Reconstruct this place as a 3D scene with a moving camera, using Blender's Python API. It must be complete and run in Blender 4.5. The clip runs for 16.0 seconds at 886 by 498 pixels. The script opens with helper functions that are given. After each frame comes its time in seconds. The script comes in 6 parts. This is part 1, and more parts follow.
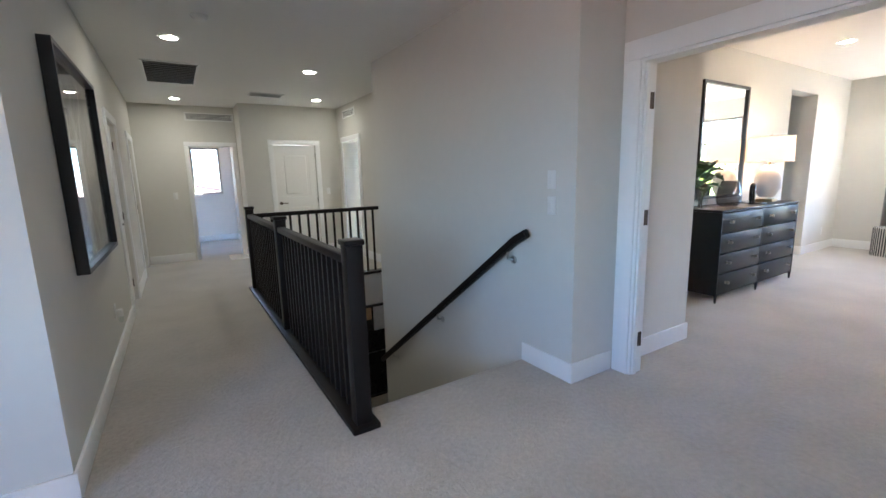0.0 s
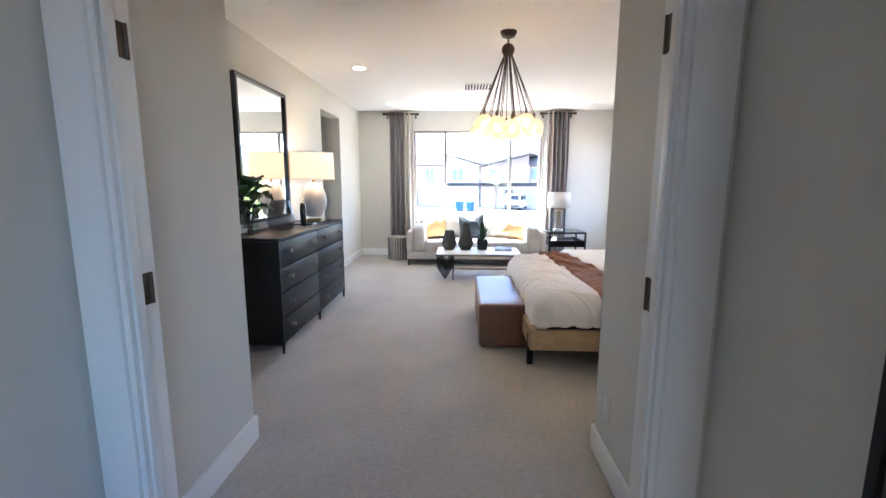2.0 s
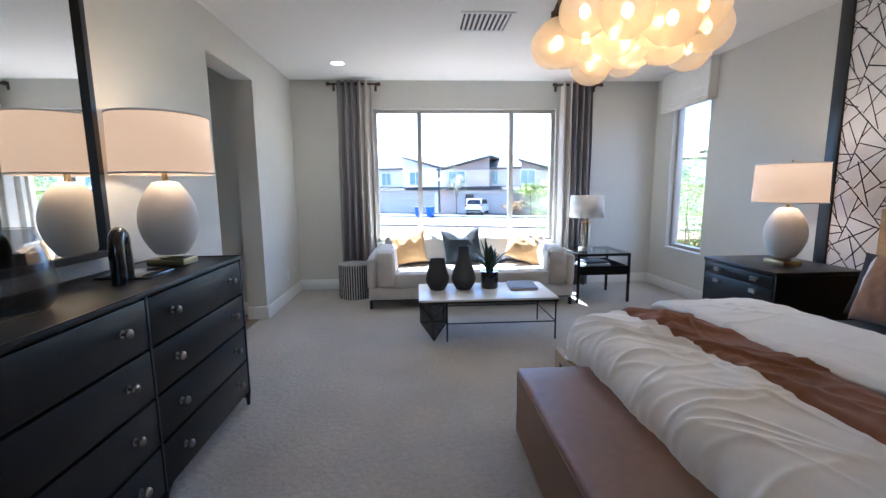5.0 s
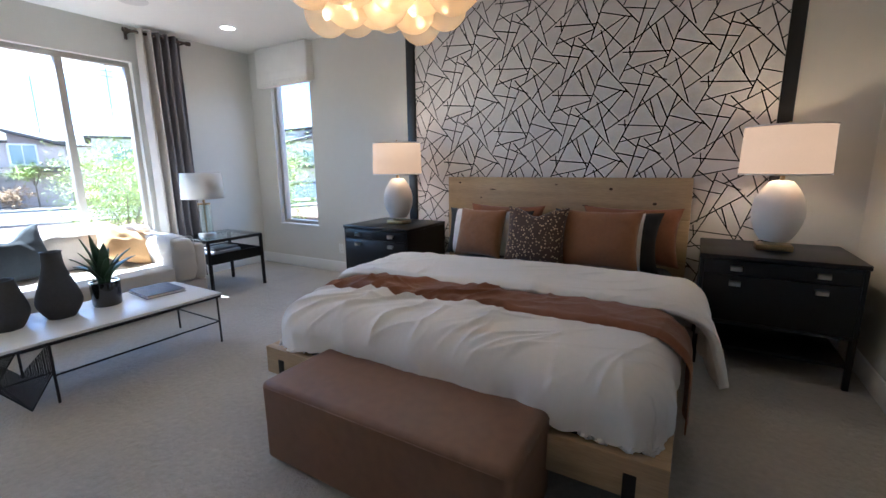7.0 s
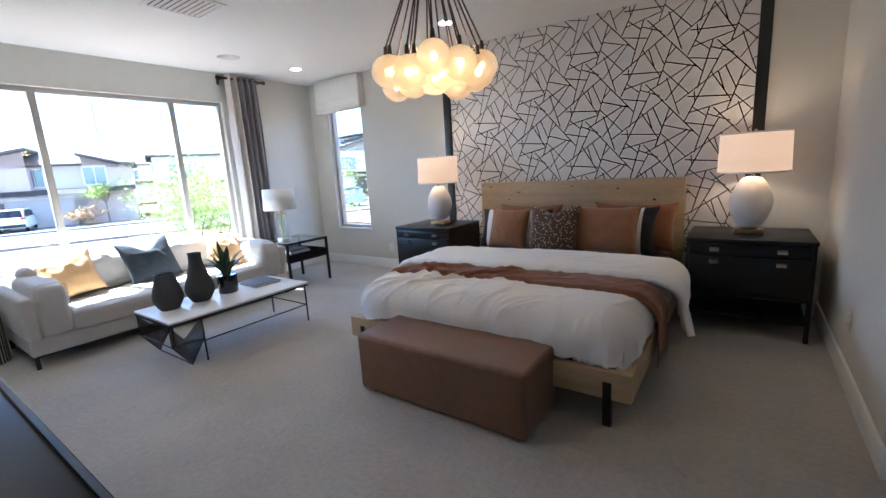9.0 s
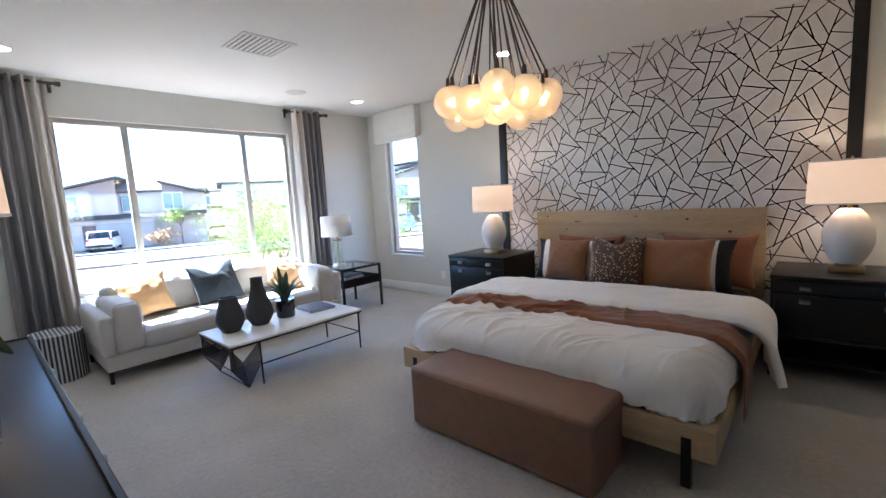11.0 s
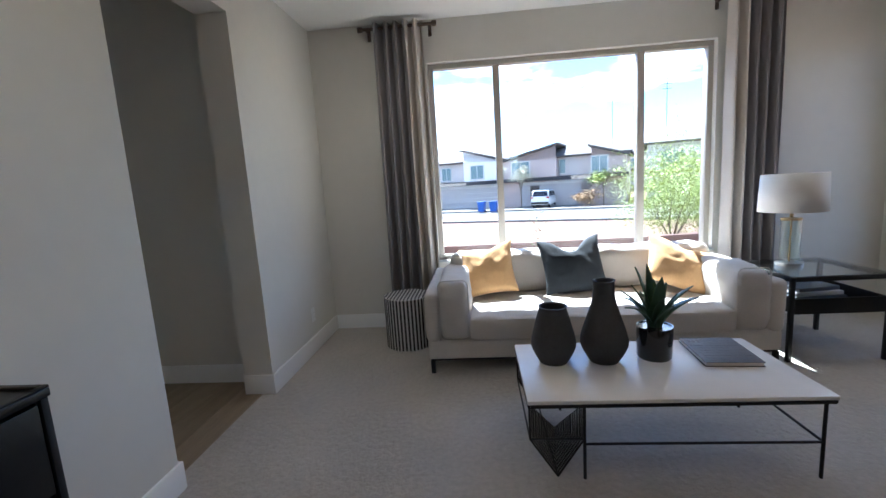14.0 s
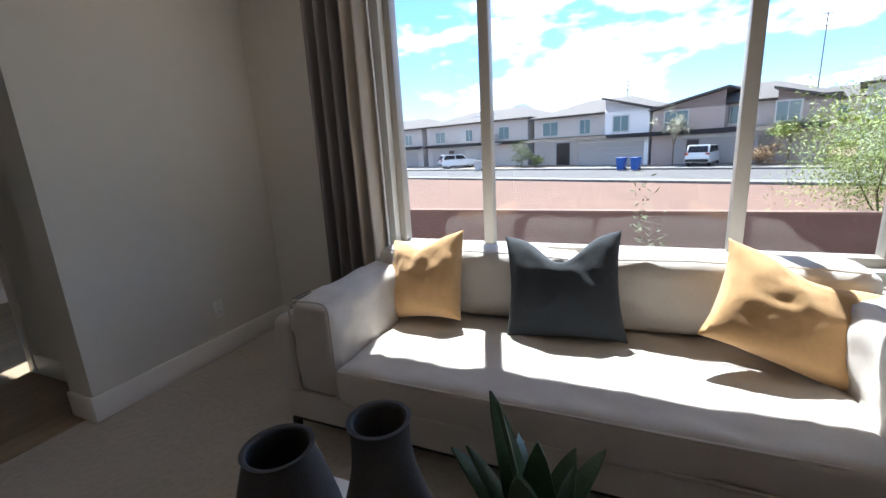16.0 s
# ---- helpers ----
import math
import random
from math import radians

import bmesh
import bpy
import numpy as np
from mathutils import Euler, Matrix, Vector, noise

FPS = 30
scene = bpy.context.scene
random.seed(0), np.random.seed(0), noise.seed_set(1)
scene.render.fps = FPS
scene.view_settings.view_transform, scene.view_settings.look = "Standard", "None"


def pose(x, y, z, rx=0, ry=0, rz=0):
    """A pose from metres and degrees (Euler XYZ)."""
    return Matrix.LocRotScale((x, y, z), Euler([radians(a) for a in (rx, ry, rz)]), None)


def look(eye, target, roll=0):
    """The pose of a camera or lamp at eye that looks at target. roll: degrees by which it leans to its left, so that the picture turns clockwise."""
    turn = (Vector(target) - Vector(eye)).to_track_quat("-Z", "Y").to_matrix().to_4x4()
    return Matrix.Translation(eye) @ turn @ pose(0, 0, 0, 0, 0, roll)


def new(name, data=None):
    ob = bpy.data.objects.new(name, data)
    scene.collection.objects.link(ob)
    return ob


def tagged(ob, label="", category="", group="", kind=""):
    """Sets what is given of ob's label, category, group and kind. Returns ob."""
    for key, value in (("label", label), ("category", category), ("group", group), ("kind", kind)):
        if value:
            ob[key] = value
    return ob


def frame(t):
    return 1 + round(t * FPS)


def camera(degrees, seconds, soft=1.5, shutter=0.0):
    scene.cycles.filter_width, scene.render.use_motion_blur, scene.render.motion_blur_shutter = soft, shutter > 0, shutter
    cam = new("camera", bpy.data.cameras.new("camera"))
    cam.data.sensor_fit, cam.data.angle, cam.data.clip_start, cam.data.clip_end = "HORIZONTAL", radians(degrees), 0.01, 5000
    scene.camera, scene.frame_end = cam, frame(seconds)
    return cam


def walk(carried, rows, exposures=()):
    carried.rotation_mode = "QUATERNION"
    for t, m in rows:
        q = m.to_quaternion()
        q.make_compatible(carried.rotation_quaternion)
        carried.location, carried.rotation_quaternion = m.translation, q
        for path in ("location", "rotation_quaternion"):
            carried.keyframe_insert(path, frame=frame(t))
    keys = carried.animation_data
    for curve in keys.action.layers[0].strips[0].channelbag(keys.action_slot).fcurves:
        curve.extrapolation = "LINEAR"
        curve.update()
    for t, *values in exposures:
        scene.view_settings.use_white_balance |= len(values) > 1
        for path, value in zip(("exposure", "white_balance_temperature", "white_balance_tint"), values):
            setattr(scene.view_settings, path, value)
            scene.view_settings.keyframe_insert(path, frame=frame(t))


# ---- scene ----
cam = camera(92.4, 16.0)
PATH = [
    (0, (-0.247, 0.646, 1.369), (0.791, 2.322, 1.032), -1.5),
    (0.3, (-0.197, 0.829, 1.345), (1.018, 2.384, 1.017), -0.9),
    (0.5, (-0.107, 0.951, 1.374), (1.252, 2.38, 1.04), -0.6),
    (1, (0.185, 1.148, 1.35), (1.94, 2.052, 1.03), -0.3),
    (1.3, (0.421, 1.254, 1.365), (2.353, 1.687, 1.079), -1.4),
    (1.5, (0.595, 1.27, 1.376), (2.562, 1.475, 1.077), -1.3),
    (2, (1.072, 1.314, 1.396), (3.047, 1.399, 1.091), 0.1),
    (2.5, (1.521, 1.385, 1.371), (3.498, 1.443, 1.07), -0.5),
    (3, (1.989, 1.42, 1.362), (3.966, 1.459, 1.065), 0.3),
    (5.3, (3.794, 1.685, 1.353), (5.765, 1.489, 1.075), -1.1),
    (5.5, (3.963, 1.68, 1.363), (5.899, 1.288, 1.052), 0.4),
    (6, (4.231, 1.725, 1.348), (5.862, 0.61, 1.036), 0.3),
    (6.5, (4.263, 1.928, 1.318), (5.354, 0.292, 0.948), -1.8),
    (7, (4.150, 2.211, 1.30), (5.152, 0.523, 0.912), -0.7),
    (7.5, (4.035, 2.475, 1.36), (5.013, 0.775, 0.969), -1.45),
    (8, (3.949, 2.736, 1.369), (4.923, 1.037, 0.965), -3.5),
    (8.5, (3.844, 2.856, 1.403), (4.869, 1.187, 0.996), -3.6),
    (9, (3.738, 2.903, 1.396), (4.881, 1.306, 1.018), -3.5),
    (9.2, (3.709, 2.912, 1.383), (4.88, 1.33, 1.025), -3.1),
    (11.3, (3.884, 2.849, 1.422), (5.24, 1.401, 1.169), -2.4),
    (11.5, (3.927, 2.803, 1.402), (5.305, 1.395, 1.057), -2.4),
    (12, (4.048, 2.542, 1.377), (5.531, 1.242, 1.041), -0.9),
    (12.5, (4.265, 2.306, 1.352), (5.828, 1.107, 1.004), -2.0),
    (13, (4.588, 2.104, 1.368), (6.284, 1.098, 1.04), -3.9),
    (13.5, (4.981, 1.925, 1.354), (6.905, 1.464, 1.062), -1.3),
    (14, (5.412, 1.842, 1.321), (7.382, 2.017, 1.024), -3.6),
    (14.5, (5.834, 1.689, 1.306), (7.776, 1.985, 0.931), -5.8),
    (15, (6.277, 1.462, 1.290), (8.197, 1.860, 0.890), -4.2),
    (15.5, (6.723, 1.190, 1.270), (8.628, 1.647, 0.863), -4.9),
    (16, (6.992, 0.878, 1.245), (8.770, 1.666, 0.778), -3.3),
]
EXPOSURE = [(0.0, 5.18, 5550, 5), (0.5, 4.8, 5500, 5), (1.5, 4.8, 5250, 4), (2.0, 4.72, 5350, 4), (2.5, 4.62, 5250, 3), (3.0, 4.28, 5050, 3), (5.5, 3.53, 5000, 3), (6.5, 3.35, 5100, 3), (7.5, 3.68, 5050, 3), (8.0, 3.72, 5050, 3), (11.5, 3.75, 5050, 3), (12.5, 3.68, 5050, 3), (13.5, 3.15, 5150, 4), (14.0, 2.95, 5350, 4), (15.0, 2.68, 5600, 5), (16.0, 2.05, 5800, 6)]
walk(cam, [(t, look(eye, target, roll)) for t, eye, target, roll in PATH], EXPOSURE)


# ---- light ----
SUN_EL, SUN_AZ = radians(60), radians(17)
world = bpy.data.worlds.new("sky")
scene.world = world
world.use_nodes = True
wn, wl = world.node_tree.nodes, world.node_tree.links
wn.clear()
w_out, w_bg, w_sky = wn.new("ShaderNodeOutputWorld"), wn.new("ShaderNodeBackground"), wn.new("ShaderNodeTexSky")
w_sky.sky_type, w_sky.sun_disc = "NISHITA", False
w_sky.sun_elevation, w_sky.sun_rotation = SUN_EL, radians(90) - SUN_AZ
w_bg.inputs["Strength"].default_value = 0.10
# broken white cloud over the blue
w_co, w_map, w_no, w_ra, w_mix = (wn.new("ShaderNodeTexCoord"), wn.new("ShaderNodeMapping"), wn.new("ShaderNodeTexNoise"),
                                  wn.new("ShaderNodeValToRGB"), wn.new("ShaderNodeMixRGB"))
w_map.inputs["Scale"].default_value = (2.2, 2.2, 6.5)
w_no.inputs["Scale"].default_value, w_no.inputs["Detail"].default_value, w_no.inputs["Roughness"].default_value = 1.6, 9, 0.6
w_ra.color_ramp.elements[0].position, w_ra.color_ramp.elements[1].position = 0.50, 0.60
w_mix.inputs[2].default_value = (6.4, 6.4, 6.6, 1)
w_deep = wn.new("ShaderNodeMixRGB")
w_deep.blend_type = "MULTIPLY"
w_deep.inputs[0].default_value, w_deep.inputs[2].default_value = 1.0, (0.46, 0.58, 0.76, 1)
w_sky.air_density, w_sky.dust_density, w_sky.ozone_density = 1.0, 0.3, 2.0
wl.new(w_co.outputs["Generated"], w_map.inputs["Vector"])
wl.new(w_map.outputs["Vector"], w_no.inputs["Vector"])
wl.new(w_no.outputs["Fac"], w_ra.inputs["Fac"])
wl.new(w_ra.outputs["Color"], w_mix.inputs[0])
wl.new(w_sky.outputs["Color"], w_deep.inputs[1])
wl.new(w_deep.outputs["Color"], w_mix.inputs[1])
wl.new(w_mix.outputs["Color"], w_bg.inputs["Color"])
wl.new(w_bg.outputs["Background"], w_out.inputs["Surface"])

sun = new("sun", bpy.data.lights.new("sun", "SUN"))
sun.data.energy, sun.data.angle, sun.data.color = 4.2, radians(0.53), (1.0, 0.95, 0.88)
sun_way = Vector((math.cos(SUN_EL) * math.cos(SUN_AZ), math.cos(SUN_EL) * math.sin(SUN_AZ), math.sin(SUN_EL)))
sun.matrix_world = look(sun_way * 30, (0, 0, 0))


def portal(name, at, target, w, h):
    """A sampling aid in a window's opening; gives no light of its own."""
    d = bpy.data.lights.new(name, "AREA")
    d.shape, d.size, d.size_y = "RECTANGLE", w, h
    d.cycles.is_portal = True
    o = new(name, d)
    o.matrix_world = look(at, target)


portal("portal_east", (9.44, 1.015, 1.50), (0, 1.015, 1.50), 2.42, 1.75)
portal("portal_loft", (-3.22, -0.5, 1.55), (5, -0.5, 1.55), 2.4, 1.5)
portal("portal_bath", (9.43, 4.275, 1.425), (0, 4.275, 1.425), 1.35, 2.15)
portal("portal_south", (8.58, -1.71, 1.43), (8.58, 5, 1.43), 0.68, 1.7)


def point_lamp(name, at, watts, size, color):
    d = bpy.data.lights.new(name, "POINT")
    d.energy, d.shadow_soft_size, d.color = watts, size, color
    o = new(name, d)
    o.location = at


WARM = (1.0, 0.66, 0.38)


def spot_lamp(name, at, watts):
    d = bpy.data.lights.new(name, "SPOT")
    d.energy, d.shadow_soft_size, d.color = watts, 0.06, (1.0, 0.83, 0.67)
    d.spot_size, d.spot_blend = radians(125), 0.8
    o = new(name, d)
    o.location = at


scene.cycles.max_bounces, scene.cycles.diffuse_bounces = 12, 7

# ---- materials ----
MATS = {}


def material(name, color, rough=0.6, metal=0.0, vary=0.08, scale=8.0, bump=0.0, bump_scale=60.0, emit=None, power=0.0, sheen=0.0,
             coat=0.0, rand=0.0, stretch=(1, 1, 1), spec=0.5, dirt=0.0):
    """Principled surface with two scales of colour variation and fine relief, in metres."""
    if name in MATS:
        return MATS[name]
    m = bpy.data.materials.new(name)
    m.use_nodes = True
    nt = m.node_tree
    n, l = nt.nodes, nt.links
    p = n["Principled BSDF"]
    p.inputs["Roughness"].default_value, p.inputs["Metallic"].default_value = rough, metal
    p.inputs["Sheen Weight"].default_value, p.inputs["Coat Weight"].default_value = sheen, coat
    p.inputs["Specular IOR Level"].default_value = spec
    co, mp = n.new("ShaderNodeTexCoord"), n.new("ShaderNodeMapping")
    mp.inputs["Scale"].default_value = stretch
    l.new(co.outputs["Object"], mp.inputs["Vector"])
    big, small = n.new("ShaderNodeTexNoise"), n.new("ShaderNodeTexNoise")
    big.inputs["Scale"].default_value, big.inputs["Detail"].default_value = scale * 0.25, 4
    small.inputs["Scale"].default_value, small.inputs["Detail"].default_value = scale * 4, 6
    l.new(mp.outputs["Vector"], big.inputs["Vector"])
    l.new(mp.outputs["Vector"], small.inputs["Vector"])
    add = n.new("ShaderNodeMath")
    add.operation = "ADD"
    l.new(big.outputs["Fac"], add.inputs[0])
    l.new(small.outputs["Fac"], add.inputs[1])
    rng = n.new("ShaderNodeMapRange")
    rng.inputs["From Min"].default_value, rng.inputs["From Max"].default_value = 0.6, 1.4
    rng.inputs["To Min"].default_value, rng.inputs["To Max"].default_value = 1 - vary, 1 + vary
    l.new(add.outputs[0], rng.inputs["Value"])
    val = rng.outputs["Result"]
    if rand:
        oi, r2, mu = n.new("ShaderNodeObjectInfo"), n.new("ShaderNodeMapRange"), n.new("ShaderNodeMath")
        r2.inputs["To Min"].default_value, r2.inputs["To Max"].default_value = 1 - rand, 1 + rand
        mu.operation = "MULTIPLY"
        l.new(oi.outputs["Random"], r2.inputs["Value"])
        l.new(val, mu.inputs[0])
        l.new(r2.outputs["Result"], mu.inputs[1])
        val = mu.outputs[0]
    hs = n.new("ShaderNodeHueSaturation")
    hs.inputs["Color"].default_value = (*color, 1)
    l.new(val, hs.inputs["Value"])
    l.new(hs.outputs["Color"], p.inputs["Base Color"])
    if bump:
        bn, b = n.new("ShaderNodeTexNoise"), n.new("ShaderNodeBump")
        bn.inputs["Scale"].default_value, bn.inputs["Detail"].default_value = bump_scale, 3
        b.inputs["Strength"].default_value, b.inputs["Distance"].default_value = min(1.0, bump), 0.004
        l.new(mp.outputs["Vector"], bn.inputs["Vector"])
        l.new(bn.outputs["Fac"], b.inputs["Height"])
        l.new(b.outputs["Normal"], p.inputs["Normal"])
    if emit:
        p.inputs["Emission Color"].default_value, p.inputs["Emission Strength"].default_value = (*emit, 1), power
    MATS[name] = m
    return m


def glass(name, color=(1, 1, 1), rough=0.0, thin=True, ior=1.45):
    """Thin panes mix clear transmission with a Fresnel gloss; solid glass refracts."""
    m = bpy.data.materials.new(name)
    m.use_nodes = True
    n, l = m.node_tree.nodes, m.node_tree.links
    n.clear()
    out = n.new("ShaderNodeOutputMaterial")
    if not thin:
        g = n.new("ShaderNodeBsdfGlass")
        g.inputs["Color"].default_value, g.inputs["Roughness"].default_value, g.inputs["IOR"].default_value = (*color, 1), rough, ior
        l.new(g.outputs[0], out.inputs["Surface"])
        return m
    tr, gl, mx, fr = n.new("ShaderNodeBsdfTransparent"), n.new("ShaderNodeBsdfGlossy"), n.new("ShaderNodeMixShader"), n.new("ShaderNodeLayerWeight")
    tr.inputs["Color"].default_value, gl.inputs["Roughness"].default_value = (*color, 1), rough
    pw, sc = n.new("ShaderNodeMath"), n.new("ShaderNodeMath")
    pw.operation, pw.inputs[1].default_value = "POWER", 4.5
    sc.operation, sc.inputs[1].default_value, sc.inputs[2].default_value = "MULTIPLY_ADD", 0.9, 0.035
    l.new(fr.outputs["Facing"], pw.inputs[0])
    l.new(pw.outputs[0], sc.inputs[0])
    l.new(sc.outputs[0], mx.inputs[0])
    l.new(tr.outputs[0], mx.inputs[1])
    l.new(gl.outputs[0], mx.inputs[2])
    l.new(mx.outputs[0], out.inputs["Surface"])
    return m


WALL = material("wall_paint", (0.64, 0.625, 0.575), 0.75, vary=0.02, scale=3, bump=0.12, bump_scale=220)
CEIL = material("ceiling_paint", (0.78, 0.77, 0.74), 0.85, vary=0.015, scale=3, bump=0.15, bump_scale=160)
TRIM = material("trim_paint", (0.80, 0.80, 0.79), 0.38, vary=0.02, scale=6)
DOORM = material("door_paint", (0.80, 0.79, 0.76), 0.4, vary=0.02, scale=5)
CARPET = material("carpet", (0.41, 0.385, 0.345), 0.95, vary=0.17, scale=9, bump=1.0, bump_scale=170, sheen=0.25)
nt = CARPET.node_tree
tuft, tb, flow, fb = nt.nodes.new("ShaderNodeTexVoronoi"), nt.nodes.new("ShaderNodeBump"), nt.nodes.new("ShaderNodeTexNoise"), nt.nodes.new("ShaderNodeBump")
tuft.inputs["Scale"].default_value, flow.inputs["Scale"].default_value, flow.inputs["Detail"].default_value = 95, 30, 6
tb.inputs["Strength"].default_value = 0.25
tb.inputs["Distance"].default_value, fb.inputs["Distance"].default_value, fb.inputs["Strength"].default_value = 0.006, 0.014, 0.7
tb.invert = True
nt.links.new(nt.nodes["Mapping"].outputs["Vector"], tuft.inputs["Vector"])
nt.links.new(nt.nodes["Mapping"].outputs["Vector"], flow.inputs["Vector"])
nt.links.new(tuft.outputs["Distance"], tb.inputs["Height"])
nt.links.new(flow.outputs["Fac"], fb.inputs["Height"])
nt.links.new(nt.nodes["Bump"].outputs["Normal"], tb.inputs["Normal"])
nt.links.new(tb.outputs["Normal"], fb.inputs["Normal"])
nt.links.new(fb.outputs["Normal"], nt.nodes["Principled BSDF"].inputs["Normal"])
BLACKM = material("black_metal", (0.012, 0.012, 0.013), 0.42, 0.3, vary=0.2, scale=20)
BLACKW = material("black_lacquer", (0.006, 0.006, 0.007), 0.36, spec=0.32, vary=0.25, scale=9, bump=0.05, bump_scale=90)
RAILM = material("espresso_wood", (0.008, 0.006, 0.0055), 0.42, spec=0.3, vary=0.3, scale=10, stretch=(6, 6, 0.6), bump=0.08)
OAK = material("natural_oak", (0.46, 0.335, 0.195), 0.55, vary=0.22, scale=9, stretch=(0.5, 6, 7), bump=0.12, bump_scale=70)
PLANK = material("oak_floorboard", (0.25, 0.195, 0.13), 0.5, vary=0.25, scale=8, stretch=(0.6, 7, 7), bump=0.1, rand=0.12)
LEATHER = material("brown_leather", (0.185, 0.098, 0.056), 0.44, vary=0.14, scale=6, bump=0.22, bump_scale=260)
LINEN = material("white_linen", (0.80, 0.79, 0.78), 0.9, vary=0.03, scale=10, bump=0.2, bump_scale=700, sheen=0.2)
SOFAM = material("oatmeal_weave", (0.56, 0.53, 0.49), 0.95, vary=0.08, scale=30, bump=0.5, bump_scale=600, sheen=0.3)
RUST = material("rust_linen", (0.215, 0.085, 0.038), 0.9, vary=0.14, scale=12, bump=0.4, bump_scale=500, sheen=0.2)
TAN = material("tan_velvet", (0.26, 0.115, 0.045), 0.8, vary=0.12, scale=10, bump=0.3, bump_scale=420, sheen=0.3)
GOLD = material("ochre_linen", (0.60, 0.37, 0.165), 0.9, vary=0.08, scale=14, bump=0.4, bump_scale=520, sheen=0.2)
SLATE = material("slate_blue_linen", (0.024, 0.031, 0.040), 0.9, vary=0.15, scale=14, bump=0.4, bump_scale=520, sheen=0.08)
# curtain edge lining; window light on the cloth is put into its pale colour
LIT_LINING = material("lit_curtain_lining", (0.50, 0.46, 0.41), 0.9, vary=0.06, scale=20, bump=0.3, bump_scale=500, sheen=0.2)
CURTAIN = material("grey_curtain_cloth", (0.175, 0.16, 0.163), 0.9, vary=0.08, scale=20, bump=0.3, bump_scale=500, sheen=0.2)
SHADEM = material("lamp_shade_linen", (0.60, 0.47, 0.35), 0.9, vary=0.03, scale=30, bump=0.3, bump_scale=500, emit=(1.0, 0.58, 0.33), power=0.06)
SHADEOFF = material("white_lamp_shade", (0.78, 0.76, 0.73), 0.9, vary=0.03, scale=30, bump=0.3, bump_scale=500)
ROMAN = material("roman_shade_linen", (0.80, 0.78, 0.74), 0.95, vary=0.04, scale=30, bump=0.4, bump_scale=500)
CERAMIC = material("white_ceramic", (0.74, 0.71, 0.67), 0.5, vary=0.03, scale=12, bump=0.15, bump_scale=150)
BRASS = material("aged_brass", (0.42, 0.30, 0.15), 0.35, 0.9, vary=0.1, scale=20)
BRONZE = material("bronze_metal", (0.10, 0.075, 0.06), 0.4, 0.8, vary=0.15, scale=20)
STEEL = material("brushed_steel", (0.55, 0.53, 0.50), 0.3, 1.0, vary=0.1, scale=20)
CHAR = material("charcoal_stoneware", (0.045, 0.046, 0.050), 0.75, vary=0.18, scale=14, bump=0.35, bump_scale=240)
GLOSSBLK = material("gloss_black_glaze", (0.012, 0.012, 0.013), 0.12, vary=0.1, coat=0.5)
MARBLE = material("white_marble", (0.78, 0.77, 0.75), 0.28, vary=0.05, scale=3)
MIRROR = material("mirror_silver", (0.92, 0.93, 0.92), 0.01, 1.0, vary=0.0)
MIRFRAME = material("pewter_frame", (0.15, 0.135, 0.12), 0.42, 0.5, vary=0.15, scale=15)
PLASTIC = material("white_plastic", (0.75, 0.75, 0.73), 0.35, vary=0.01)
WHITEPAPER = material("wallpaper_ground", (0.76, 0.72, 0.70), 0.7, vary=0.02, scale=5, bump=0.05, bump_scale=200)
INK = material("wallpaper_line", (0.012, 0.012, 0.012), 0.55, vary=0.1)
DARKFRAME = material("black_frame_wood", (0.014, 0.014, 0.015), 0.35, vary=0.2, scale=12, stretch=(8, 8, 1))
GLOWWARM = material("lit_bulb_glass", (0.85, 0.75, 0.6), 0.2, vary=0.0, emit=(1.0, 0.74, 0.45), power=5.0)
DOWNLIGHT = material("lit_downlight", (0.9, 0.9, 0.88), 0.4, vary=0.0, emit=(1.0, 0.86, 0.68), power=4.0)
LEAF = material("fig_leaf", (0.035, 0.085, 0.028), 0.38, vary=0.3, scale=14, bump=0.2, bump_scale=40)
ALOE = material("succulent_leaf", (0.05, 0.10, 0.055), 0.4, vary=0.35, scale=30, stretch=(1, 1, 3), bump=0.1)
PANE = glass("window_glass", (0.97, 0.98, 0.98))
CLEAR = glass("clear_glass", (0.93, 0.96, 0.95))
SMOKE = glass("smoked_glass", (0.74, 0.74, 0.75))
VINYL = material("window_vinyl", (0.40, 0.37, 0.32), 0.45, vary=0.03)


# ---- building helpers ----
def box(bm, x0, y0, z0, x1, y1, z1):
    return bmesh.ops.create_cube(bm, size=1, matrix=Matrix.LocRotScale(((x0 + x1) / 2, (y0 + y1) / 2, (z0 + z1) / 2), None,
                                                                      (abs(x1 - x0), abs(y1 - y0), abs(z1 - z0))))["verts"]


def rbox(bm, x0, y0, z0, x1, y1, z1, r=0.01, seg=2):
    """A box with rounded edges."""
    vs = box(bm, x0, y0, z0, x1, y1, z1)
    es = {e for v in vs for e in v.link_edges}
    bmesh.ops.bevel(bm, geom=list(es), offset=min(r, 0.45 * min(abs(x1 - x0), abs(y1 - y0), abs(z1 - z0))), segments=seg, profile=0.5, affect="EDGES")


def rod(bm, a, b, r, seg=10, r2=None):
    a, b = Vector(a), Vector(b)
    m = Matrix.Translation((a + b) / 2) @ (b - a).to_track_quat("Z", "Y").to_matrix().to_4x4()
    bmesh.ops.create_cone(bm, cap_ends=True, segments=seg, radius1=r, radius2=r if r2 is None else r2, depth=(b - a).length, matrix=m)


def bar(bm, a, b, w, h):
    """A square bar from a to b."""
    a, b = Vector(a), Vector(b)
    m = Matrix.Translation((a + b) / 2) @ (b - a).to_track_quat("Z", "Y").to_matrix().to_4x4() @ Matrix.Diagonal((w, h, (b - a).length, 1))
    bmesh.ops.create_cube(bm, size=1, matrix=m)


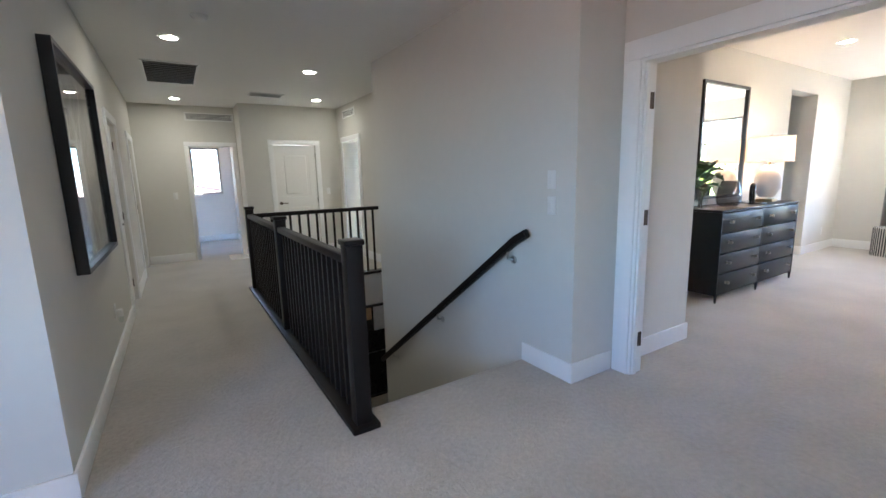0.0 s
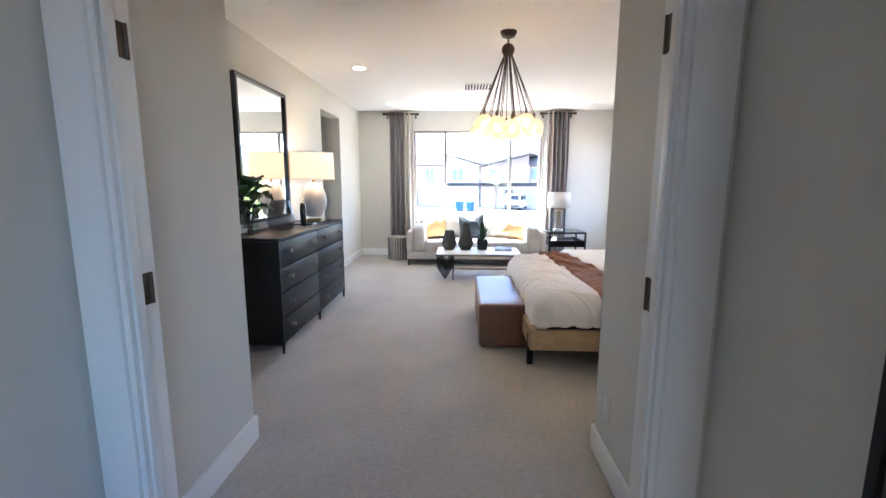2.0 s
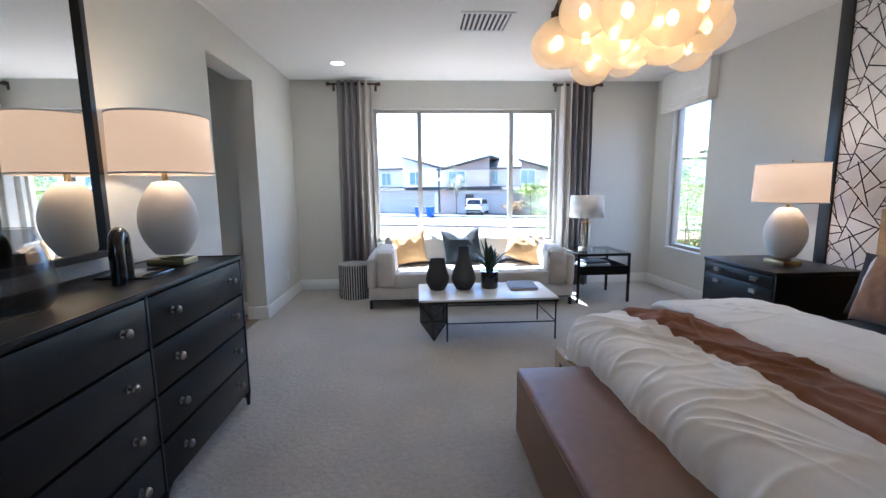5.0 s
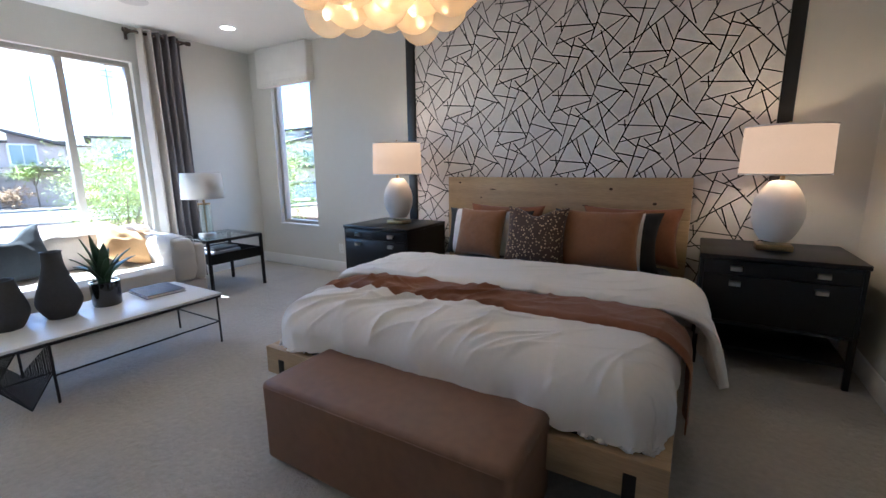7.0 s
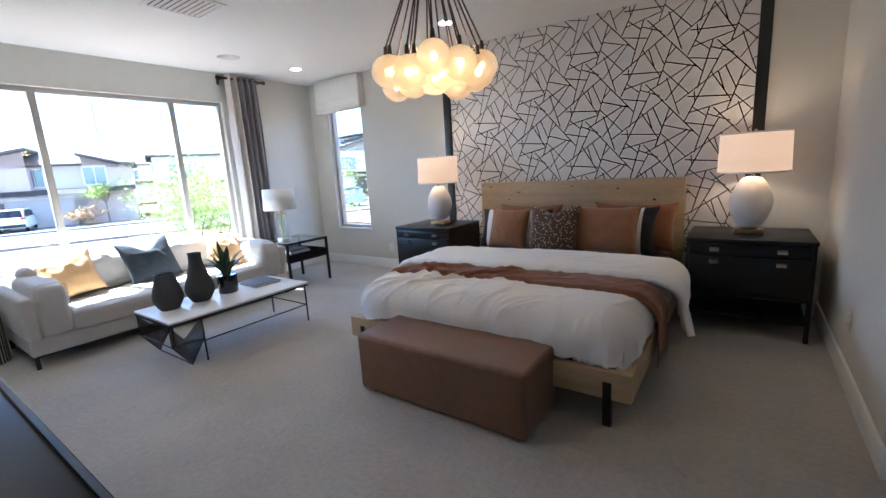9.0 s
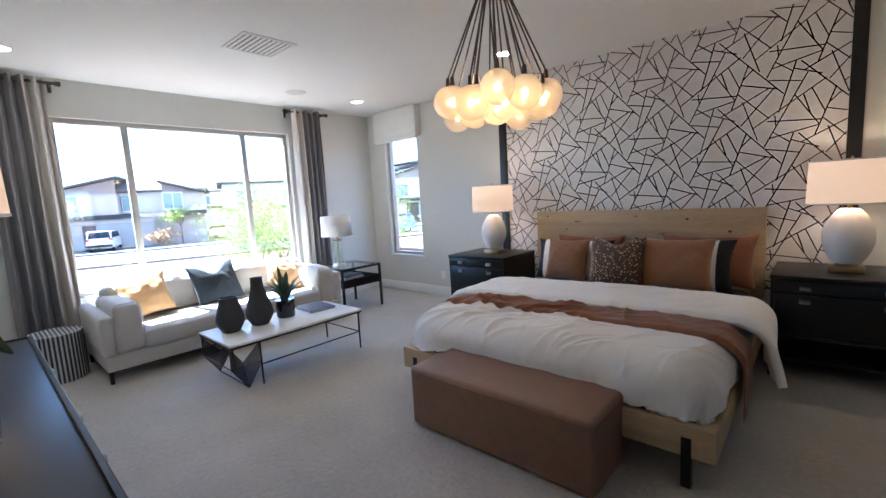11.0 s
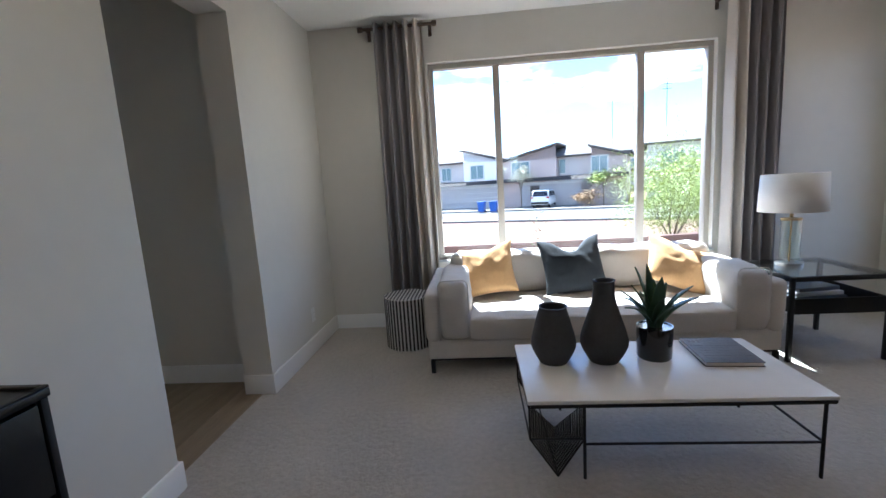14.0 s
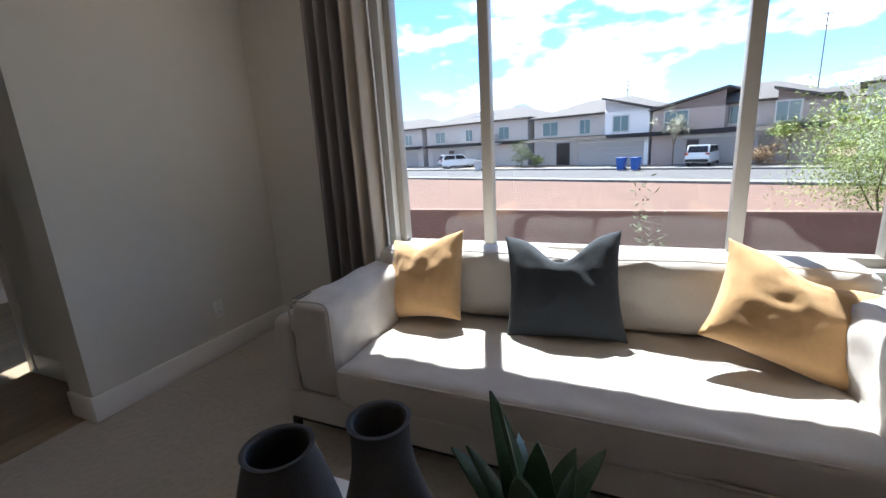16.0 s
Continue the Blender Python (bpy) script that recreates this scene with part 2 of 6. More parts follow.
def ball(bm, at, r, u=16, v=10, sc=(1, 1, 1)):
    bmesh.ops.create_uvsphere(bm, u_segments=u, v_segments=v, radius=r, matrix=Matrix.LocRotScale(at, None, sc))


def lathe(bm, prof, at=(0, 0, 0), seg=32, cap=True):
    """Turn a profile of (radius, height) about the upright axis."""
    rings = []
    for r, z in prof:
        rings.append([bm.verts.new((at[0] + r * math.cos(2 * math.pi * i / seg), at[1] + r * math.sin(2 * math.pi * i / seg), at[2] + z)) for i in range(seg)])
    for a, b in zip(rings, rings[1:]):
        for i in range(seg):
            bm.faces.new((a[i], a[(i + 1) % seg], b[(i + 1) % seg], b[i]))
    if cap:
        if prof[0][0] > 1e-4:
            bm.faces.new(list(reversed(rings[0])))
        if prof[-1][0] > 1e-4:
            bm.faces.new(rings[-1])


def sheet(bm, f, nu, nv, thick=0.0):
    """A grid of f(u, v), u and v from 0 to 1; with a thickness it becomes a closed slab along the normals."""
    g = [[bm.verts.new(f(i / nu, j / nv)) for j in range(nv + 1)] for i in range(nu + 1)]
    fs = [bm.faces.new((g[i][j], g[i + 1][j], g[i + 1][j + 1], g[i][j + 1])) for i in range(nu) for j in range(nv)]
    if thick:
        bm.normal_update()
        bmesh.ops.solidify(bm, geom=fs, thickness=thick)


def ring(bm, x0, z0, x1, z1, w, y0, y1):
    """A mitred upright frame in one piece."""
    loops = [[bm.verts.new(q) for q in ((a, y, c), (b, y, c), (b, y, d), (a, y, d))]
             for y, a, b, c, d in ((y0, x0, x1, z0, z1), (y1, x0, x1, z0, z1), (y1, x0 + w, x1 - w, z0 + w, z1 - w), (y0, x0 + w, x1 - w, z0 + w, z1 - w))]
    for k in range(4):
        a, b = loops[k], loops[(k + 1) % 4]
        for i in range(4):
            bm.faces.new((a[i], a[(i + 1) % 4], b[(i + 1) % 4], b[i]))


def link(name, bm, mat, parent=None, smooth=True):
    bmesh.ops.recalc_face_normals(bm, faces=bm.faces[:])
    me = bpy.data.meshes.new(name)
    bm.to_mesh(me)
    bm.free()
    me.materials.append(mat)
    if smooth:
        me.shade_smooth()
        me.set_sharp_from_angle(angle=radians(38))
    o = new(name, me)
    if parent:
        o.parent = parent
    return o


def part(name, bm, mat, parent, label=""):
    o = link(name, bm, mat, parent)
    if label:
        o["label"] = label
    return o


def thing(name, label, category, at=(0, 0, 0), rz=0.0, group="", kind=""):
    o = new(name)
    o.empty_display_size = 0.1
    o.matrix_basis = pose(*at, 0, 0, rz)
    return tagged(o, label, category, group, kind)


def mesh_of(build, *a, **k):
    bm = bmesh.new()
    build(bm, *a, **k)
    return bm


def structure(name, boxes, mat, label, category, bevelled=0.0):
    """A piece of the setting made of boxes butted end to end."""
    bm = bmesh.new()
    for b in boxes:
        if bevelled:
            rbox(bm, *b, r=bevelled)
        else:
            box(bm, *b)
    return tagged(link(name, bm, mat, smooth=bool(bevelled)), label, category, kind="structure")


# ---- the plan, in metres ----
XE, XW, YS, YN, H = 9.318, 3.185, -1.588, 3.275, 2.74      # bedroom
VS, VN = 0.60, 2.44                                         # vestibule sides
HX, HL, HH = 1.831, -0.76, 2.68                             # stair wall, hall's far wall, hall ceiling
OP0, OP1 = 7.09, 8.011                                      # opening to the bath passage

structure("floor", [(XW - 0.16, YS - 0.15, -0.3, XE + 0.15, YN, 0), (OP0, YN, -0.3, OP1, YN + 0.08, 0), (HX, VS - 0.15, -0.3, XW - 0.16, VN + 0.15, 0),
                    (-3.2, -2.6, -0.3, HX, 2.90, 0), (HL - 0.15, 2.90, -0.3, 0.47, 9.55, 0), (0.47, 6.44, -0.3, 2.65, 8.95, 0),
                    (-1.5, 9.55, -0.3, 2.65, 12.2, 0)], CARPET, "beige cut-pile carpet with faint foot marks", "floor")
structure("wall_east", [(XE, YS, 0, XE + 0.15, -0.20, H), (XE, 2.232, 0, XE + 0.15, 3.6, H), (XE, -0.20, 0, XE + 0.15, 2.232, 0.62), (XE, -0.20, 2.385, XE + 0.15, 2.232, H),
                        (XE, 3.6, 0, XE + 0.15, 4.95, 0.35), (XE, 3.6, 2.5, XE + 0.15, 4.95, H), (XE, 4.95, 0, XE + 0.15, 6.6, H)], WALL, "greige painted window wall", "wall")
structure("wall_south", [(XW - 0.15, YS - 0.15, 0, 8.235, YS, H), (8.93, YS - 0.15, 0, XE + 0.15, YS, H), (8.235, YS - 0.15, 0, 8.93, YS, 0.565),
                         (8.235, YS - 0.15, 2.42, 8.93, YS, H)], WALL, "greige painted wall behind the bed", "wall")
structure("wall_west", [(XW - 0.15, YS, 0, XW, VS, H), (XW - 0.15, VN, 0, XW, YN, H)], WALL, "greige painted bedroom wall beside the entrance", "wall")
structure("wall_north", [(XW - 0.15, YN, 0, OP0, YN + 0.2, H), (OP1, YN, 0, XE, YN + 0.2, H), (OP0, YN, 2.42, OP1, YN + 0.2, H)], WALL, "greige painted wall behind the dresser", "wall")
structure("wall_entrance", [(2.245, VS, 0, 2.36, 0.735, H), (2.245, 2.31, 0, 2.36, VN, H), (2.245, 0.735, 2.04, 2.36, 2.31, H)], WALL, "greige wall around the bedroom's double doorway", "wall")
structure("wall_vestibule_south", [(0.72, VS - 0.15, 0, XW - 0.15, VS, H)], WALL, "greige painted wall that carries the tall mirror", "wall")
structure("wall_vestibule_north", [(HX + 0.15, VN, 0, XW - 0.15, VN + 0.15, H)], WALL, "greige painted wall of the entrance passage", "wall")
structure("wall_stair", [(HX, VN, -3.0, HX + 0.15, 5.47, HH)], WALL, "greige painted wall beside the stairs", "wall")
structure("wall_stair_back", [(HX + 0.15, 5.32, -0.3, 2.5, 5.47, HH)], WALL, "greige painted wall end above the stairwell", "wall")
structure("wall_hall_east", [(2.5, 5.32, -0.3, 2.65, 7.75, HH), (2.5, 7.75, 2.04, 2.65, 8.52, HH), (2.5, 8.52, 0, 2.65, 8.8, HH)], WALL, "greige hall wall with a doorway", "wall")
structure("wall_hall_north", [(0.80, 8.8, 0, 1.31, 8.95, HH), (2.05, 8.8, 0, 2.65, 8.95, HH), (1.31, 8.8, 2.0, 2.05, 8.95, HH), (0.80, 8.95, 0, 0.95, 9.55, HH)],
          WALL, "greige hall wall around the closed door", "wall")
structure("wall_hall_end", [(HL, 9.4, 0, 0.03, 9.55, HH), (0.72, 9.4, 0, 0.80, 9.55, HH), (0.03, 9.4, 2.0, 0.72, 9.55, HH)], WALL, "greige wall at the end of the hall", "wall")
structure("wall_hall_west", [(HL - 0.15, 2.93, 0, HL, 6.05, HH), (HL - 0.15, 6.85, 0, HL, 8.3, HH), (HL - 0.15, 9.1, 0, HL, 9.55, HH),
                             (HL - 0.15, 6.05, 2.03, HL, 6.85, HH), (HL - 0.15, 8.3, 2.03, HL, 9.1, HH)], WALL, "greige hall wall that carries the picture", "wall")
structure("wall_loft_north", [(-3.2, 2.93, 0, HL - 0.15, 3.08, HH)], WALL, "greige wall at the corner of the hall", "wall")
structure("wall_loft", [(-3.35, -2.75, 0, -3.2, -1.7, HH), (-3.35, 0.7, 0, -3.2, 3.08, HH), (-3.35, -1.7, 0, -3.2, 0.7, 0.8), (-3.35, -1.7, 2.3, -3.2, 0.7, HH), (-3.2, -2.75, 0, HX, -2.6, HH), (HX - 0.15, -2.6, 0, HX, VS - 0.15, HH)], WALL, "plain greige loft walls", "wall")
structure("wall_far_room", [(-1.5, 12.05, 0, 0.12, 12.2, HH), (0.72, 12.05, 0, 2.65, 12.2, HH), (0.12, 12.05, 0, 0.72, 12.2, 1.1), (0.12, 12.05, 2.16, 0.72, 12.2, HH),
                            (-1.65, 9.55, 0, -1.5, 12.2, HH), (0.95, 9.55, 0, 1.1, 12.05, HH)], WALL, "pale walls of the room past the hall", "wall")
structure("wall_passage", [(8.2, YN + 0.2, 0, 8.35, 4.33, H), (8.2, 5.15, 0, 8.35, 6.45, H), (8.2, 4.33, 2.04, 8.35, 5.15, H),
                           (5.9, YN + 0.2, 0, 6.05, 6.45, H), (6.05, 6.45, 0, XE, 6.6, H)], WALL, "greige walls of the bath passage", "wall")
structure("wall_lower_storey", [(0.32, 2.75, -3.0, 0.47, 6.44, -0.3), (-0.5, 9.8, -3.0, 6.5, 9.95, -0.3), (6.35, 5.47, -3.0, 6.5, 9.8, -0.3), (1.981, 5.32, -3.0, 6.5, 5.47, -0.3), (-0.5, 6.44, -3.0, -0.35, 9.8, -0.3)],
          WALL, "pale walls of the storey below", "wall")
structure("wall_stairwell_end", [(0.475, 6.34, -3.0, 2.49, 6.4395, -0.012), (2.49, 6.34, -3.0, 6.35, 6.4395, -0.3)], WALL, "greige wall under the hall rail at the foot of the stairs", "wall")
structure("floor_lower", [(-0.5, 2.6, -3.2, 6.5, 9.95, -3.0)], PLANK, "wooden floor of the storey below", "floor")
structure("ceiling", [(XW - 0.16, YS - 0.15, H, XE + 0.15, YN + 0.2, H + 0.2), (HX, VS - 0.15, H, XW - 0.16, VN + 0.15, H + 0.2), (5.9, YN + 0.2, H, XE + 0.15, 6.6, H + 0.2)],
          CEIL, "white textured bedroom ceiling", "ceiling")
structure("ceiling_lower", [(2.65, 5.47, -0.3, 6.5, 9.95, -0.1)], CEIL, "ceiling of the storey below", "ceiling")
structure("ceiling_hall", [(-3.35, -2.75, HH, HX, 5.47, HH + 0.2), (-1.65, 5.47, HH, 2.65, 12.2, HH + 0.2), (HX, 2.59, HH, 2.65, 5.47, HH + 0.2)], CEIL, "white textured hall ceiling", "ceiling")
structure("wall_side_room", [(3.9, 7.0, 0, 4.05, 7.9, HH), (3.9, 8.35, 0, 4.05, 9.0, HH), (3.9, 7.9, 0, 4.05, 8.35, 1.1), (3.9, 7.9, 2.0, 4.05, 8.35, HH), (2.65, 6.9, 0, 4.05, 7.0, HH), (2.65, 8.95, 0, 4.05, 9.1, HH),
                             (2.65, 6.9, HH, 4.05, 9.1, HH + 0.2), (2.65, 6.9, -0.3, 4.05, 9.1, 0)], WALL, "pale room past the hall doorway", "wall")

# baseboards with an eased top edge
bb, bh = 0.016, 0.135
structure("baseboard", [
    (XE - bb, YS + bb, 0, XE, YN - bb, bh), (XW, YS, 0, XE, YS + bb, bh), (XW, YN - bb, 0, OP0 + bb, YN, bh), (OP1 - bb, YN - bb, 0, XE, YN, bh),
    (XW, YS + bb, 0, XW + bb, VS, bh), (XW, VN, 0, XW + bb, YN - bb, bh), (OP1 - bb, YN, 0, OP1, YN + 0.2, bh), (OP0, YN, 0, OP0 + bb, YN + 0.2, bh),
    (2.45, VS, 0, XW + bb, VS + bb, bh), (2.45, VN - bb, 0, XW + bb, VN, bh), (1.0, VS, 0, 2.22, VS + bb, bh), (HX - bb, VN - bb, 0, 2.22, VN, bh),
    (HX - bb, VN, 0, HX, 2.90, bh), (HL, 2.93, 0, HL + bb, 5.96, bh), (HL, 6.94, 0, HL + bb, 8.21, bh), (-3.2, 2.93 - bb, 0, HL + bb, 2.93, bh), (HL + bb, 9.4 - bb, 0, -0.06, 9.4, bh),
    (0.8 - bb, 8.8, 0, 0.8, 9.4, bh), (0.8, 8.8 - bb, 0, 1.22, 8.8, bh), (2.14, 8.8 - bb, 0, 2.5, 8.8, bh), (2.5 - bb, 6.5, 0, 2.5, 7.66, bh),
    (-1.5, 12.05 - bb, 0, 0.95, 12.05, bh), (0.95 - bb, 9.55, 0, 0.95, 12.03, bh), (8.2 - bb, YN + 0.2, 0, 8.2, 4.24, bh), (8.2 - bb, 5.24, 0, 8.2, 6.4, bh), (8.36, 6.434, 0, XE, 6.45, bh)],
    TRIM, "white painted baseboard", "baseboard", 0.004)


# ---- openings ----
def casing(name, axis, at, face, lo, hi, top, label, w=0.09, d=0.018):
    """Flat casing round a doorway, with a raised inner bead; face is the side of the wall (+1 or -1)."""
    t = thing(name, label, "door casing", kind="structure")

    def put(nm, a0, a1, z0, z1, dd):
        bm = bmesh.new()
        if axis == "x":
            rbox(bm, at, a0, z0, at + face * dd, a1, z1, r=0.003)
        else:
            rbox(bm, a0, at, z0, a1, at + face * dd, z1, r=0.003)
        part(nm, bm, TRIM, t)
    put("casing_leg", lo - w, lo, 0, top, d)
    put("casing_leg", hi, hi + w, 0, top, d)
    put("casing_head", lo - w, hi + w, top, top + w, d + 0.003)
    return t


c = casing("door_1_casing", "x", 2.245, -1, 0.735, 2.31, 2.04, "white painted casing of the double doorway", 0.115, 0.02)
for y, s in ((0.735, 1), (2.31, -1)):
    bm = bmesh.new()
    box(bm, 2.24, y, 0, 2.365, y + s * 0.018, 2.022)
    part("jamb", bm, TRIM, c)
    bm = bmesh.new()
    rbox(bm, 2.258, y + s * 0.018, 0, 2.295, y + s * 0.03, 2.01, r=0.002)
    part("door_stop", bm, TRIM, c)
    for z in (0.24, 1.07, 1.80):
        bm = bmesh.new()
        rbox(bm, 2.300, y + s * 0.019, z - 0.05, 2.336, y + s * 0.021, z + 0.05, r=0.001)
        rod(bm, (2.338, y + s * 0.022, z - 0.05), (2.338, y + s * 0.022, z + 0.05), 0.006, 8)
        part("hinge", bm, BRONZE, c, "dark bronze hinge leaf")
bm = bmesh.new()
box(bm, 2.24, 0.735, 2.022, 2.365, 2.31, 2.04)
part("jamb_head", bm, TRIM, c)
casing("door_1_inner_casing", "x", 2.36, 1, 0.735, 2.31, 2.04, "white painted casing on the bedroom side", 0.09)
casing("door_2_casing", "y", 9.4, -1, 0.03, 0.72, 2.0, "white casing of the open doorway at the hall end", 0.07)
casing("door_3_casing", "y", 8.8, -1, 1.31, 2.05, 2.0, "white casing of the closed hall door", 0.085)
casing("door_4_casing", "x", 2.5, -1, 7.75, 8.52, 2.04, "white casing of the bright side doorway", 0.085)
casing("door_5_casing", "x", HL, 1, 6.05, 6.85, 2.03, "white casing of a hall door", 0.085)
casing("door_6_casing", "x", HL, 1, 8.3, 9.1, 2.03, "white casing of a hall door", 0.085)
casing("door_7_casing", "x", 8.2, -1, 4.33, 5.15, 2.04, "white casing of the bath doorway", 0.085)


def panel_door(name, m, w, h, label):
    """A white moulded door with one tall upper and one lower recessed panel and a lever."""
    d = thing(name, label, "door", kind="structure")
    d.matrix_basis = m
    bm = bmesh.new()
    for x0, x1, z0, z1 in ((0, 0.12, 0, h), (w - 0.12, w, 0, h), (0.12, w - 0.12, 0, 0.2), (0.12, w - 0.12, 0.92, 1.06), (0.12, w - 0.12, h - 0.13, h)):
        box(bm, x0, 0, z0, x1, 0.035, z1)
    part("door_frame", bm, DOORM, d)
    for z0, z1 in ((0.2, 0.92), (1.06, h - 0.13)):
        bm = bmesh.new()
        box(bm, 0.12, 0.012, z0, w - 0.12, 0.023, z1)
        rbox(bm, 0.17, 0.004, z0 + 0.05, w - 0.17, 0.03, z1 - 0.05, r=0.01, seg=1)
        part("door_panel", bm, DOORM, d)
    bm = bmesh.new()
    rod(bm, (0.06, 0.0, 0.95), (0.06, -0.012, 0.95), 0.028, 14)
    rod(bm, (0.06, -0.012, 0.95), (0.06, -0.05, 0.95), 0.009, 8)
    rod(bm, (0.05, -0.05, 0.95), (0.17, -0.05, 0.95), 0.009, 8)
    part("door_handle", bm, BRONZE, d, "dark bronze lever handle")
    for z in (0.2, 1.0, 1.8):
        bm = bmesh.new()
        rod(bm, (w + 0.004, -0.004, z - 0.045), (w + 0.004, -0.004, z + 0.045), 0.007, 8)
        part("hinge", bm, BRONZE, d)


panel_door("door_3", pose(1.315, 8.83, 0.008), 0.73, 1.985, "closed white two-panel hall door with a bronze lever")
panel_door("door_5", pose(HL - 0.04, 6.055, 0.008, 0, 0, 90), 0.79, 2.015, "closed white panel door in the hall")
panel_door("door_6", pose(HL - 0.04, 8.305, 0.008, 0, 0, 90), 0.79, 2.015, "closed white panel door in the hall")


def window(name, axis, at, lo, hi, z0, z1, bars, label, fw=0.045):
    """A vinyl window set at the outer side of its opening; bars are the uprights between the sashes."""
    t = thing(name, label, "window", kind="structure")

    def put(nm, mat, a0, a1, c0, c1, d0, d1, r=0.004):
        bm = bmesh.new()
        args = (at + d0, a0, c0, at + d1, a1, c1) if axis == "x" else (a0, at + d0, c0, a1, at + d1, c1)
        if r:
            rbox(bm, *args, r=r)
        else:
            box(bm, *args)
        return part(nm, bm, mat, t)
    put("window_frame", VINYL, lo, hi, z0, z0 + fw, -0.04, 0.04)
    put("window_frame", VINYL, lo, hi, z1 - fw, z1, -0.04, 0.04)
    put("window_frame", VINYL, lo, lo + fw, z0 + fw, z1 - fw, -0.04, 0.04)
    put("window_frame", VINYL, hi - fw, hi, z0 + fw, z1 - fw, -0.04, 0.04)
    for b in bars:
        put("mullion", VINYL, b - 0.03, b + 0.03, z0 + fw, z1 - fw, -0.035, 0.035)
    edges = [lo + fw] + [v for b in bars for v in (b - 0.03, b + 0.03)] + [hi - fw]
    for a, b in zip(edges[::2], edges[1::2]):
        o = put("pane", PANE, a, b, z0 + fw, z1 - fw, -0.003, 0.003, 0)
        o.visible_shadow = False
    return t


window("window_1", "x", XE + 0.095, -0.20, 2.232, 0.62, 2.385, (0.39, 1.63), "wide three-part window with beige vinyl frame")
window("window_2", "y", YS - 0.095, 8.235, 8.93, 0.565, 2.42, (), "narrow tall window with beige vinyl frame")
window("window_3", "y", 12.13, 0.12, 0.72, 1.1, 2.16, (), "small bright window past the hall")
window("window_4", "x", 3.97, 7.9, 8.35, 1.1, 2.0, (), "bright window of the side room")
# window_5 is unseen: inferred from its sun patch, enlarged to brighten the bath
window("window_5", "x", XE + 0.1, 3.6, 4.95, 0.35, 2.5, (), "bath window with beige vinyl frame")
structure("window_sill", [(XE - 0.012, -0.215, 0.608, XE + 0.06, 2.247, 0.623), (8.22, YS - 0.06, 0.553, 8.945, YS + 0.012, 0.568)], TRIM, "thin white window sill", "window sill", 0.003)

# ---- bath passage floor ----
deck = thing("passage_floor", "grey-brown oak plank floor of the bath passage", "floor", kind="structure")
bm = bmesh.new()
box(bm, 6.05, YN + 0.08, -0.3, XE, 6.45, -0.004)
part("subfloor", bm, PLANK, deck)
random.seed(4)
shared = {}
for row in range(18):
    x = 6.05 - random.uniform(0, 1.1)
    y0 = YN + 0.083 + row * 0.178
    if y0 > 6.4:
        break
    while x < XE:
        x0, x1 = max(x, 6.05), min(x + 1.2, XE)
        if x1 - x0 > 0.02:
            key = round(x1 - x0, 3)
            if key not in shared:
                bm = bmesh.new()
                rbox(bm, 0, 0, -0.003, x1 - x0 - 0.002, min(0.176, 6.45 - y0), 0.002, r=0.001, seg=1)
                o = part("plank", bm, PLANK, deck)
                shared[key] = o.data
            else:
                o = new("plank", shared[key])
                o.parent = deck
            o.location = (x0, y0, 0)
        x += 1.2

# ---- stairs and rail ----
st = thing("staircase", "carpeted stair flight going down beside the wall", "stairs", kind="structure")
for i in range(13):
    bm = bmesh.new()
    rbox(bm, 0.47, 2.90 + i * 0.265, -0.19 * (i + 1) - 0.35, HX, min(6.337, 2.90 + (i + 1) * 0.265 + 0.02), -0.19 * (i + 1), r=0.015)
    part("step", bm, CARPET, st)
bm = bmesh.new()
box(bm, 0.47, 2.885, -0.3, HX, 2.90, -0.005)
part("riser", bm, CARPET, st)

rail = thing("stair_railing", "black wooden guard rail with square balusters round the stairwell", "railing")


def newel(x, y, h=1.06):
    bm = bmesh.new()
    rbox(bm, x - 0.045, y - 0.045, 0.03, x + 0.045, y + 0.045, h - 0.02, r=0.004)
    rbox(bm, x - 0.055, y - 0.055, h - 0.03, x + 0.055, y + 0.055, h, r=0.006)
    part("newel_post", bm, RAILM, rail)


for y in (2.76, 4.58, 6.40):
    newel(0.50, y)
bm = bmesh.new()
rbox(bm, 0.42, 2.68, 0, 0.58, 6.5, 0.035, r=0.008)
part("base_plate", bm, RAILM, rail)
bm = bmesh.new()
rbox(bm, 0.58, 6.32, 0, 2.5, 6.48, 0.035, r=0.008)
part("base_plate", bm, RAILM, rail)
for y0, y1 in ((2.805, 4.535), (4.625, 6.355)):
    bm = bmesh.new()
    rbox(bm, 0.465, y0, 0.92, 0.535, y1, 0.97, r=0.012)
    part("top_rail", bm, RAILM, rail)
bm = bmesh.new()
rbox(bm, 0.545, 6.365, 0.92, 2.5, 6.435, 0.97, r=0.012)
part("top_rail", bm, RAILM, rail)
bal = None
spots = [(0.5, y0 + 0.105 * k) for y0 in (2.87, 4.69) for k in range(16)] + [(0.64 + 0.115 * k, 6.4) for k in range(16)]
for x, y in spots:
    if bal is None:
        bm = bmesh.new()
        rbox(bm, -0.013, -0.013, 0.035, 0.013, 0.013, 0.925, r=0.002, seg=1)
        o = part("baluster", bm, RAILM, rail)
        bal = o.data
    else:
        o = new("baluster", bal)
        o.parent = rail
    o.location = (x, y, 0)

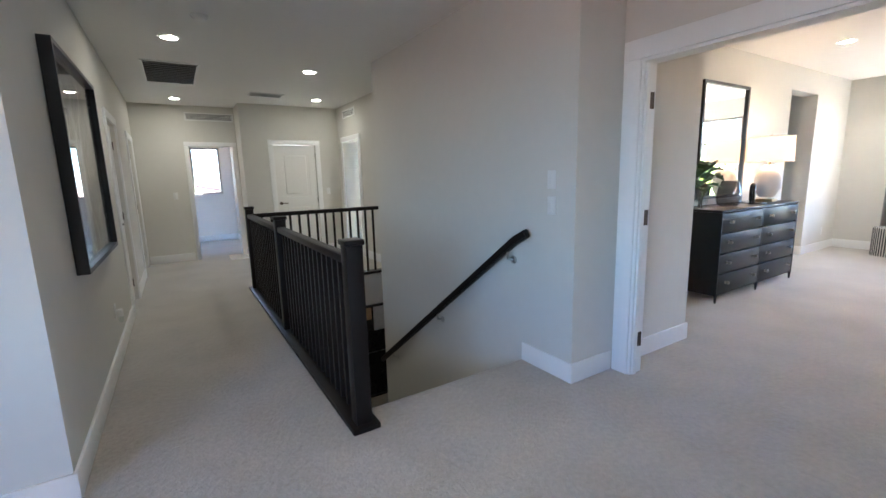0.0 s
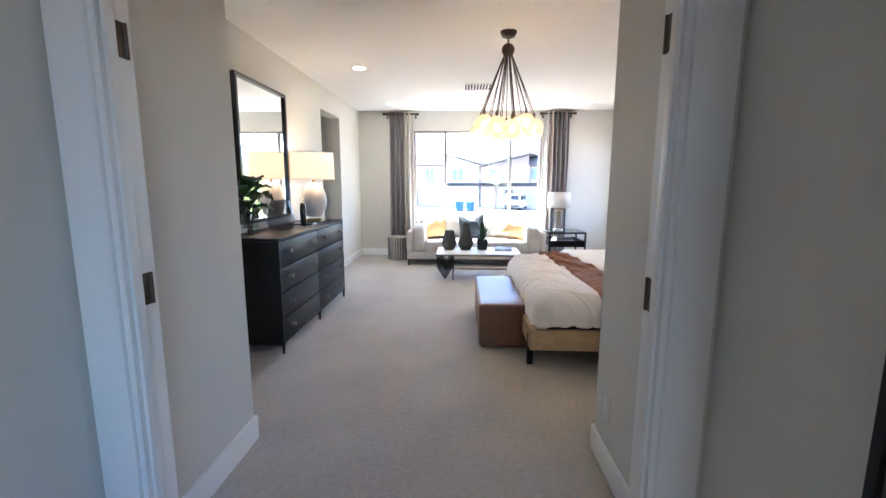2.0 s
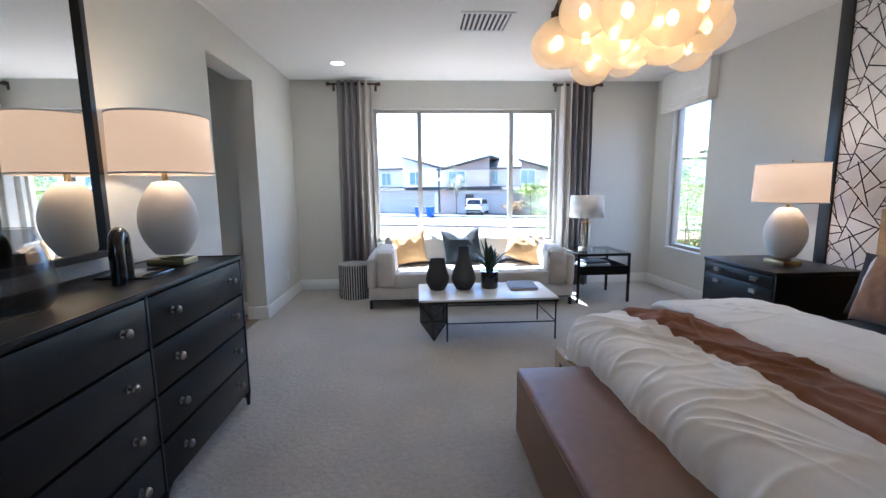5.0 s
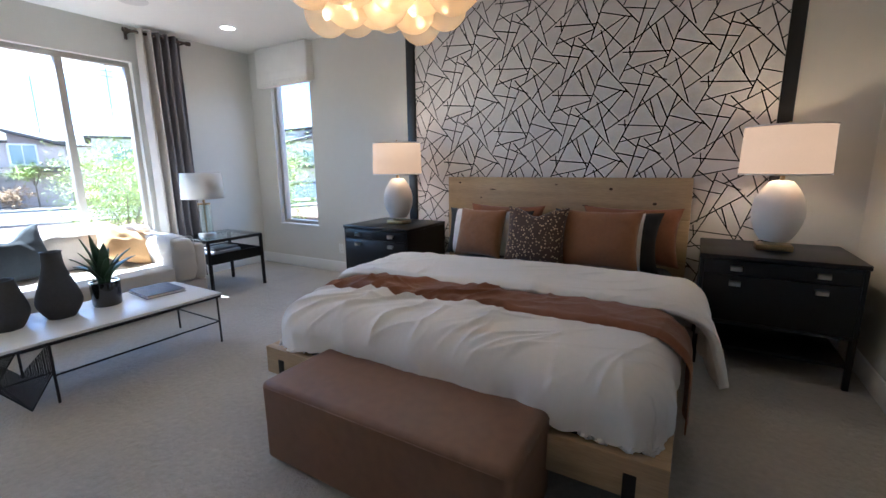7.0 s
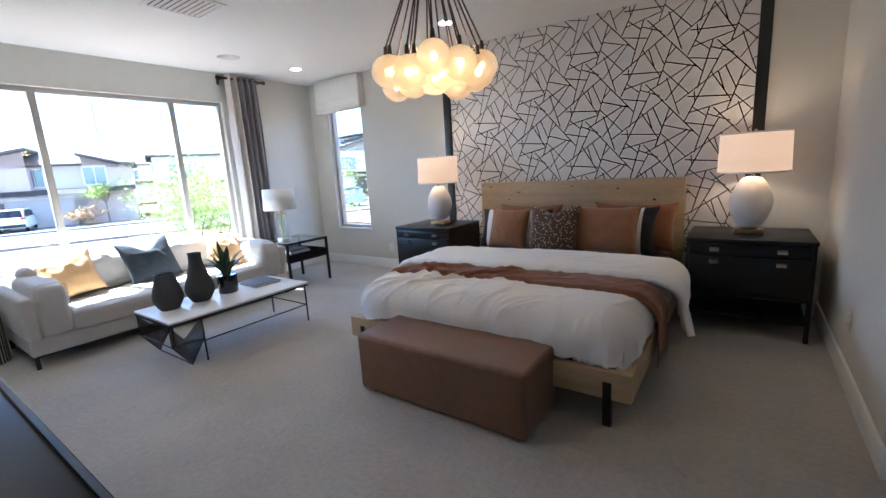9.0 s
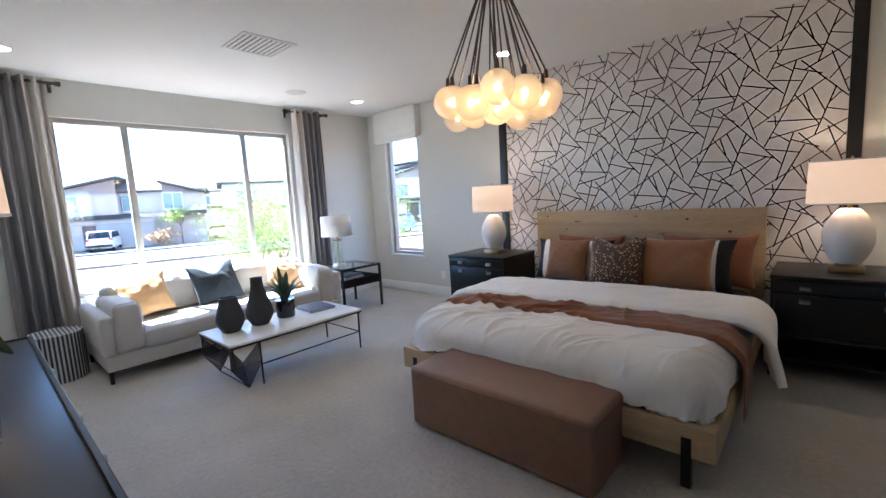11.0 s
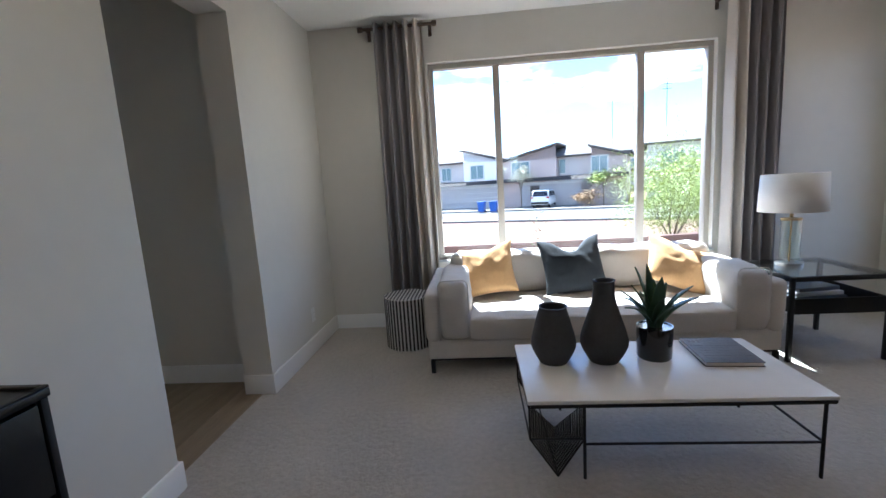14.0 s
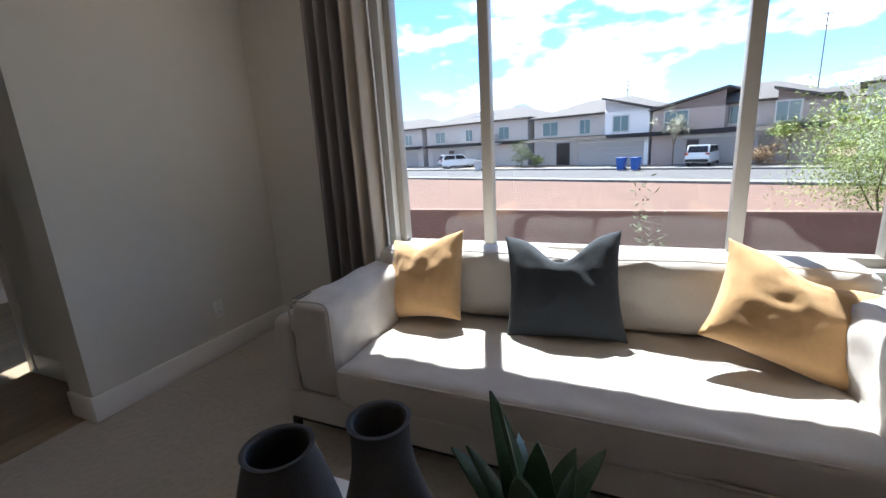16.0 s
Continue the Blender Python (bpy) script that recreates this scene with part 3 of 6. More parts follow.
hand = thing("handrail", "black sloping wall handrail on metal brackets", "handrail")
hp = [Vector((HX - 0.06, 2.80, 0.97)), Vector((HX - 0.06, 2.93, 0.90)), Vector((HX - 0.06, 5.45, -0.93))]
bm = bmesh.new()
bar(bm, hp[0], hp[1] + (hp[1] - hp[0]).normalized() * 0.02, 0.045, 0.06)
bar(bm, hp[1], hp[2], 0.045, 0.06)
bmesh.ops.bevel(bm, geom=bm.edges[:], offset=0.008, segments=2, affect="EDGES")
part("rail", bm, RAILM, hand)
for f in (0.03, 0.44, 0.86):
    q = hp[1].lerp(hp[2], f)
    bm = bmesh.new()
    rod(bm, (HX, q.y, q.z - 0.1), (HX - 0.008, q.y, q.z - 0.1), 0.03, 14)
    rod(bm, (HX, q.y, q.z - 0.1), (HX - 0.06, q.y, q.z - 0.085), 0.008, 8)
    rod(bm, (HX - 0.06, q.y, q.z - 0.088), (HX - 0.06, q.y, q.z - 0.02), 0.008, 8)
    part("bracket", bm, STEEL, hand, "satin nickel bracket")

# ---- feature wall ----
X0, X1 = 3.63, 6.80
fw = thing("feature_panel", "white wallpaper panel with black angular lines between black trims", "wall panel", kind="structure")
bm = bmesh.new()
box(bm, X0 + 0.085, YS, bh, X1 - 0.10, YS + 0.012, H)
part("wallpaper", bm, WHITEPAPER, fw)
for a, b in ((X0, X0 + 0.085), (X1 - 0.10, X1)):
    bm = bmesh.new()
    rbox(bm, a, YS, 0, b, YS + 0.03, H, r=0.003)
    part("side_trim", bm, DARKFRAME, fw, "black painted upright trim")


# one repeat of the print, as lines (x, z, x, z) from its anchor; each column drops by half a repeat
MOTIF = [(0, 0, -0.209, -0.045), (-0.361, -0.274, -0.61, -0.352), (-0.2, 0.107, -0.646, -0.396), (-0.242, 0.016, 0.014, -0.526),
         (-0.17, 0.113, -0.072, -0.263), (-0.015, -0.461, -0.324, -0.392), (-0.04, -0.413, -0.15, -0.503), (-0.157, -0.486, -0.327, -0.559),
         (0.094, -0.367, -0.354, -0.048), (0, -0.323, -0.337, -0.354), (-0.049, -0.286, -0.058, -0.366), (-0.169, -0.142, -0.324, -0.392),
         (-0.222, -0.149, -0.267, -0.294), (-0.271, -0.111, -0.352, -0.296), (-0.41, -0.12, -0.299, -0.464), (-0.441, -0.164, -0.373, -0.237),
         (-0.336, -0.338, -0.557, -0.573), (-0.373, 0.137, -0.485, -0.193), (-0.556, -0.33, -0.22, -0.512), (-0.59, -0.329, -0.367, -0.608)]
REPEAT = 0.545


def clipped(ax, az, bx, bz, x0, z0, x1, z1):
    """The stretch of a line inside a rectangle, or None."""
    t0, t1 = 0.0, 1.0
    for p0, d, lo, hi in ((ax, bx - ax, x0, x1), (az, bz - az, z0, z1)):
        if abs(d) < 1e-6:
            if not lo < p0 < hi:
                return None
            continue
        u, v = sorted(((lo - p0) / d, (hi - p0) / d))
        t0, t1 = max(t0, u), min(t1, v)
    if t1 - t0 < 0.01:
        return None
    return (ax + t0 * (bx - ax), az + t0 * (bz - az)), (ax + t1 * (bx - ax), az + t1 * (bz - az))


lines = []
for col in range(-4, 7):
    for row in range(-5, 5):
        ox, oz = 4.741 + col * REPEAT, 1.926 + row * REPEAT + (col % 2) * REPEAT / 2
        for m0, m1, m2, m3 in MOTIF:
            cut = clipped(ox + m0, oz + m1, ox + m2, oz + m3, X0 + 0.087, bh + 0.002, X1 - 0.102, H - 0.002)
            if cut:
                lines.append(cut)
random.seed(21)
bm = bmesh.new()
for (ax, az), (bx, bz) in lines:
    L = math.dist((ax, az), (bx, bz))
    w = random.choice((0.0036, 0.004, 0.0044))
    px, pz = -(bz - az) / L * w, (bx - ax) / L * w
    vs = [bm.verts.new((ax + px, YS + 0.0135, az + pz)), bm.verts.new((ax - px, YS + 0.0135, az - pz)),
          bm.verts.new((bx - px, YS + 0.0135, bz - pz)), bm.verts.new((bx + px, YS + 0.0135, bz + pz))]
    f = bm.faces.new(vs)
    bmesh.ops.solidify(bm, geom=[f], thickness=0.0012)
o = part("printed_lines", bm, INK, fw, "thin black printed lines")
o["kind"] = "stuff"


# ---- bed ----
bed = thing("bed", "natural oak platform king bed with plank headboard", "bed")
BX0, BX1, BY0, BY1 = 4.14, 6.165, -1.50, 0.79
bm = bmesh.new()
rbox(bm, BX0, BY1 - 0.05, 0.155, BX1, BY1, 0.31, r=0.004)
part("foot_rail", bm, OAK, bed)
for x in (BX0, BX1 - 0.05):
    bm = bmesh.new()
    rbox(bm, x, BY0, 0.155, x + 0.05, BY1 - 0.052, 0.31, r=0.004)
    part("side_rail", bm, OAK, bed)
for k in range(3):
    bm = bmesh.new()
    rbox(bm, 4.17, YS + 0.035, 0.2 + k * 0.328, 6.28, YS + 0.085, 0.2 + (k + 1) * 0.328 - 0.002, r=0.003)
    part("headboard_plank", bm, OAK, bed)
KNOTM = material("oak_knot", (0.09, 0.05, 0.028), 0.6, vary=0.3, scale=60)
for kx, kz, kw, kh in ((5.80, 1.07, 0.030, 0.006), (4.75, 1.09, 0.014, 0.010), (5.62, 0.88, 0.040, 0.006), (5.92, 0.99, 0.010, 0.008), (5.20, 1.12, 0.012, 0.005), (4.42, 0.98, 0.016, 0.011), (4.95, 0.95, 0.022, 0.005), (6.15, 1.13, 0.014, 0.009)):
    bm = bmesh.new()
    ball(bm, (kx, YS + 0.085, kz), 1.0, 12, 6, (kw, 0.0012, kh))
    part("wood_knot", bm, KNOTM, bed)
bm = bmesh.new()
box(bm, BX0 + 0.052, BY0, 0.2, BX1 - 0.052, BY1 - 0.052, 0.26)
part("slat_base", bm, BLACKW, bed)
for x in (BX0 + 0.12, BX1 - 0.12):
    for y in (BY1 - 0.022, BY0 + 0.3):
        bm = bmesh.new()
        rbox(bm, x - 0.022, y - 0.02, 0, x + 0.022, y + 0.026, 0.25, r=0.003)
        part("leg", bm, BLACKM, bed, "black steel leg")

mat_ = thing("mattress", "thick mattress with a dark fitted sheet on the bed", "mattress")
bm = bmesh.new()
rbox(bm, BX0 + 0.10, BY0 + 0.04, 0.262, BX1 - 0.10, BY1 - 0.15, 0.50, r=0.09, seg=5)
part("ticking", bm, SLATE, mat_)


def drape(y0, y1, over, top, seed, nu=110, nv=70, foot=False, wr=0.012, inset=0.05, skew=0.0, R=0.17, streak=0.0, flare=0.0):
    """Cloth laid across the bed; it rolls softly over both sides and, with foot, over the end, and hangs with an uneven hem."""
    xa, xb, ye = BX0 + inset, BX1 - inset, BY1 - inset - 0.02

    def f(u, v):
        s = (xa - over) + u * (xb - xa + 2 * over)
        t = y0 + v * (y1 - y0) + skew * (min(max(s, xa), xb) - 5.15)
        ds = (s - xb) if s > xb else (s - xa) if s < xa else 0.0
        df = max(0.0, t - ye) if foot else 0.0
        r = math.hypot(ds, df)
        ux, uy = (ds / r, df / r) if r > 1e-6 else (0, 0)
        r = min(r, over * (1.06 + 0.07 * noise.noise((s * 2.2, t * 2.2, seed)) + 0.04 * noise.noise((s * 9, t * 9, seed))))
        if r < R * 1.57:
            drop, out = R * (1 - math.cos(r / R)), R * math.sin(r / R)
        else:
            drop, out = R + (r - R * 1.57), R
        hang = min(1, max(0, (r - 0.10) / 0.18))
        along = t if abs(ux) > abs(uy) else s
        flute = math.sin(along * 19 + seed + 7 * noise.noise((along * 1.7, seed, 0)))
        out += hang * (0.011 * flute * (0.5 + noise.noise((along * 2.3, seed, 5))) + 0.016 * noise.noise((along * 6, seed, 2)) + 0.006 * noise.noise((along * 21, r * 6, seed)))
        if s < xa:
            out += flare * max(0.0, (v - 0.45) / 0.55) ** 2 * min(1.0, r / over)
        x, y = min(max(s, xa), xb) + ux * out, (min(t, ye) if foot else t) + uy * out
        # long creases, thickest towards the window-side corner of the foot
        wx, wy = x + 0.16 * noise.noise((x * 1.6, y * 1.6, seed)), y + 0.16 * noise.noise((x * 1.6, y * 1.6, seed + 7))
        busy = 0.30 + 1.0 * math.exp(-((x - 5.65) / 0.42) ** 2 - ((y - 0.45) / 0.42) ** 2) + 0.35 * max(0.0, noise.noise((x * 1.3, y * 1.3, seed + 3))) + 0.3 * hang
        crease = 0.0
        for ang, fr, off in ((72, 3.0, 0.0), (52, 4.4, 3.1), (98, 5.0, 6.7), (35, 6.5, 9.9)):
            ca, sa = math.cos(radians(ang)), math.sin(radians(ang))
            n = noise.noise(((wx * sa - wy * ca) * fr, (wx * ca + wy * sa) * fr * 0.22, off + seed))
            crease += max(0.0, 1 - abs(n) * 6.5) ** 1.6 * (0.5 + 0.9 * noise.noise((x * 2.1 + off, y * 2.1, seed)))
        dome = 0.022 * max(0.0, 1 - ((x - 5.15) / 1.0) ** 4)
        z = top + dome - drop + 0.010 * noise.noise((x * 1.9 + seed, y * 1.9, 1.3)) + wr * busy * crease
        if streak:
            z += streak * (noise.noise((x * 1.1 + 4, (t - skew * (x - 5.15)) * 16, seed)) + 0.5 * noise.noise((x * 2.3, t * 34, seed)))
        if not foot:
            edge = min(v, 1 - v) * (y1 - y0)
            z -= 0.03 * max(0, 1 - edge / 0.05) ** 2
        return Vector((x, y, z))
    bm = bmesh.new()
    sheet(bm, f, nu, nv)
    return bm


dv = thing("duvet", "puffy white cotton duvet creased over the bed's foot", "duvet")
part("cover", drape(-0.58, BY1 + 0.18, 0.33, 0.560, 3.0, 320, 260, foot=True, wr=0.034, inset=0.175), LINEN, dv)
dv.children[0].modifiers.new("thick", "SOLIDIFY").thickness = 0.012
fold = thing("folded_duvet_end", "white duvet end folded back below the pillows", "duvet")
part("cover", drape(-0.62, 0.05, 0.42, 0.612, 11.0, 260, 120, wr=0.024, skew=0.09, inset=0.055, R=0.17, flare=0.10), LINEN, fold)
fold.children[0].modifiers.new("thick", "SOLIDIFY").thickness = 0.045
throw = thing("bed_throw", "rust linen throw laid across the bed", "throw blanket")
part("cloth", drape(0.02, 0.34, 0.54, 0.584, 3.0, 300, 80, wr=0.034, inset=0.145, skew=0.09, R=0.185, streak=0.004), RUST, throw)
throw.children[0].modifiers.new("thick", "SOLIDIFY").thickness = 0.006

bench = thing("bench", "brown leather upholstered box bench at the bed's foot", "bench")
bm = bmesh.new()
rbox(bm, 4.55, 0.725, 0.012, 5.715, 1.155, 0.385, r=0.028, seg=4)
bmesh.ops.subdivide_edges(bm, edges=[e for e in bm.edges if e.calc_length() > 0.3], cuts=6, use_grid_fill=True)
for v in bm.verts:
    v.co += v.normal * 0.004 * noise.noise(v.co * 4)
part("upholstery", bm, LEATHER, bench)
for z in (0.362,):
    for a, b in (((4.57, 1.155, z), (5.695, 1.155, z)), ((4.55, 0.745, z), (4.55, 1.135, z)), ((5.715, 0.745, z), (5.715, 1.135, z))):
        bm = bmesh.new()
        rod(bm, a, b, 0.0025, 6)
        part("seam", bm, LEATHER, bench)
for x in (4.62, 5.66):
    for y in (0.79, 1.08):
        bm = bmesh.new()
        rod(bm, (x, y, 0), (x, y, 0.014), 0.02, 12)
        part("glide", bm, BLACKM, bench)


# ---- cushions ----
def cushion(name, label, at, w, h, d, mat, tilt=(0, 0, 0), seed=1.0, bands=(), peak=0.0, category="pillow", group=""):
    """A stuffed cushion with pinched corners; it stands on its lower edge, facing local +y. bands: other cloth by share of the width."""
    t = thing(name, label, category, group=group)
    t.matrix_basis = pose(*at, *tilt)
    stops = [0.0] + [b[0] for b in bands] + [1.0]
    mats = [mat] + [b[1] for b in bands]
    for (a, b), mt in zip(zip(stops, stops[1:]), mats):
        bm = bmesh.new()
        nu = max(8, int(40 * (b - a)))

        def face(sgn):
            def f(u, v):
                uu = a + u * (b - a)
                p, q = uu * 2 - 1, v * 2 - 1
                puff = (max(0, 1 - p * p) ** 0.5) * (max(0, 1 - q * q) ** 0.5)
                puff = puff ** 0.85
                pull = 1 - 0.10 * (1 - p * p) * (q * q) ** 2
                pull2 = 1 - 0.10 * (1 - q * q) * (p * p) ** 2
                dip = -peak * math.exp(-(p / 0.42) ** 2) * max(0, q) ** 1.5
                wr = 0.007 * noise.noise((p * 2.6 + seed, q * 2.6, seed)) + 0.003 * noise.noise((p * 5 + seed, q * 5, sgn)) + 0.005 * (1 - min(1, 3 * abs(noise.noise((p * 2 + q + seed, q * 1.2 - p, seed + 4)))))
                wr += 0.006 * math.sin(p * 9 + 4 * noise.noise((p + seed, q * 1.5, 3))) * max(0, q - 0.2) + 0.004 * math.sin((p + q) * 11 + seed) * p * p
                return Vector((p * w / 2 * pull2, sgn * (d / 2 * puff + wr * puff), h / 2 + q * h / 2 * pull + dip))
            return f
        sheet(bm, face(1), nu, 34)
        sheet(bm, face(-1), nu, 34)
        bmesh.ops.remove_doubles(bm, verts=bm.verts[:], dist=0.0008)
        part("cushion_cover" if not bands else "cover_band", bm, mt, t)
    return t


LEOPARD = material("leopard_velvet", (0.075, 0.040, 0.024), 0.8, vary=0.15, scale=10, bump=0.2, bump_scale=400, sheen=0.2)
nt = LEOPARD.node_tree
vo, vr, mxl, pr = nt.nodes.new("ShaderNodeTexVoronoi"), nt.nodes.new("ShaderNodeValToRGB"), nt.nodes.new("ShaderNodeMixRGB"), nt.nodes["Principled BSDF"]
co2 = nt.nodes.new("ShaderNodeTexCoord")
vo.inputs["Scale"].default_value = 48
vr.color_ramp.elements[0].color, vr.color_ramp.elements[1].color = (1, 1, 1, 1), (0, 0, 0, 1)
vr.color_ramp.elements[0].position, vr.color_ramp.elements[1].position = 0.27, 0.34
mxl.inputs[1].default_value, mxl.inputs[2].default_value = (0.07, 0.036, 0.022, 1), (0.62, 0.44, 0.25, 1)
nt.links.new(co2.outputs["Object"], vo.inputs["Vector"])
nt.links.new(vo.outputs["Distance"], vr.inputs["Fac"])
nt.links.new(vr.outputs["Color"], mxl.inputs[0])
nt.links.new(mxl.outputs["Color"], pr.inputs["Base Color"])
BLACKCLOTH = material("black_cotton", (0.012, 0.013, 0.017), 0.9, vary=0.1, scale=20, bump=0.3, bump_scale=500)

PZ = 0.51
cushion("euro_pillow", "rust linen square pillow against the headboard", (5.64, -1.36, PZ), 0.72, 0.44, 0.20, RUST, (-14, 0, 180), 1.2, group="bed pillows")
cushion("euro_pillow", "rust linen square pillow against the headboard", (4.58, -1.36, PZ), 0.74, 0.46, 0.20, RUST, (-14, 0, 180), 4.2, group="bed pillows")
cushion("striped_pillow", "white pillow with slate and black end bands", (5.70, -1.12, PZ), 0.80, 0.42, 0.22, SLATE, (-16, 0, 181), 2.2,
        bands=((0.12, LINEN), (0.88, BLACKCLOTH)), group="bed pillows")
cushion("striped_pillow", "white pillow with slate and black end bands", (4.73, -1.12, PZ), 0.80, 0.45, 0.22, SLATE, (-16, 0, 179), 7.2,
        bands=((0.12, LINEN), (0.85, BLACKCLOTH)), group="bed pillows")
cushion("tan_cushion", "tan velvet square cushion on the bed", (5.69, -0.93, PZ + 0.03), 0.43, 0.42, 0.19, TAN, (-20, 0, 178), 3.3, group="bed pillows")
cushion("tan_cushion", "tan velvet square cushion on the bed", (4.735, -0.93, PZ + 0.03), 0.58, 0.45, 0.19, TAN, (-20, 0, 182), 5.3, group="bed pillows")
cushion("leopard_cushion", "brown cushion with small cream spots on the bed", (5.17, -0.83, PZ + 0.04), 0.47, 0.45, 0.20, LEOPARD, (-18, 0, 184), 6.1, peak=0.06, group="bed pillows")


# ---- lamps ----
def table_lamp(at, lit=True, label="", r=0.235, rz=0.0):
    """White ceramic egg on an acrylic and brass foot under a drum shade."""
    t = thing("table_lamp", label, "lamp", at, rz, group="ceramic table lamps")
    bm = bmesh.new()
    rbox(bm, -0.095, -0.075, 0, 0.095, 0.075, 0.035, r=0.003)
    part("foot", bm, BRASS, t, "brass block foot")
    bm = bmesh.new()
    lathe(bm, [(0.06, 0.035), (0.06, 0.055)], seg=24)
    part("acrylic_disc", bm, CLEAR, t, "clear acrylic disc")
    bm = bmesh.new()
    prof = [(0.055, 0.055)] + [(0.14 * math.sin(math.pi * (0.12 + 0.80 * k / 22)) ** 0.62, 0.06 + 0.375 * k / 22) for k in range(23)] + [(0.03, 0.442)]
    lathe(bm, prof, seg=40)
    part("body", bm, CERAMIC, t)
    bm = bmesh.new()
    rod(bm, (0, 0, 0.43), (0, 0, 0.50), 0.014, 12)
    rod(bm, (0, 0, 0.50), (0, 0, 0.785), 0.004, 8)
    ball(bm, (0, 0, 0.79), 0.009, 10, 6)
    part("stem", bm, BRASS, t, "brass stem and finial")
    bm = bmesh.new()
    lathe(bm, [(r, 0.475), (r * 0.965, 0.775)], seg=48, cap=False)
    o = part("shade", bm, SHADEM, t, "off-white linen drum shade, lit from within")
    o.modifiers.new("thick", "SOLIDIFY").thickness = 0.003
    for z, rr in ((0.475, r + 0.001), (0.765, r * 0.966 + 0.001)):
        bm = bmesh.new()
        lathe(bm, [(rr, z), (rr + 0.002, z + 0.002), (rr + 0.002, z + 0.008), (rr, z + 0.01)], seg=48, cap=False)
        part("shade_trim", bm, LINEN, t)
    bm = bmesh.new()
    ball(bm, (0, 0, 0.62), 0.03, 12, 8, (1, 1, 1.3))
    part("bulb", bm, GLOWWARM, t, "lit warm bulb")
    point_lamp("bulb_light", (at[0], at[1], at[2] + 0.62), 1.4, 0.035, WARM)
    return t


table_lamp((6.66, -1.17, 0.74), label="lit white ceramic lamp with drum shade on a nightstand")
table_lamp((3.69, -1.20, 0.74), label="lit white ceramic lamp with drum shade on a nightstand")
table_lamp((5.90, 3.00, 0.962), label="lit white ceramic lamp with drum shade on the dresser", rz=90)


# ---- nightstands ----
def nightstand(x0, x1, y0, y1, h, label):
    t = thing("nightstand", label, "nightstand", group="black nightstands")
    bm = bmesh.new()
    rbox(bm, x0 - 0.006, y0, h - 0.028, x1 + 0.006, y1 + 0.012, h, r=0.004)
    part("top", bm, BLACKW, t)
    bm = bmesh.new()
    for b in ((x0, y0, 0.30, x0 + 0.02, y1, h - 0.029), (x1 - 0.02, y0, 0.30, x1, y1, h - 0.029), (x0 + 0.021, y0, 0.30, x1 - 0.021, y0 + 0.015, h - 0.029),
              (x0 + 0.021, y0 + 0.016, 0.30, x1 - 0.021, y1, 0.32)):
        box(bm, *b)
    part("body", bm, BLACKW, t)
    zs = ((0.325, 0.612), (0.618, h - 0.034))
    for za, zb in zs:
        bm = bmesh.new()
        rbox(bm, x0 + 0.023, y1 - 0.25, za, x1 - 0.023, y1 + 0.006, zb, r=0.002)
        d = part("drawer", bm, BLACKW, t)
        for f in (0.24, 0.76):
            bm = bmesh.new()
            xx = x0 + f * (x1 - x0)
            rbox(bm, xx - 0.03, y1 + 0.006, zb - 0.045, xx + 0.03, y1 + 0.030, zb - 0.03, r=0.002)
            rbox(bm, xx - 0.03, y1 + 0.024, zb - 0.06, xx + 0.03, y1 + 0.030, zb - 0.03, r=0.002)
            part("pull", bm, STEEL, d, "short nickel tab pull")
    bm = bmesh.new()
    rbox(bm, x0 + 0.02, y0 + 0.02, 0.13, x1 - 0.02, y1 - 0.01, 0.155, r=0.003)
    part("shelf", bm, BLACKW, t)
    for x in (x0, x1 - 0.03):
        for y in (y0, y1 - 0.03):
            bm = bmesh.new()
            rbox(bm, x, y, 0, x + 0.03, y + 0.03, 0.30, r=0.003)
            part("leg", bm, BLACKM, t)


nightstand(6.33, 7.08, -1.50, -0.84, 0.74, "black two-drawer nightstand beside the window")
nightstand(3.30, 4.085, -1.50, -0.87, 0.74, "black two-drawer nightstand beside the entrance wall")

# ---- dresser ----
KNOBM = material("dark_nickel", (0.30, 0.28, 0.25), 0.28, 1.0, vary=0.1)
dr = thing("dresser", "black eight-drawer metal-trimmed dresser against the wall", "dresser")
DX0, DX1, DY0, DY1, DH = 4.345, 6.175, 2.757, 3.235, 0.962
bm = bmesh.new()
rbox(bm, DX0 - 0.004, DY0 - 0.004, DH - 0.025, DX1 + 0.004, DY1, DH - 0.006, r=0.003)
for b in ((DX0 - 0.004, DY0 - 0.004, DX1 + 0.004, DY0 + 0.010), (DX0 - 0.004, DY1 - 0.014, DX1 + 0.004, DY1), (DX0 - 0.004, DY0 + 0.010, DX0 + 0.010, DY1 - 0.014), (DX1 - 0.010, DY0 + 0.010, DX1 + 0.004, DY1 - 0.014)):
    rbox(bm, b[0], b[1], DH - 0.007, b[2], b[3], DH, r=0.002, seg=1)
part("top", bm, BLACKW, dr, "black top with a thin raised lip")
bm = bmesh.new()
for b in ((DX0, DY0 + 0.01, 0.075, DX0 + 0.02, DY1, DH - 0.026), (DX1 - 0.02, DY0 + 0.01, 0.075, DX1, DY1, DH - 0.026), (DX0 + 0.021, DY1 - 0.015, 0.075, DX1 - 0.021, DY1, DH - 0.026),
          (DX0 + 0.021, DY0 + 0.02, 0.075, DX1 - 0.021, DY1 - 0.016, 0.09), (5.250, DY0 + 0.02, 0.091, 5.270, DY1 - 0.016, DH - 0.026)):
    box(bm, *b)
part("body", bm, BLACKW, dr)
for x in (DX0, 5.252, DX1 - 0.016):
    bm = bmesh.new()
    rbox(bm, x, DY0, 0.075, x + 0.016, DY0 + 0.02, DH - 0.026, r=0.002)
    part("stile", bm, BLACKM, dr)
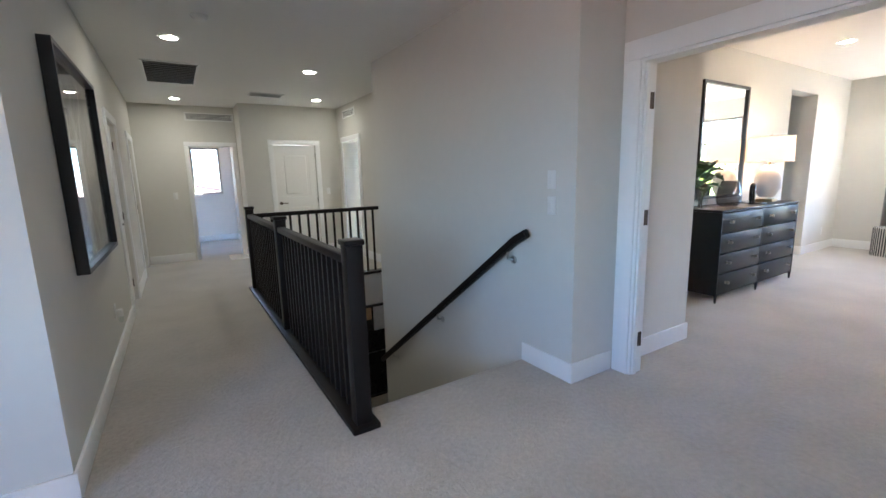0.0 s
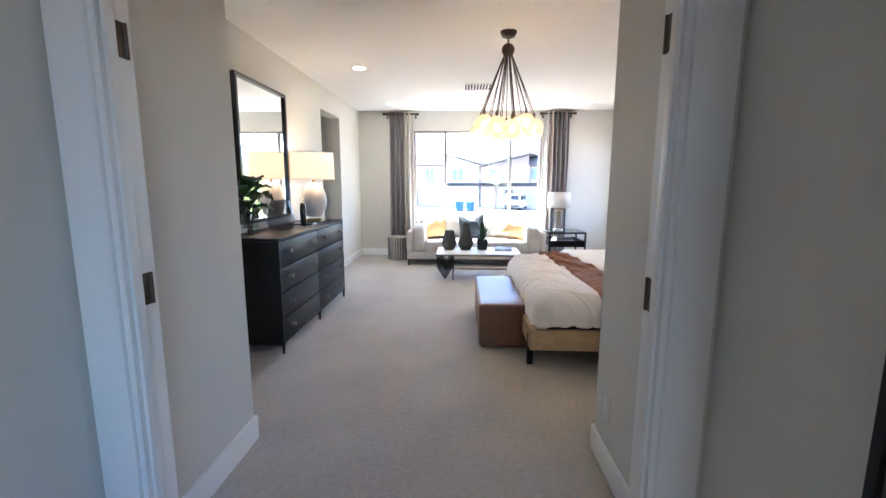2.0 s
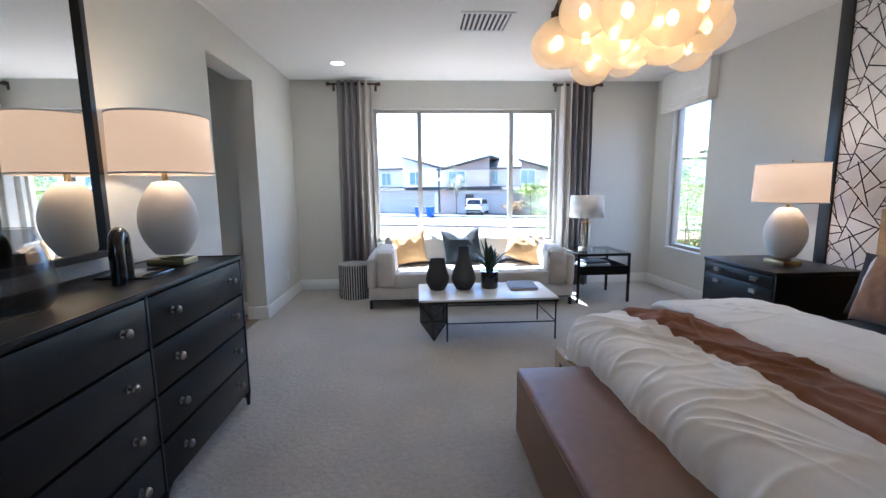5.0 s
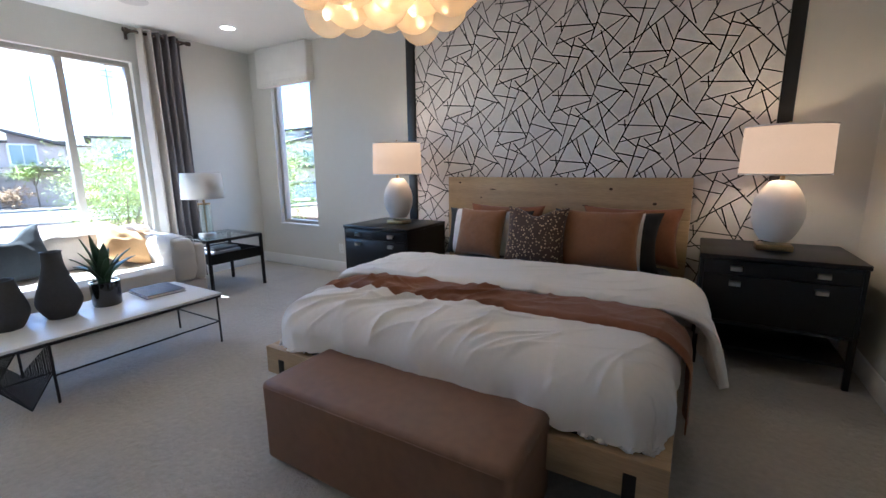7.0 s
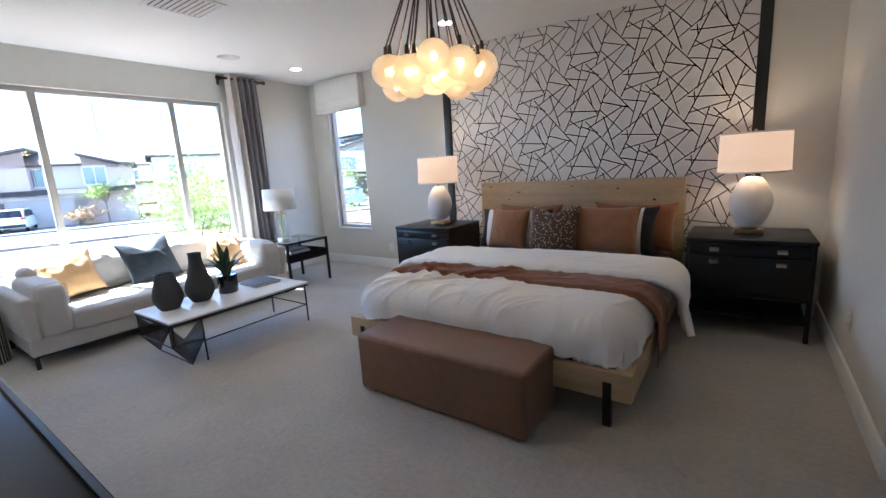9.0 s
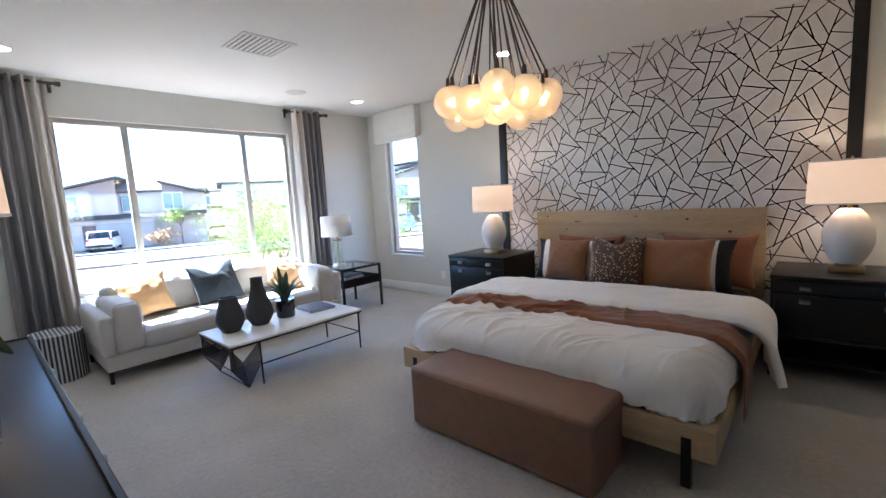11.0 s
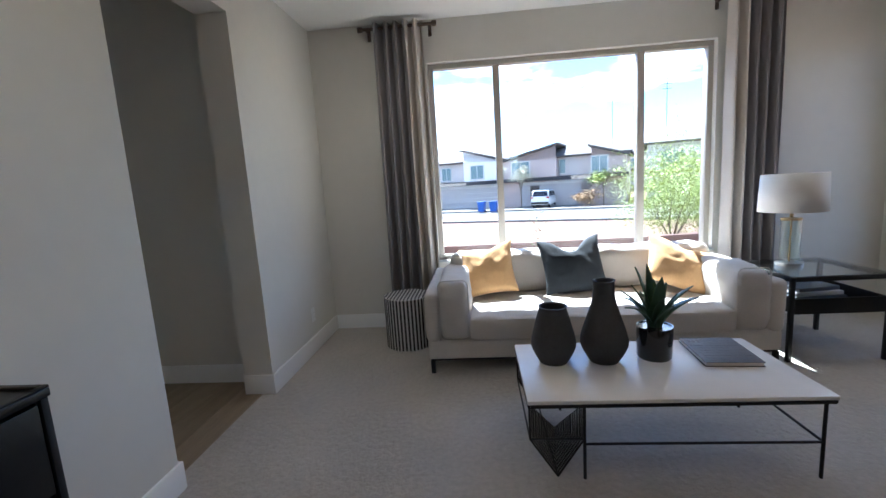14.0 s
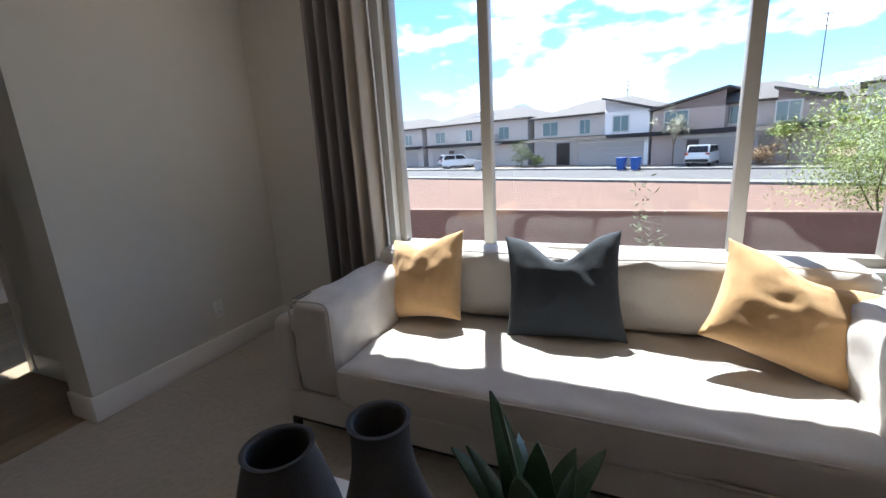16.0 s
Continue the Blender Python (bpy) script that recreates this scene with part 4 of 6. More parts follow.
for col, (xa, xb) in enumerate(((DX0 + 0.02, 5.250), (5.271, DX1 - 0.02))):
    for row in range(4):
        za, zb = 0.094 + row * 0.2115, 0.094 + row * 0.2115 + 0.199
        bm = bmesh.new()
        rbox(bm, xa, DY0 + 0.002, za, xb, DY0 + 0.3, zb, r=0.003)
        d = part("drawer", bm, BLACKW, dr)
        for f in (0.17, 0.83):
            bm = bmesh.new()
            kx, kz = xa + f * (xb - xa), (za + zb) / 2 + 0.01
            rod(bm, (kx, DY0 + 0.002, kz), (kx, DY0 - 0.022, kz), 0.007, 8)
            rod(bm, (kx, DY0 + 0.003, kz), (kx, DY0 - 0.004, kz), 0.016, 12)
            ball(bm, (kx, DY0 - 0.028, kz), 0.019, 12, 8, (1, 0.7, 1))
            part("knob", bm, KNOBM, d, "small round dark nickel knob")
for x in (DX0 + 0.014, 5.260, DX1 - 0.014):
    for y in (DY0 + 0.014, DY1 - 0.014):
        bm = bmesh.new()
        rod(bm, (x, y, 0), (x, y, 0.08), 0.010, 8, 0.016)
        for s in (-1, 1):
            xx = x + s * 0.075
            if DX0 < xx < DX1:
                f = bm.faces.new([bm.verts.new(p) for p in ((x, y, 0.085), (xx, y, 0.085), (x + s * 0.035, y, 0.062), (x + s * 0.014, y, 0.008), (x, y, 0.008))])
                bmesh.ops.solidify(bm, geom=[f], thickness=0.008)
        part("leg", bm, BLACKM, dr)

# ---- mirror over the dresser ----
mi = thing("wall_mirror", "rectangular mirror in a thin black frame above the dresser", "mirror")
MX0, MX1, MZ0, MZ1 = 4.735, 5.785, 1.03, 2.335
bm = bmesh.new()
ring(bm, MX0, MZ0, MX1, MZ1, 0.032, YN - 0.052, YN - 0.002)
part("frame", bm, DARKFRAME, mi)
bm = bmesh.new()
box(bm, MX0 + 0.032, YN - 0.03, MZ0 + 0.032, MX1 - 0.032, YN - 0.022, MZ1 - 0.032)
part("glass", bm, MIRROR, mi, "silvered mirror glass with bevelled rim")

# ---- tall mirror in the hall ----
mi = thing("tall_mirror", "tall mirror in a wide pewter frame on the hall wall", "mirror")
TX0, TX1, TZ0, TZ1 = 0.85, 1.73, 0.60, 2.30
for nm, w0, w1, d, mt in (("outer_bead", 0.0, 0.018, 0.052, BLACKM), ("frame", 0.018, 0.095, 0.040, MIRFRAME), ("inner_bead", 0.095, 0.118, 0.050, BLACKM)):
    bm = bmesh.new()
    ring(bm, TX0 + w0, TZ0 + w0, TX1 - w0, TZ1 - w0, w1 - w0, VS + 0.002, VS + d)
    part(nm, bm, mt, mi)
bm = bmesh.new()
box(bm, TX0 + 0.118, VS + 0.012, TZ0 + 0.118, TX1 - 0.118, VS + 0.02, TZ1 - 0.118)
part("glass", bm, MIRROR, mi, "silvered mirror glass")

# ---- sofa ----
so = thing("sofa", "oatmeal fabric sofa with loose bolsters under the window", "sofa")
SX0, SX1, SY0, SY1 = 8.235, 9.19, -0.115, 2.25


def puffy(bm, x0, y0, z0, x1, y1, z1, r, seed, amp=0.012, cuts=7):
    """A padded block with slight swell and wrinkles."""
    rbox(bm, x0, y0, z0, x1, y1, z1, r=r, seg=3)
    bmesh.ops.subdivide_edges(bm, edges=[e for e in bm.edges if e.calc_length() > 0.14], cuts=cuts, use_grid_fill=True)
    bm.normal_update()
    c = Vector(((x0 + x1) / 2, (y0 + y1) / 2, (z0 + z1) / 2))
    for v in bm.verts:
        p = v.co - c
        sw = (1 - min(1, abs(p.x) / (x1 - x0) * 2) ** 2) * (1 - min(1, abs(p.y) / (y1 - y0) * 2) ** 2) + (1 - min(1, abs(p.z) / (z1 - z0) * 2) ** 2) * 0.4
        v.co += v.normal * (amp * sw + amp * 0.7 * noise.noise(v.co * 6 + Vector((seed, 0, 0))) + amp * 0.3 * noise.noise(v.co * 17 + Vector((seed, 0, 0)))
                           + 0.45 * amp * (1 - min(1, 4 * abs(noise.noise(Vector((v.co.x * 3 + v.co.y * 2 + seed, v.co.y * 5 - v.co.x * 2, v.co.z * 4)))))) ** 2)


def tube(bm, pts, r, seg=6):
    """One bent cord through the points."""
    pts = [Vector(p) for p in pts]
    rings = []
    for k, p in enumerate(pts):
        d = (pts[min(k + 1, len(pts) - 1)] - pts[max(k - 1, 0)]).normalized()
        a = d.orthogonal().normalized() if not rings else (axis - d * axis.dot(d)).normalized()
        axis, b = a, d.cross(a)
        rings.append([bm.verts.new(p + r * (math.cos(i * 2 * math.pi / seg) * a + math.sin(i * 2 * math.pi / seg) * b)) for i in range(seg)])
    for u, v in zip(rings, rings[1:]):
        for i in range(seg):
            bm.faces.new((u[i], u[(i + 1) % seg], v[(i + 1) % seg], v[i]))


bm = bmesh.new()
rbox(bm, SX0 + 0.01, SY0 + 0.01, 0.105, SX1, SY1 - 0.01, 0.245, r=0.02, seg=3)
part("base", bm, SOFAM, so)
for y0, y1 in ((SY0, SY0 + 0.10), (SY1 - 0.10, SY1)):
    bm = bmesh.new()
    puffy(bm, SX0, y0, 0.235, SX1, y1, 0.585, 0.035, y0, 0.006)
    part("arm", bm, SOFAM, so)
bm = bmesh.new()
puffy(bm, SX1 - 0.16, SY0 + 0.13, 0.255, SX1, SY1 - 0.13, 0.62, 0.04, 3, 0.006)
part("back", bm, SOFAM, so)
bm = bmesh.new()
puffy(bm, SX0 - 0.005, SY0 + 0.31, 0.243, SX1 - 0.16, SY1 - 0.31, 0.398, 0.03, 5, 0.020, 34)
part("seat_cushion", bm, SOFAM, so)
for y0, y1 in ((SY0 + 0.16, 1.05), (1.07, SY1 - 0.16)):
    bm = bmesh.new()
    puffy(bm, SX1 - 0.33, y0, 0.425, SX1 - 0.10, y1, 0.735, 0.06, y0 * 3, 0.018, 22)
    part("back_cushion", bm, SOFAM, so)
    bm = bmesh.new()
    ys = [y0 + 0.04 + k * (y1 - y0 - 0.08) / 24 for k in range(25)]
    tube(bm, [(SX1 - 0.315, y, 0.728 + 0.018 * (1 - (2 * (y - y0) / (y1 - y0) - 1) ** 2) + 0.006 * noise.noise((y * 5, y0, 1))) for y in ys], 0.0045)
    part("piping", bm, SOFAM, so)
for y0, y1 in ((SY0 + 0.105, SY0 + 0.305), (SY1 - 0.305, SY1 - 0.105)):
    bm = bmesh.new()
    puffy(bm, SX0 + 0.002, y0, 0.245, SX1 - 0.28, y1, 0.655, 0.045, y0 * 7, 0.024, 16)
    part("side_bolster", bm, SOFAM, so)
    for xw in (SX0 + 0.002, SX1 - 0.285):
        bm = bmesh.new()
        pts = []
        for cy, cz, a0 in ((y1 - 0.035, 0.63, 0), (y0 + 0.035, 0.63, 90), (y0 + 0.035, 0.285, 180), (y1 - 0.035, 0.285, 270)):
            pts += [(xw + 0.008, cy + 0.037 * math.cos(radians(a0 + k * 30)), cz + 0.040 * math.sin(radians(a0 + k * 30))) for k in range(4)]
        tube(bm, pts + pts[:1], 0.0045)
        part("piping", bm, SOFAM, so)
for a, b in (((SX0 - 0.006, SY0 + 0.33, 0.387), (SX0 - 0.006, SY1 - 0.33, 0.387)), ((SX0 - 0.006, SY0 + 0.33, 0.256), (SX0 - 0.006, SY1 - 0.33, 0.256))):
    bm = bmesh.new()
    rod(bm, a, b, 0.005, 8)
    part("piping", bm, SOFAM, so)
for b in ((SX0 + 0.02, SY0 + 0.03, SX0 + 0.05, SY1 - 0.03), (SX1 - 0.06, SY0 + 0.03, SX1 - 0.03, SY1 - 0.03)):
    bm = bmesh.new()
    box(bm, b[0], b[1], 0.095, b[2], b[3], 0.118)
    part("leg_rail", bm, BLACKM, so)
for x in (SX0 + 0.02, SX1 - 0.06):
    for y in (SY0 + 0.02, SY1 - 0.05):
        bm = bmesh.new()
        rbox(bm, x, y, 0, x + 0.03, y + 0.03, 0.096, r=0.002)
        part("leg", bm, BLACKM, so, "black steel leg")
cushion("throw_pillow", "ochre linen throw pillow on the sofa", (8.72, 1.775, 0.425), 0.46, 0.43, 0.17, GOLD, (-24, -11, -102), 8.1, peak=0.05, group="sofa pillows")
cushion("throw_pillow", "ochre linen throw pillow on the sofa", (8.62, 0.37, 0.445), 0.57, 0.40, 0.17, GOLD, (-36, 22, -88), 9.4, peak=0.05, group="sofa pillows")
cushion("throw_pillow", "slate linen throw pillow with a stitched band", (8.70, 1.10, 0.415), 0.50, 0.47, 0.18, SLATE, (-24, -4, -86), 10.3, peak=0.12, group="sofa pillows")

# ---- coffee table ----
ct = thing("coffee_table", "white marble coffee table on a thin black steel frame", "table")
CX0, CX1, CY0, CY1, CZ = 7.11, 7.755, 0.445, 1.675, 0.395
bm = bmesh.new()
rbox(bm, CX0, CY0, CZ - 0.018, CX1, CY1, CZ, r=0.003)
part("tabletop", bm, MARBLE, ct)
bm = bmesh.new()
for y in (CY0 + 0.006, CY1 - 0.006):
    bar(bm, (CX0 + 0.01, y, CZ - 0.028), (CX1 - 0.01, y, CZ - 0.028), 0.012, 0.018)
for x in (CX0 + 0.01, CX1 - 0.01):
    bar(bm, (x, CY0 + 0.013, CZ - 0.028), (x, CY1 - 0.013, CZ - 0.028), 0.018, 0.012)
part("frame", bm, BLACKM, ct)
for x in (CX0 + 0.05, CX1 - 0.02):
    for y in (CY0 + 0.012, 1.43):
        bm = bmesh.new()
        rod(bm, (x, y, 0), (x, y, CZ - 0.03), 0.0075, 10)
        part("leg", bm, BLACKM, ct)
for x in (CX0 + 0.05, CX1 - 0.02):
    bm = bmesh.new()
    rod(bm, (x, CY0 + 0.012, 0.165), (x, 1.43, 0.165), 0.006, 8)
    part("stretcher", bm, BLACKM, ct)
bm = bmesh.new()
rod(bm, (CX0 + 0.05, CY0 + 0.012, 0.165), (CX1 - 0.02, CY0 + 0.012, 0.165), 0.006, 8)
part("stretcher", bm, BLACKM, ct)
RACKM = material("perforated_steel", (0.035, 0.035, 0.037), 0.5, 0.5, vary=0.2, scale=60)
nt = RACKM.node_tree
hole, hr = nt.nodes.new("ShaderNodeTexVoronoi"), nt.nodes.new("ShaderNodeMath")
hole.inputs["Scale"].default_value, hole.inputs["Randomness"].default_value = 190, 0.0
hr.operation, hr.inputs[1].default_value = "GREATER_THAN", 0.36
nt.links.new(nt.nodes["Texture Coordinate"].outputs["Object"], hole.inputs["Vector"])
nt.links.new(hole.outputs["Distance"], hr.inputs[0])
nt.links.new(hr.outputs[0], nt.nodes["Principled BSDF"].inputs["Alpha"])
for xf, xc in ((CX0 + 0.05, CX0 + 0.12), (CX1 - 0.02, CX1 - 0.09)):
    a, b, e, g = Vector((xf, 1.665, CZ - 0.035)), Vector((xf, 1.665, 0.19)), Vector((xf, 1.43, CZ - 0.035)), Vector((xf, 1.43, 0.19))
    cn, ap = Vector((xc, 1.548, 0.205)), Vector((xf, 1.548, 0.012))
    for q in ((a, b, cn), (e, g, cn), (b, cn, ap), (g, cn, ap)):
        bm = bmesh.new()
        f = bm.faces.new([bm.verts.new(p) for p in q])
        bmesh.ops.solidify(bm, geom=[f], thickness=0.002)
        part("rack_panel", bm, RACKM, ct, "perforated black steel sling of the magazine rack")
    for q in ((a, b), (b, ap), (g, ap), (b, g)):
        bm = bmesh.new()
        rod(bm, *q, 0.0045, 8)
        part("rack_rod", bm, BLACKM, ct)
for y, z in ((1.665, 0.19), (1.548, 0.012)):
    bm = bmesh.new()
    rod(bm, (CX0 + 0.05, y, z), (CX1 - 0.02, y, z), 0.0045, 8)
    part("rack_rod", bm, BLACKM, ct)


def vase(name, label, at, prof, mat, category="vase", group=""):
    t = thing(name, label, category, at, group=group)
    bm = bmesh.new()
    inner = [(max(r - 0.008, 0.004), z) for r, z in reversed(prof) if z > 0.012]
    lathe(bm, prof + inner, seg=44)
    part("body", bm, mat, t)
    return t


def smooth_prof(pts, n=8):
    """Points on a soft curve through a few (radius, height) stops."""
    out = []
    for i in range(len(pts) - 1):
        p0, p1, p2, p3 = pts[max(i - 1, 0)], pts[i], pts[i + 1], pts[min(i + 2, len(pts) - 1)]
        for k in range(n):
            t = k / n
            out.append(tuple(0.5 * ((2 * p1[c]) + (-p0[c] + p2[c]) * t + (2 * p0[c] - 5 * p1[c] + 4 * p2[c] - p3[c]) * t * t + (-p0[c] + 3 * p1[c] - 3 * p2[c] + p3[c]) * t ** 3) for c in (0, 1)))
    return out + [pts[-1]]


vase("short_vase", "short charcoal stoneware vase on the coffee table", (7.52, 1.495, CZ), smooth_prof([(0.070, 0), (0.106, 0.07), (0.110, 0.12), (0.085, 0.22), (0.068, 0.28), (0.072, 0.292)]), CHAR, group="charcoal vases")
vase("tall_vase", "tall narrow-necked charcoal stoneware vase on the table", (7.515, 1.245, CZ), smooth_prof([(0.070, 0), (0.112, 0.08), (0.110, 0.14), (0.072, 0.26), (0.054, 0.33), (0.050, 0.40), (0.055, 0.415)]), CHAR, group="charcoal vases")
pl = vase("succulent", "spiky green succulent in a gloss black pot", (7.54, 0.99, CZ), [(0.076, 0), (0.082, 0.01), (0.086, 0.16), (0.085, 0.165)], GLOSSBLK, "plant")
bm = bmesh.new()
lathe(bm, [(0.001, 0.138), (0.077, 0.138)], seg=24, cap=False)
part("soil", bm, material("potting_soil", (0.03, 0.022, 0.016), 0.95, vary=0.3, bump=0.8, bump_scale=120), pl)
random.seed(9)
for k in range(17):
    ang, lean = k * 2.4 + random.uniform(-0.4, 0.4), 0.04 + 0.042 * k * random.uniform(0.7, 1.2)
    ln = (0.34 if k < 5 else 0.27) * random.uniform(0.72, 1.08)
    w = random.uniform(0.028, 0.036) if k < 6 else random.uniform(0.016, 0.026)
    bm = bmesh.new()

    def blade(u, v):
        s = v
        half = w * (math.sin(math.pi * min(1, 0.25 + 0.75 * s)) ** 0.7 if s < 0.999 else 0)
        a = lean * (0.5 + 1.1 * s)
        out_, up = 0.012 + ln * s * math.sin(a), ln * s * math.cos(a)
        c = (u - 0.5) * 2
        x, y = out_ - 0.012 * (1 - c * c) * (1 - s), c * half
        return Vector((x * math.cos(ang) - y * math.sin(ang), x * math.sin(ang) + y * math.cos(ang), 0.135 + up))
    sheet(bm, blade, 4, 10, 0.006)
    part("leaf", bm, ALOE, pl)
bk = thing("book", "grey cloth-bound book lying on the coffee table", "book", (7.555, 0.67, CZ), -4)
bm = bmesh.new()
rbox(bm, -0.155, -0.125, 0.003, 0.155, 0.125, 0.020, r=0.002)
part("pages", bm, LINEN, bk, "white page block")
BOOKM = material("grey_book_cloth", (0.10, 0.10, 0.115), 0.5, vary=0.15, scale=40, bump=0.4, bump_scale=120)
for z0, z1 in ((0, 0.0035), (0.0195, 0.023)):
    bm = bmesh.new()
    rbox(bm, -0.16, -0.13, z0, 0.16, 0.13, z1, r=0.001, seg=1)
    part("cover", bm, BOOKM, bk)
random.seed(6)
for i in range(9):
    y = -0.115
    while y < 0.10:
        w = random.choice((0.018, 0.03, 0.045))
        if not (i > 6 and y > 0.03):
            bm = bmesh.new()
            rbox(bm, -0.145 + i * 0.032, y, 0.0228, -0.118 + i * 0.032, min(y + w, 0.118), 0.0242, r=0.0006, seg=1)
            part("embossed_block", bm, BOOKM, bk)
        y += w + 0.004
for k in range(3):
    bm = bmesh.new()
    box(bm, 0.095, 0.05 + 0.022 * k, 0.0229, 0.125, 0.062 + 0.022 * k, 0.0236)
    part("title_bar", bm, BLACKM, bk)

# ---- end table ----
et = thing("end_table", "black steel end table with a glass top and drawer case", "table")
EX0, EX1, EY0, EY1, EZ = 8.29, 8.90, -0.80, -0.17, 0.587
for x in (EX0, EX1 - 0.028):
    for y in (EY0, EY1 - 0.028):
        bm = bmesh.new()
        rbox(bm, x, y, 0, x + 0.028, y + 0.028, EZ - 0.01, r=0.003)
        part("leg", bm, BLACKM, et)
bm = bmesh.new()
for b in ((EX0, EY0, EX1, EY0 + 0.03), (EX0, EY1 - 0.03, EX1, EY1), (EX0, EY0 + 0.03, EX0 + 0.03, EY1 - 0.03), (EX1 - 0.03, EY0 + 0.03, EX1, EY1 - 0.03)):
    rbox(bm, b[0], b[1], EZ - 0.035, b[2], b[3], EZ - 0.006, r=0.002)
part("top_frame", bm, BLACKM, et)
bm = bmesh.new()
box(bm, EX0 + 0.004, EY0 + 0.004, EZ - 0.006, EX1 - 0.004, EY1 - 0.004, EZ)
part("glass_top", bm, CLEAR, et, "clear glass top").visible_shadow = False
bm = bmesh.new()
rbox(bm, EX0 + 0.006, EY0 + 0.03, 0.33, EX1 - 0.006, EY1 - 0.03, 0.345, r=0.002)
for b in ((EX0 + 0.006, EY0 + 0.03, EX0 + 0.018, EY1 - 0.03), (EX1 - 0.018, EY0 + 0.03, EX1 - 0.006, EY1 - 0.03), (EX0 + 0.018, EY0 + 0.03, EX1 - 0.018, EY0 + 0.042), (EX0 + 0.018, EY1 - 0.042, EX1 - 0.018, EY1 - 0.03)):
    box(bm, b[0], b[1], 0.345, b[2], b[3], 0.435)
part("drawer_case", bm, BLACKW, et)
for k, (z, w, d, c) in enumerate(((0.345, 0.40, 0.29, (0.55, 0.55, 0.55)), (0.372, 0.36, 0.27, (0.06, 0.07, 0.09)), (0.400, 0.33, 0.25, (0.45, 0.45, 0.47)), (0.43, 0.30, 0.22, (0.12, 0.13, 0.15)))):
    b = thing("book", "hardback book stacked inside the glass-topped table", "book", (8.60, -0.48, z + 0.001), 3 * k, group="stacked books")
    bm = bmesh.new()
    rbox(bm, -d / 2, -w / 2, 0, d / 2, w / 2, 0.025, r=0.002)
    part("book_block", bm, material("book_%d" % k, c, 0.6, vary=0.1), b)

gl = thing("glass_lamp", "unlit lamp with a clear glass column and white drum shade", "lamp", (8.66, -0.40, EZ))
bm = bmesh.new()
lathe(bm, [(0.085, 0), (0.085, 0.022)], seg=32)
part("foot", bm, STEEL, gl)
bm = bmesh.new()
lathe(bm, [(0.062, 0.022), (0.062, 0.33), (0.055, 0.335), (0.055, 0.025)], seg=32, cap=False)
part("column", bm, CLEAR, gl, "clear glass cylinder")
bm = bmesh.new()
lathe(bm, [(0.064, 0.33), (0.064, 0.345), (0.012, 0.35), (0.010, 0.42)], seg=32)
rod(bm, (0, 0, 0.025), (0, 0, 0.335), 0.006, 8)
part("cap", bm, BRASS, gl, "brass cap and stem")
bm = bmesh.new()
lathe(bm, [(0.205, 0.395), (0.195, 0.66)], seg=48, cap=False)
part("shade", bm, SHADEOFF, gl, "white linen drum shade").modifiers.new("thick", "SOLIDIFY").thickness = 0.003

# ---- striped drum stool ----
ds = thing("drum_stool", "black and white striped bone-inlay drum stool", "stool", (8.86, 2.475, 0))
bm = bmesh.new()
lathe(bm, [(0.195, 0), (0.195, 0.425), (0.19, 0.43)], seg=48)
part("body", bm, material("ivory_inlay", (0.62, 0.60, 0.56), 0.45, vary=0.06), ds)
strip = None
EBONY = material("ebony_inlay", (0.02, 0.02, 0.022), 0.4, vary=0.2)
for k in range(40):
    if strip is None:
        bm = bmesh.new()
        box(bm, 0.190, -0.0078, 0.004, 0.197, 0.0078, 0.426)
        o = part("stripe", bm, EBONY, ds, "black inlay stripe")
        strip = o.data
    else:
        o = new("stripe", strip)
        o.parent = ds
    o.rotation_euler = (0, 0, k * 2 * math.pi / 40)
for k in range(-6, 7):
    bm = bmesh.new()
    y = k * 0.029
    hw = math.sqrt(0.188 ** 2 - y * y)
    box(bm, -hw, y - 0.007, 0.428, hw, y + 0.007, 0.4325)
    part("top_stripe", bm, EBONY, ds)


# ---- curtains and shade ----
def curtain(y0, y1, lined, label, seed):
    """A gathered grommet curtain; the edge at lined (0 or 1 of the width) is a pale lining, coloured as lit by the
    window.
    """
    t = thing("curtain", label, "curtain", group="window curtains")
    n = max(5, int((y1 - y0) / 0.055))

    def f(u, v):
        z = 0.012 + v * 2.69
        spread = 1 + 0.10 * (1 - v) * math.sin(seed)
        y = y0 + (y1 - y0) * (0.5 + (u - 0.5) * spread)
        amp = 0.045 + 0.012 * (1 - v)
        x = XE - 0.115 + amp * math.sin(u * math.pi * 2 * n / 1.35 + 0.25 * noise.noise((u * 3, v * 1.2, seed)) * 4 * (1 - v))
        return Vector((x, y + 0.008 * noise.noise((u * 6, v * 3, seed)), z))
    bm = bmesh.new()
    sheet(bm, lambda u, v: f(u * 0.66 if lined else 0.34 + u * 0.66, v), n * 10, 24, 0.003)
    part("cloth", bm, CURTAIN, t)
    bm = bmesh.new()
    sheet(bm, lambda u, v: f(0.66 + u * 0.34 if lined else u * 0.34, v), n * 6, 24, 0.003)
    part("lining", bm, LIT_LINING, t, "pale beige edge lining, coloured as if window-lit")
    r = thing("curtain_rod", "short black curtain rod with end caps above the window", "curtain rod", group="curtain rods")
    bm = bmesh.new()
    rod(bm, (XE - 0.115, y0 - 0.09, 2.665), (XE - 0.115, y1 + 0.09, 2.665), 0.014, 14)
    part("pole", bm, BRONZE, r)
    for y in (y0 - 0.1, y1 + 0.1):
        bm = bmesh.new()
        rod(bm, (XE - 0.115, y - 0.02, 2.665), (XE - 0.115, y + 0.02, 2.665), 0.023, 16)
        part("finial", bm, BRONZE, r)
        bm = bmesh.new()
        yy = y + (0.05 if y < y0 else -0.05)
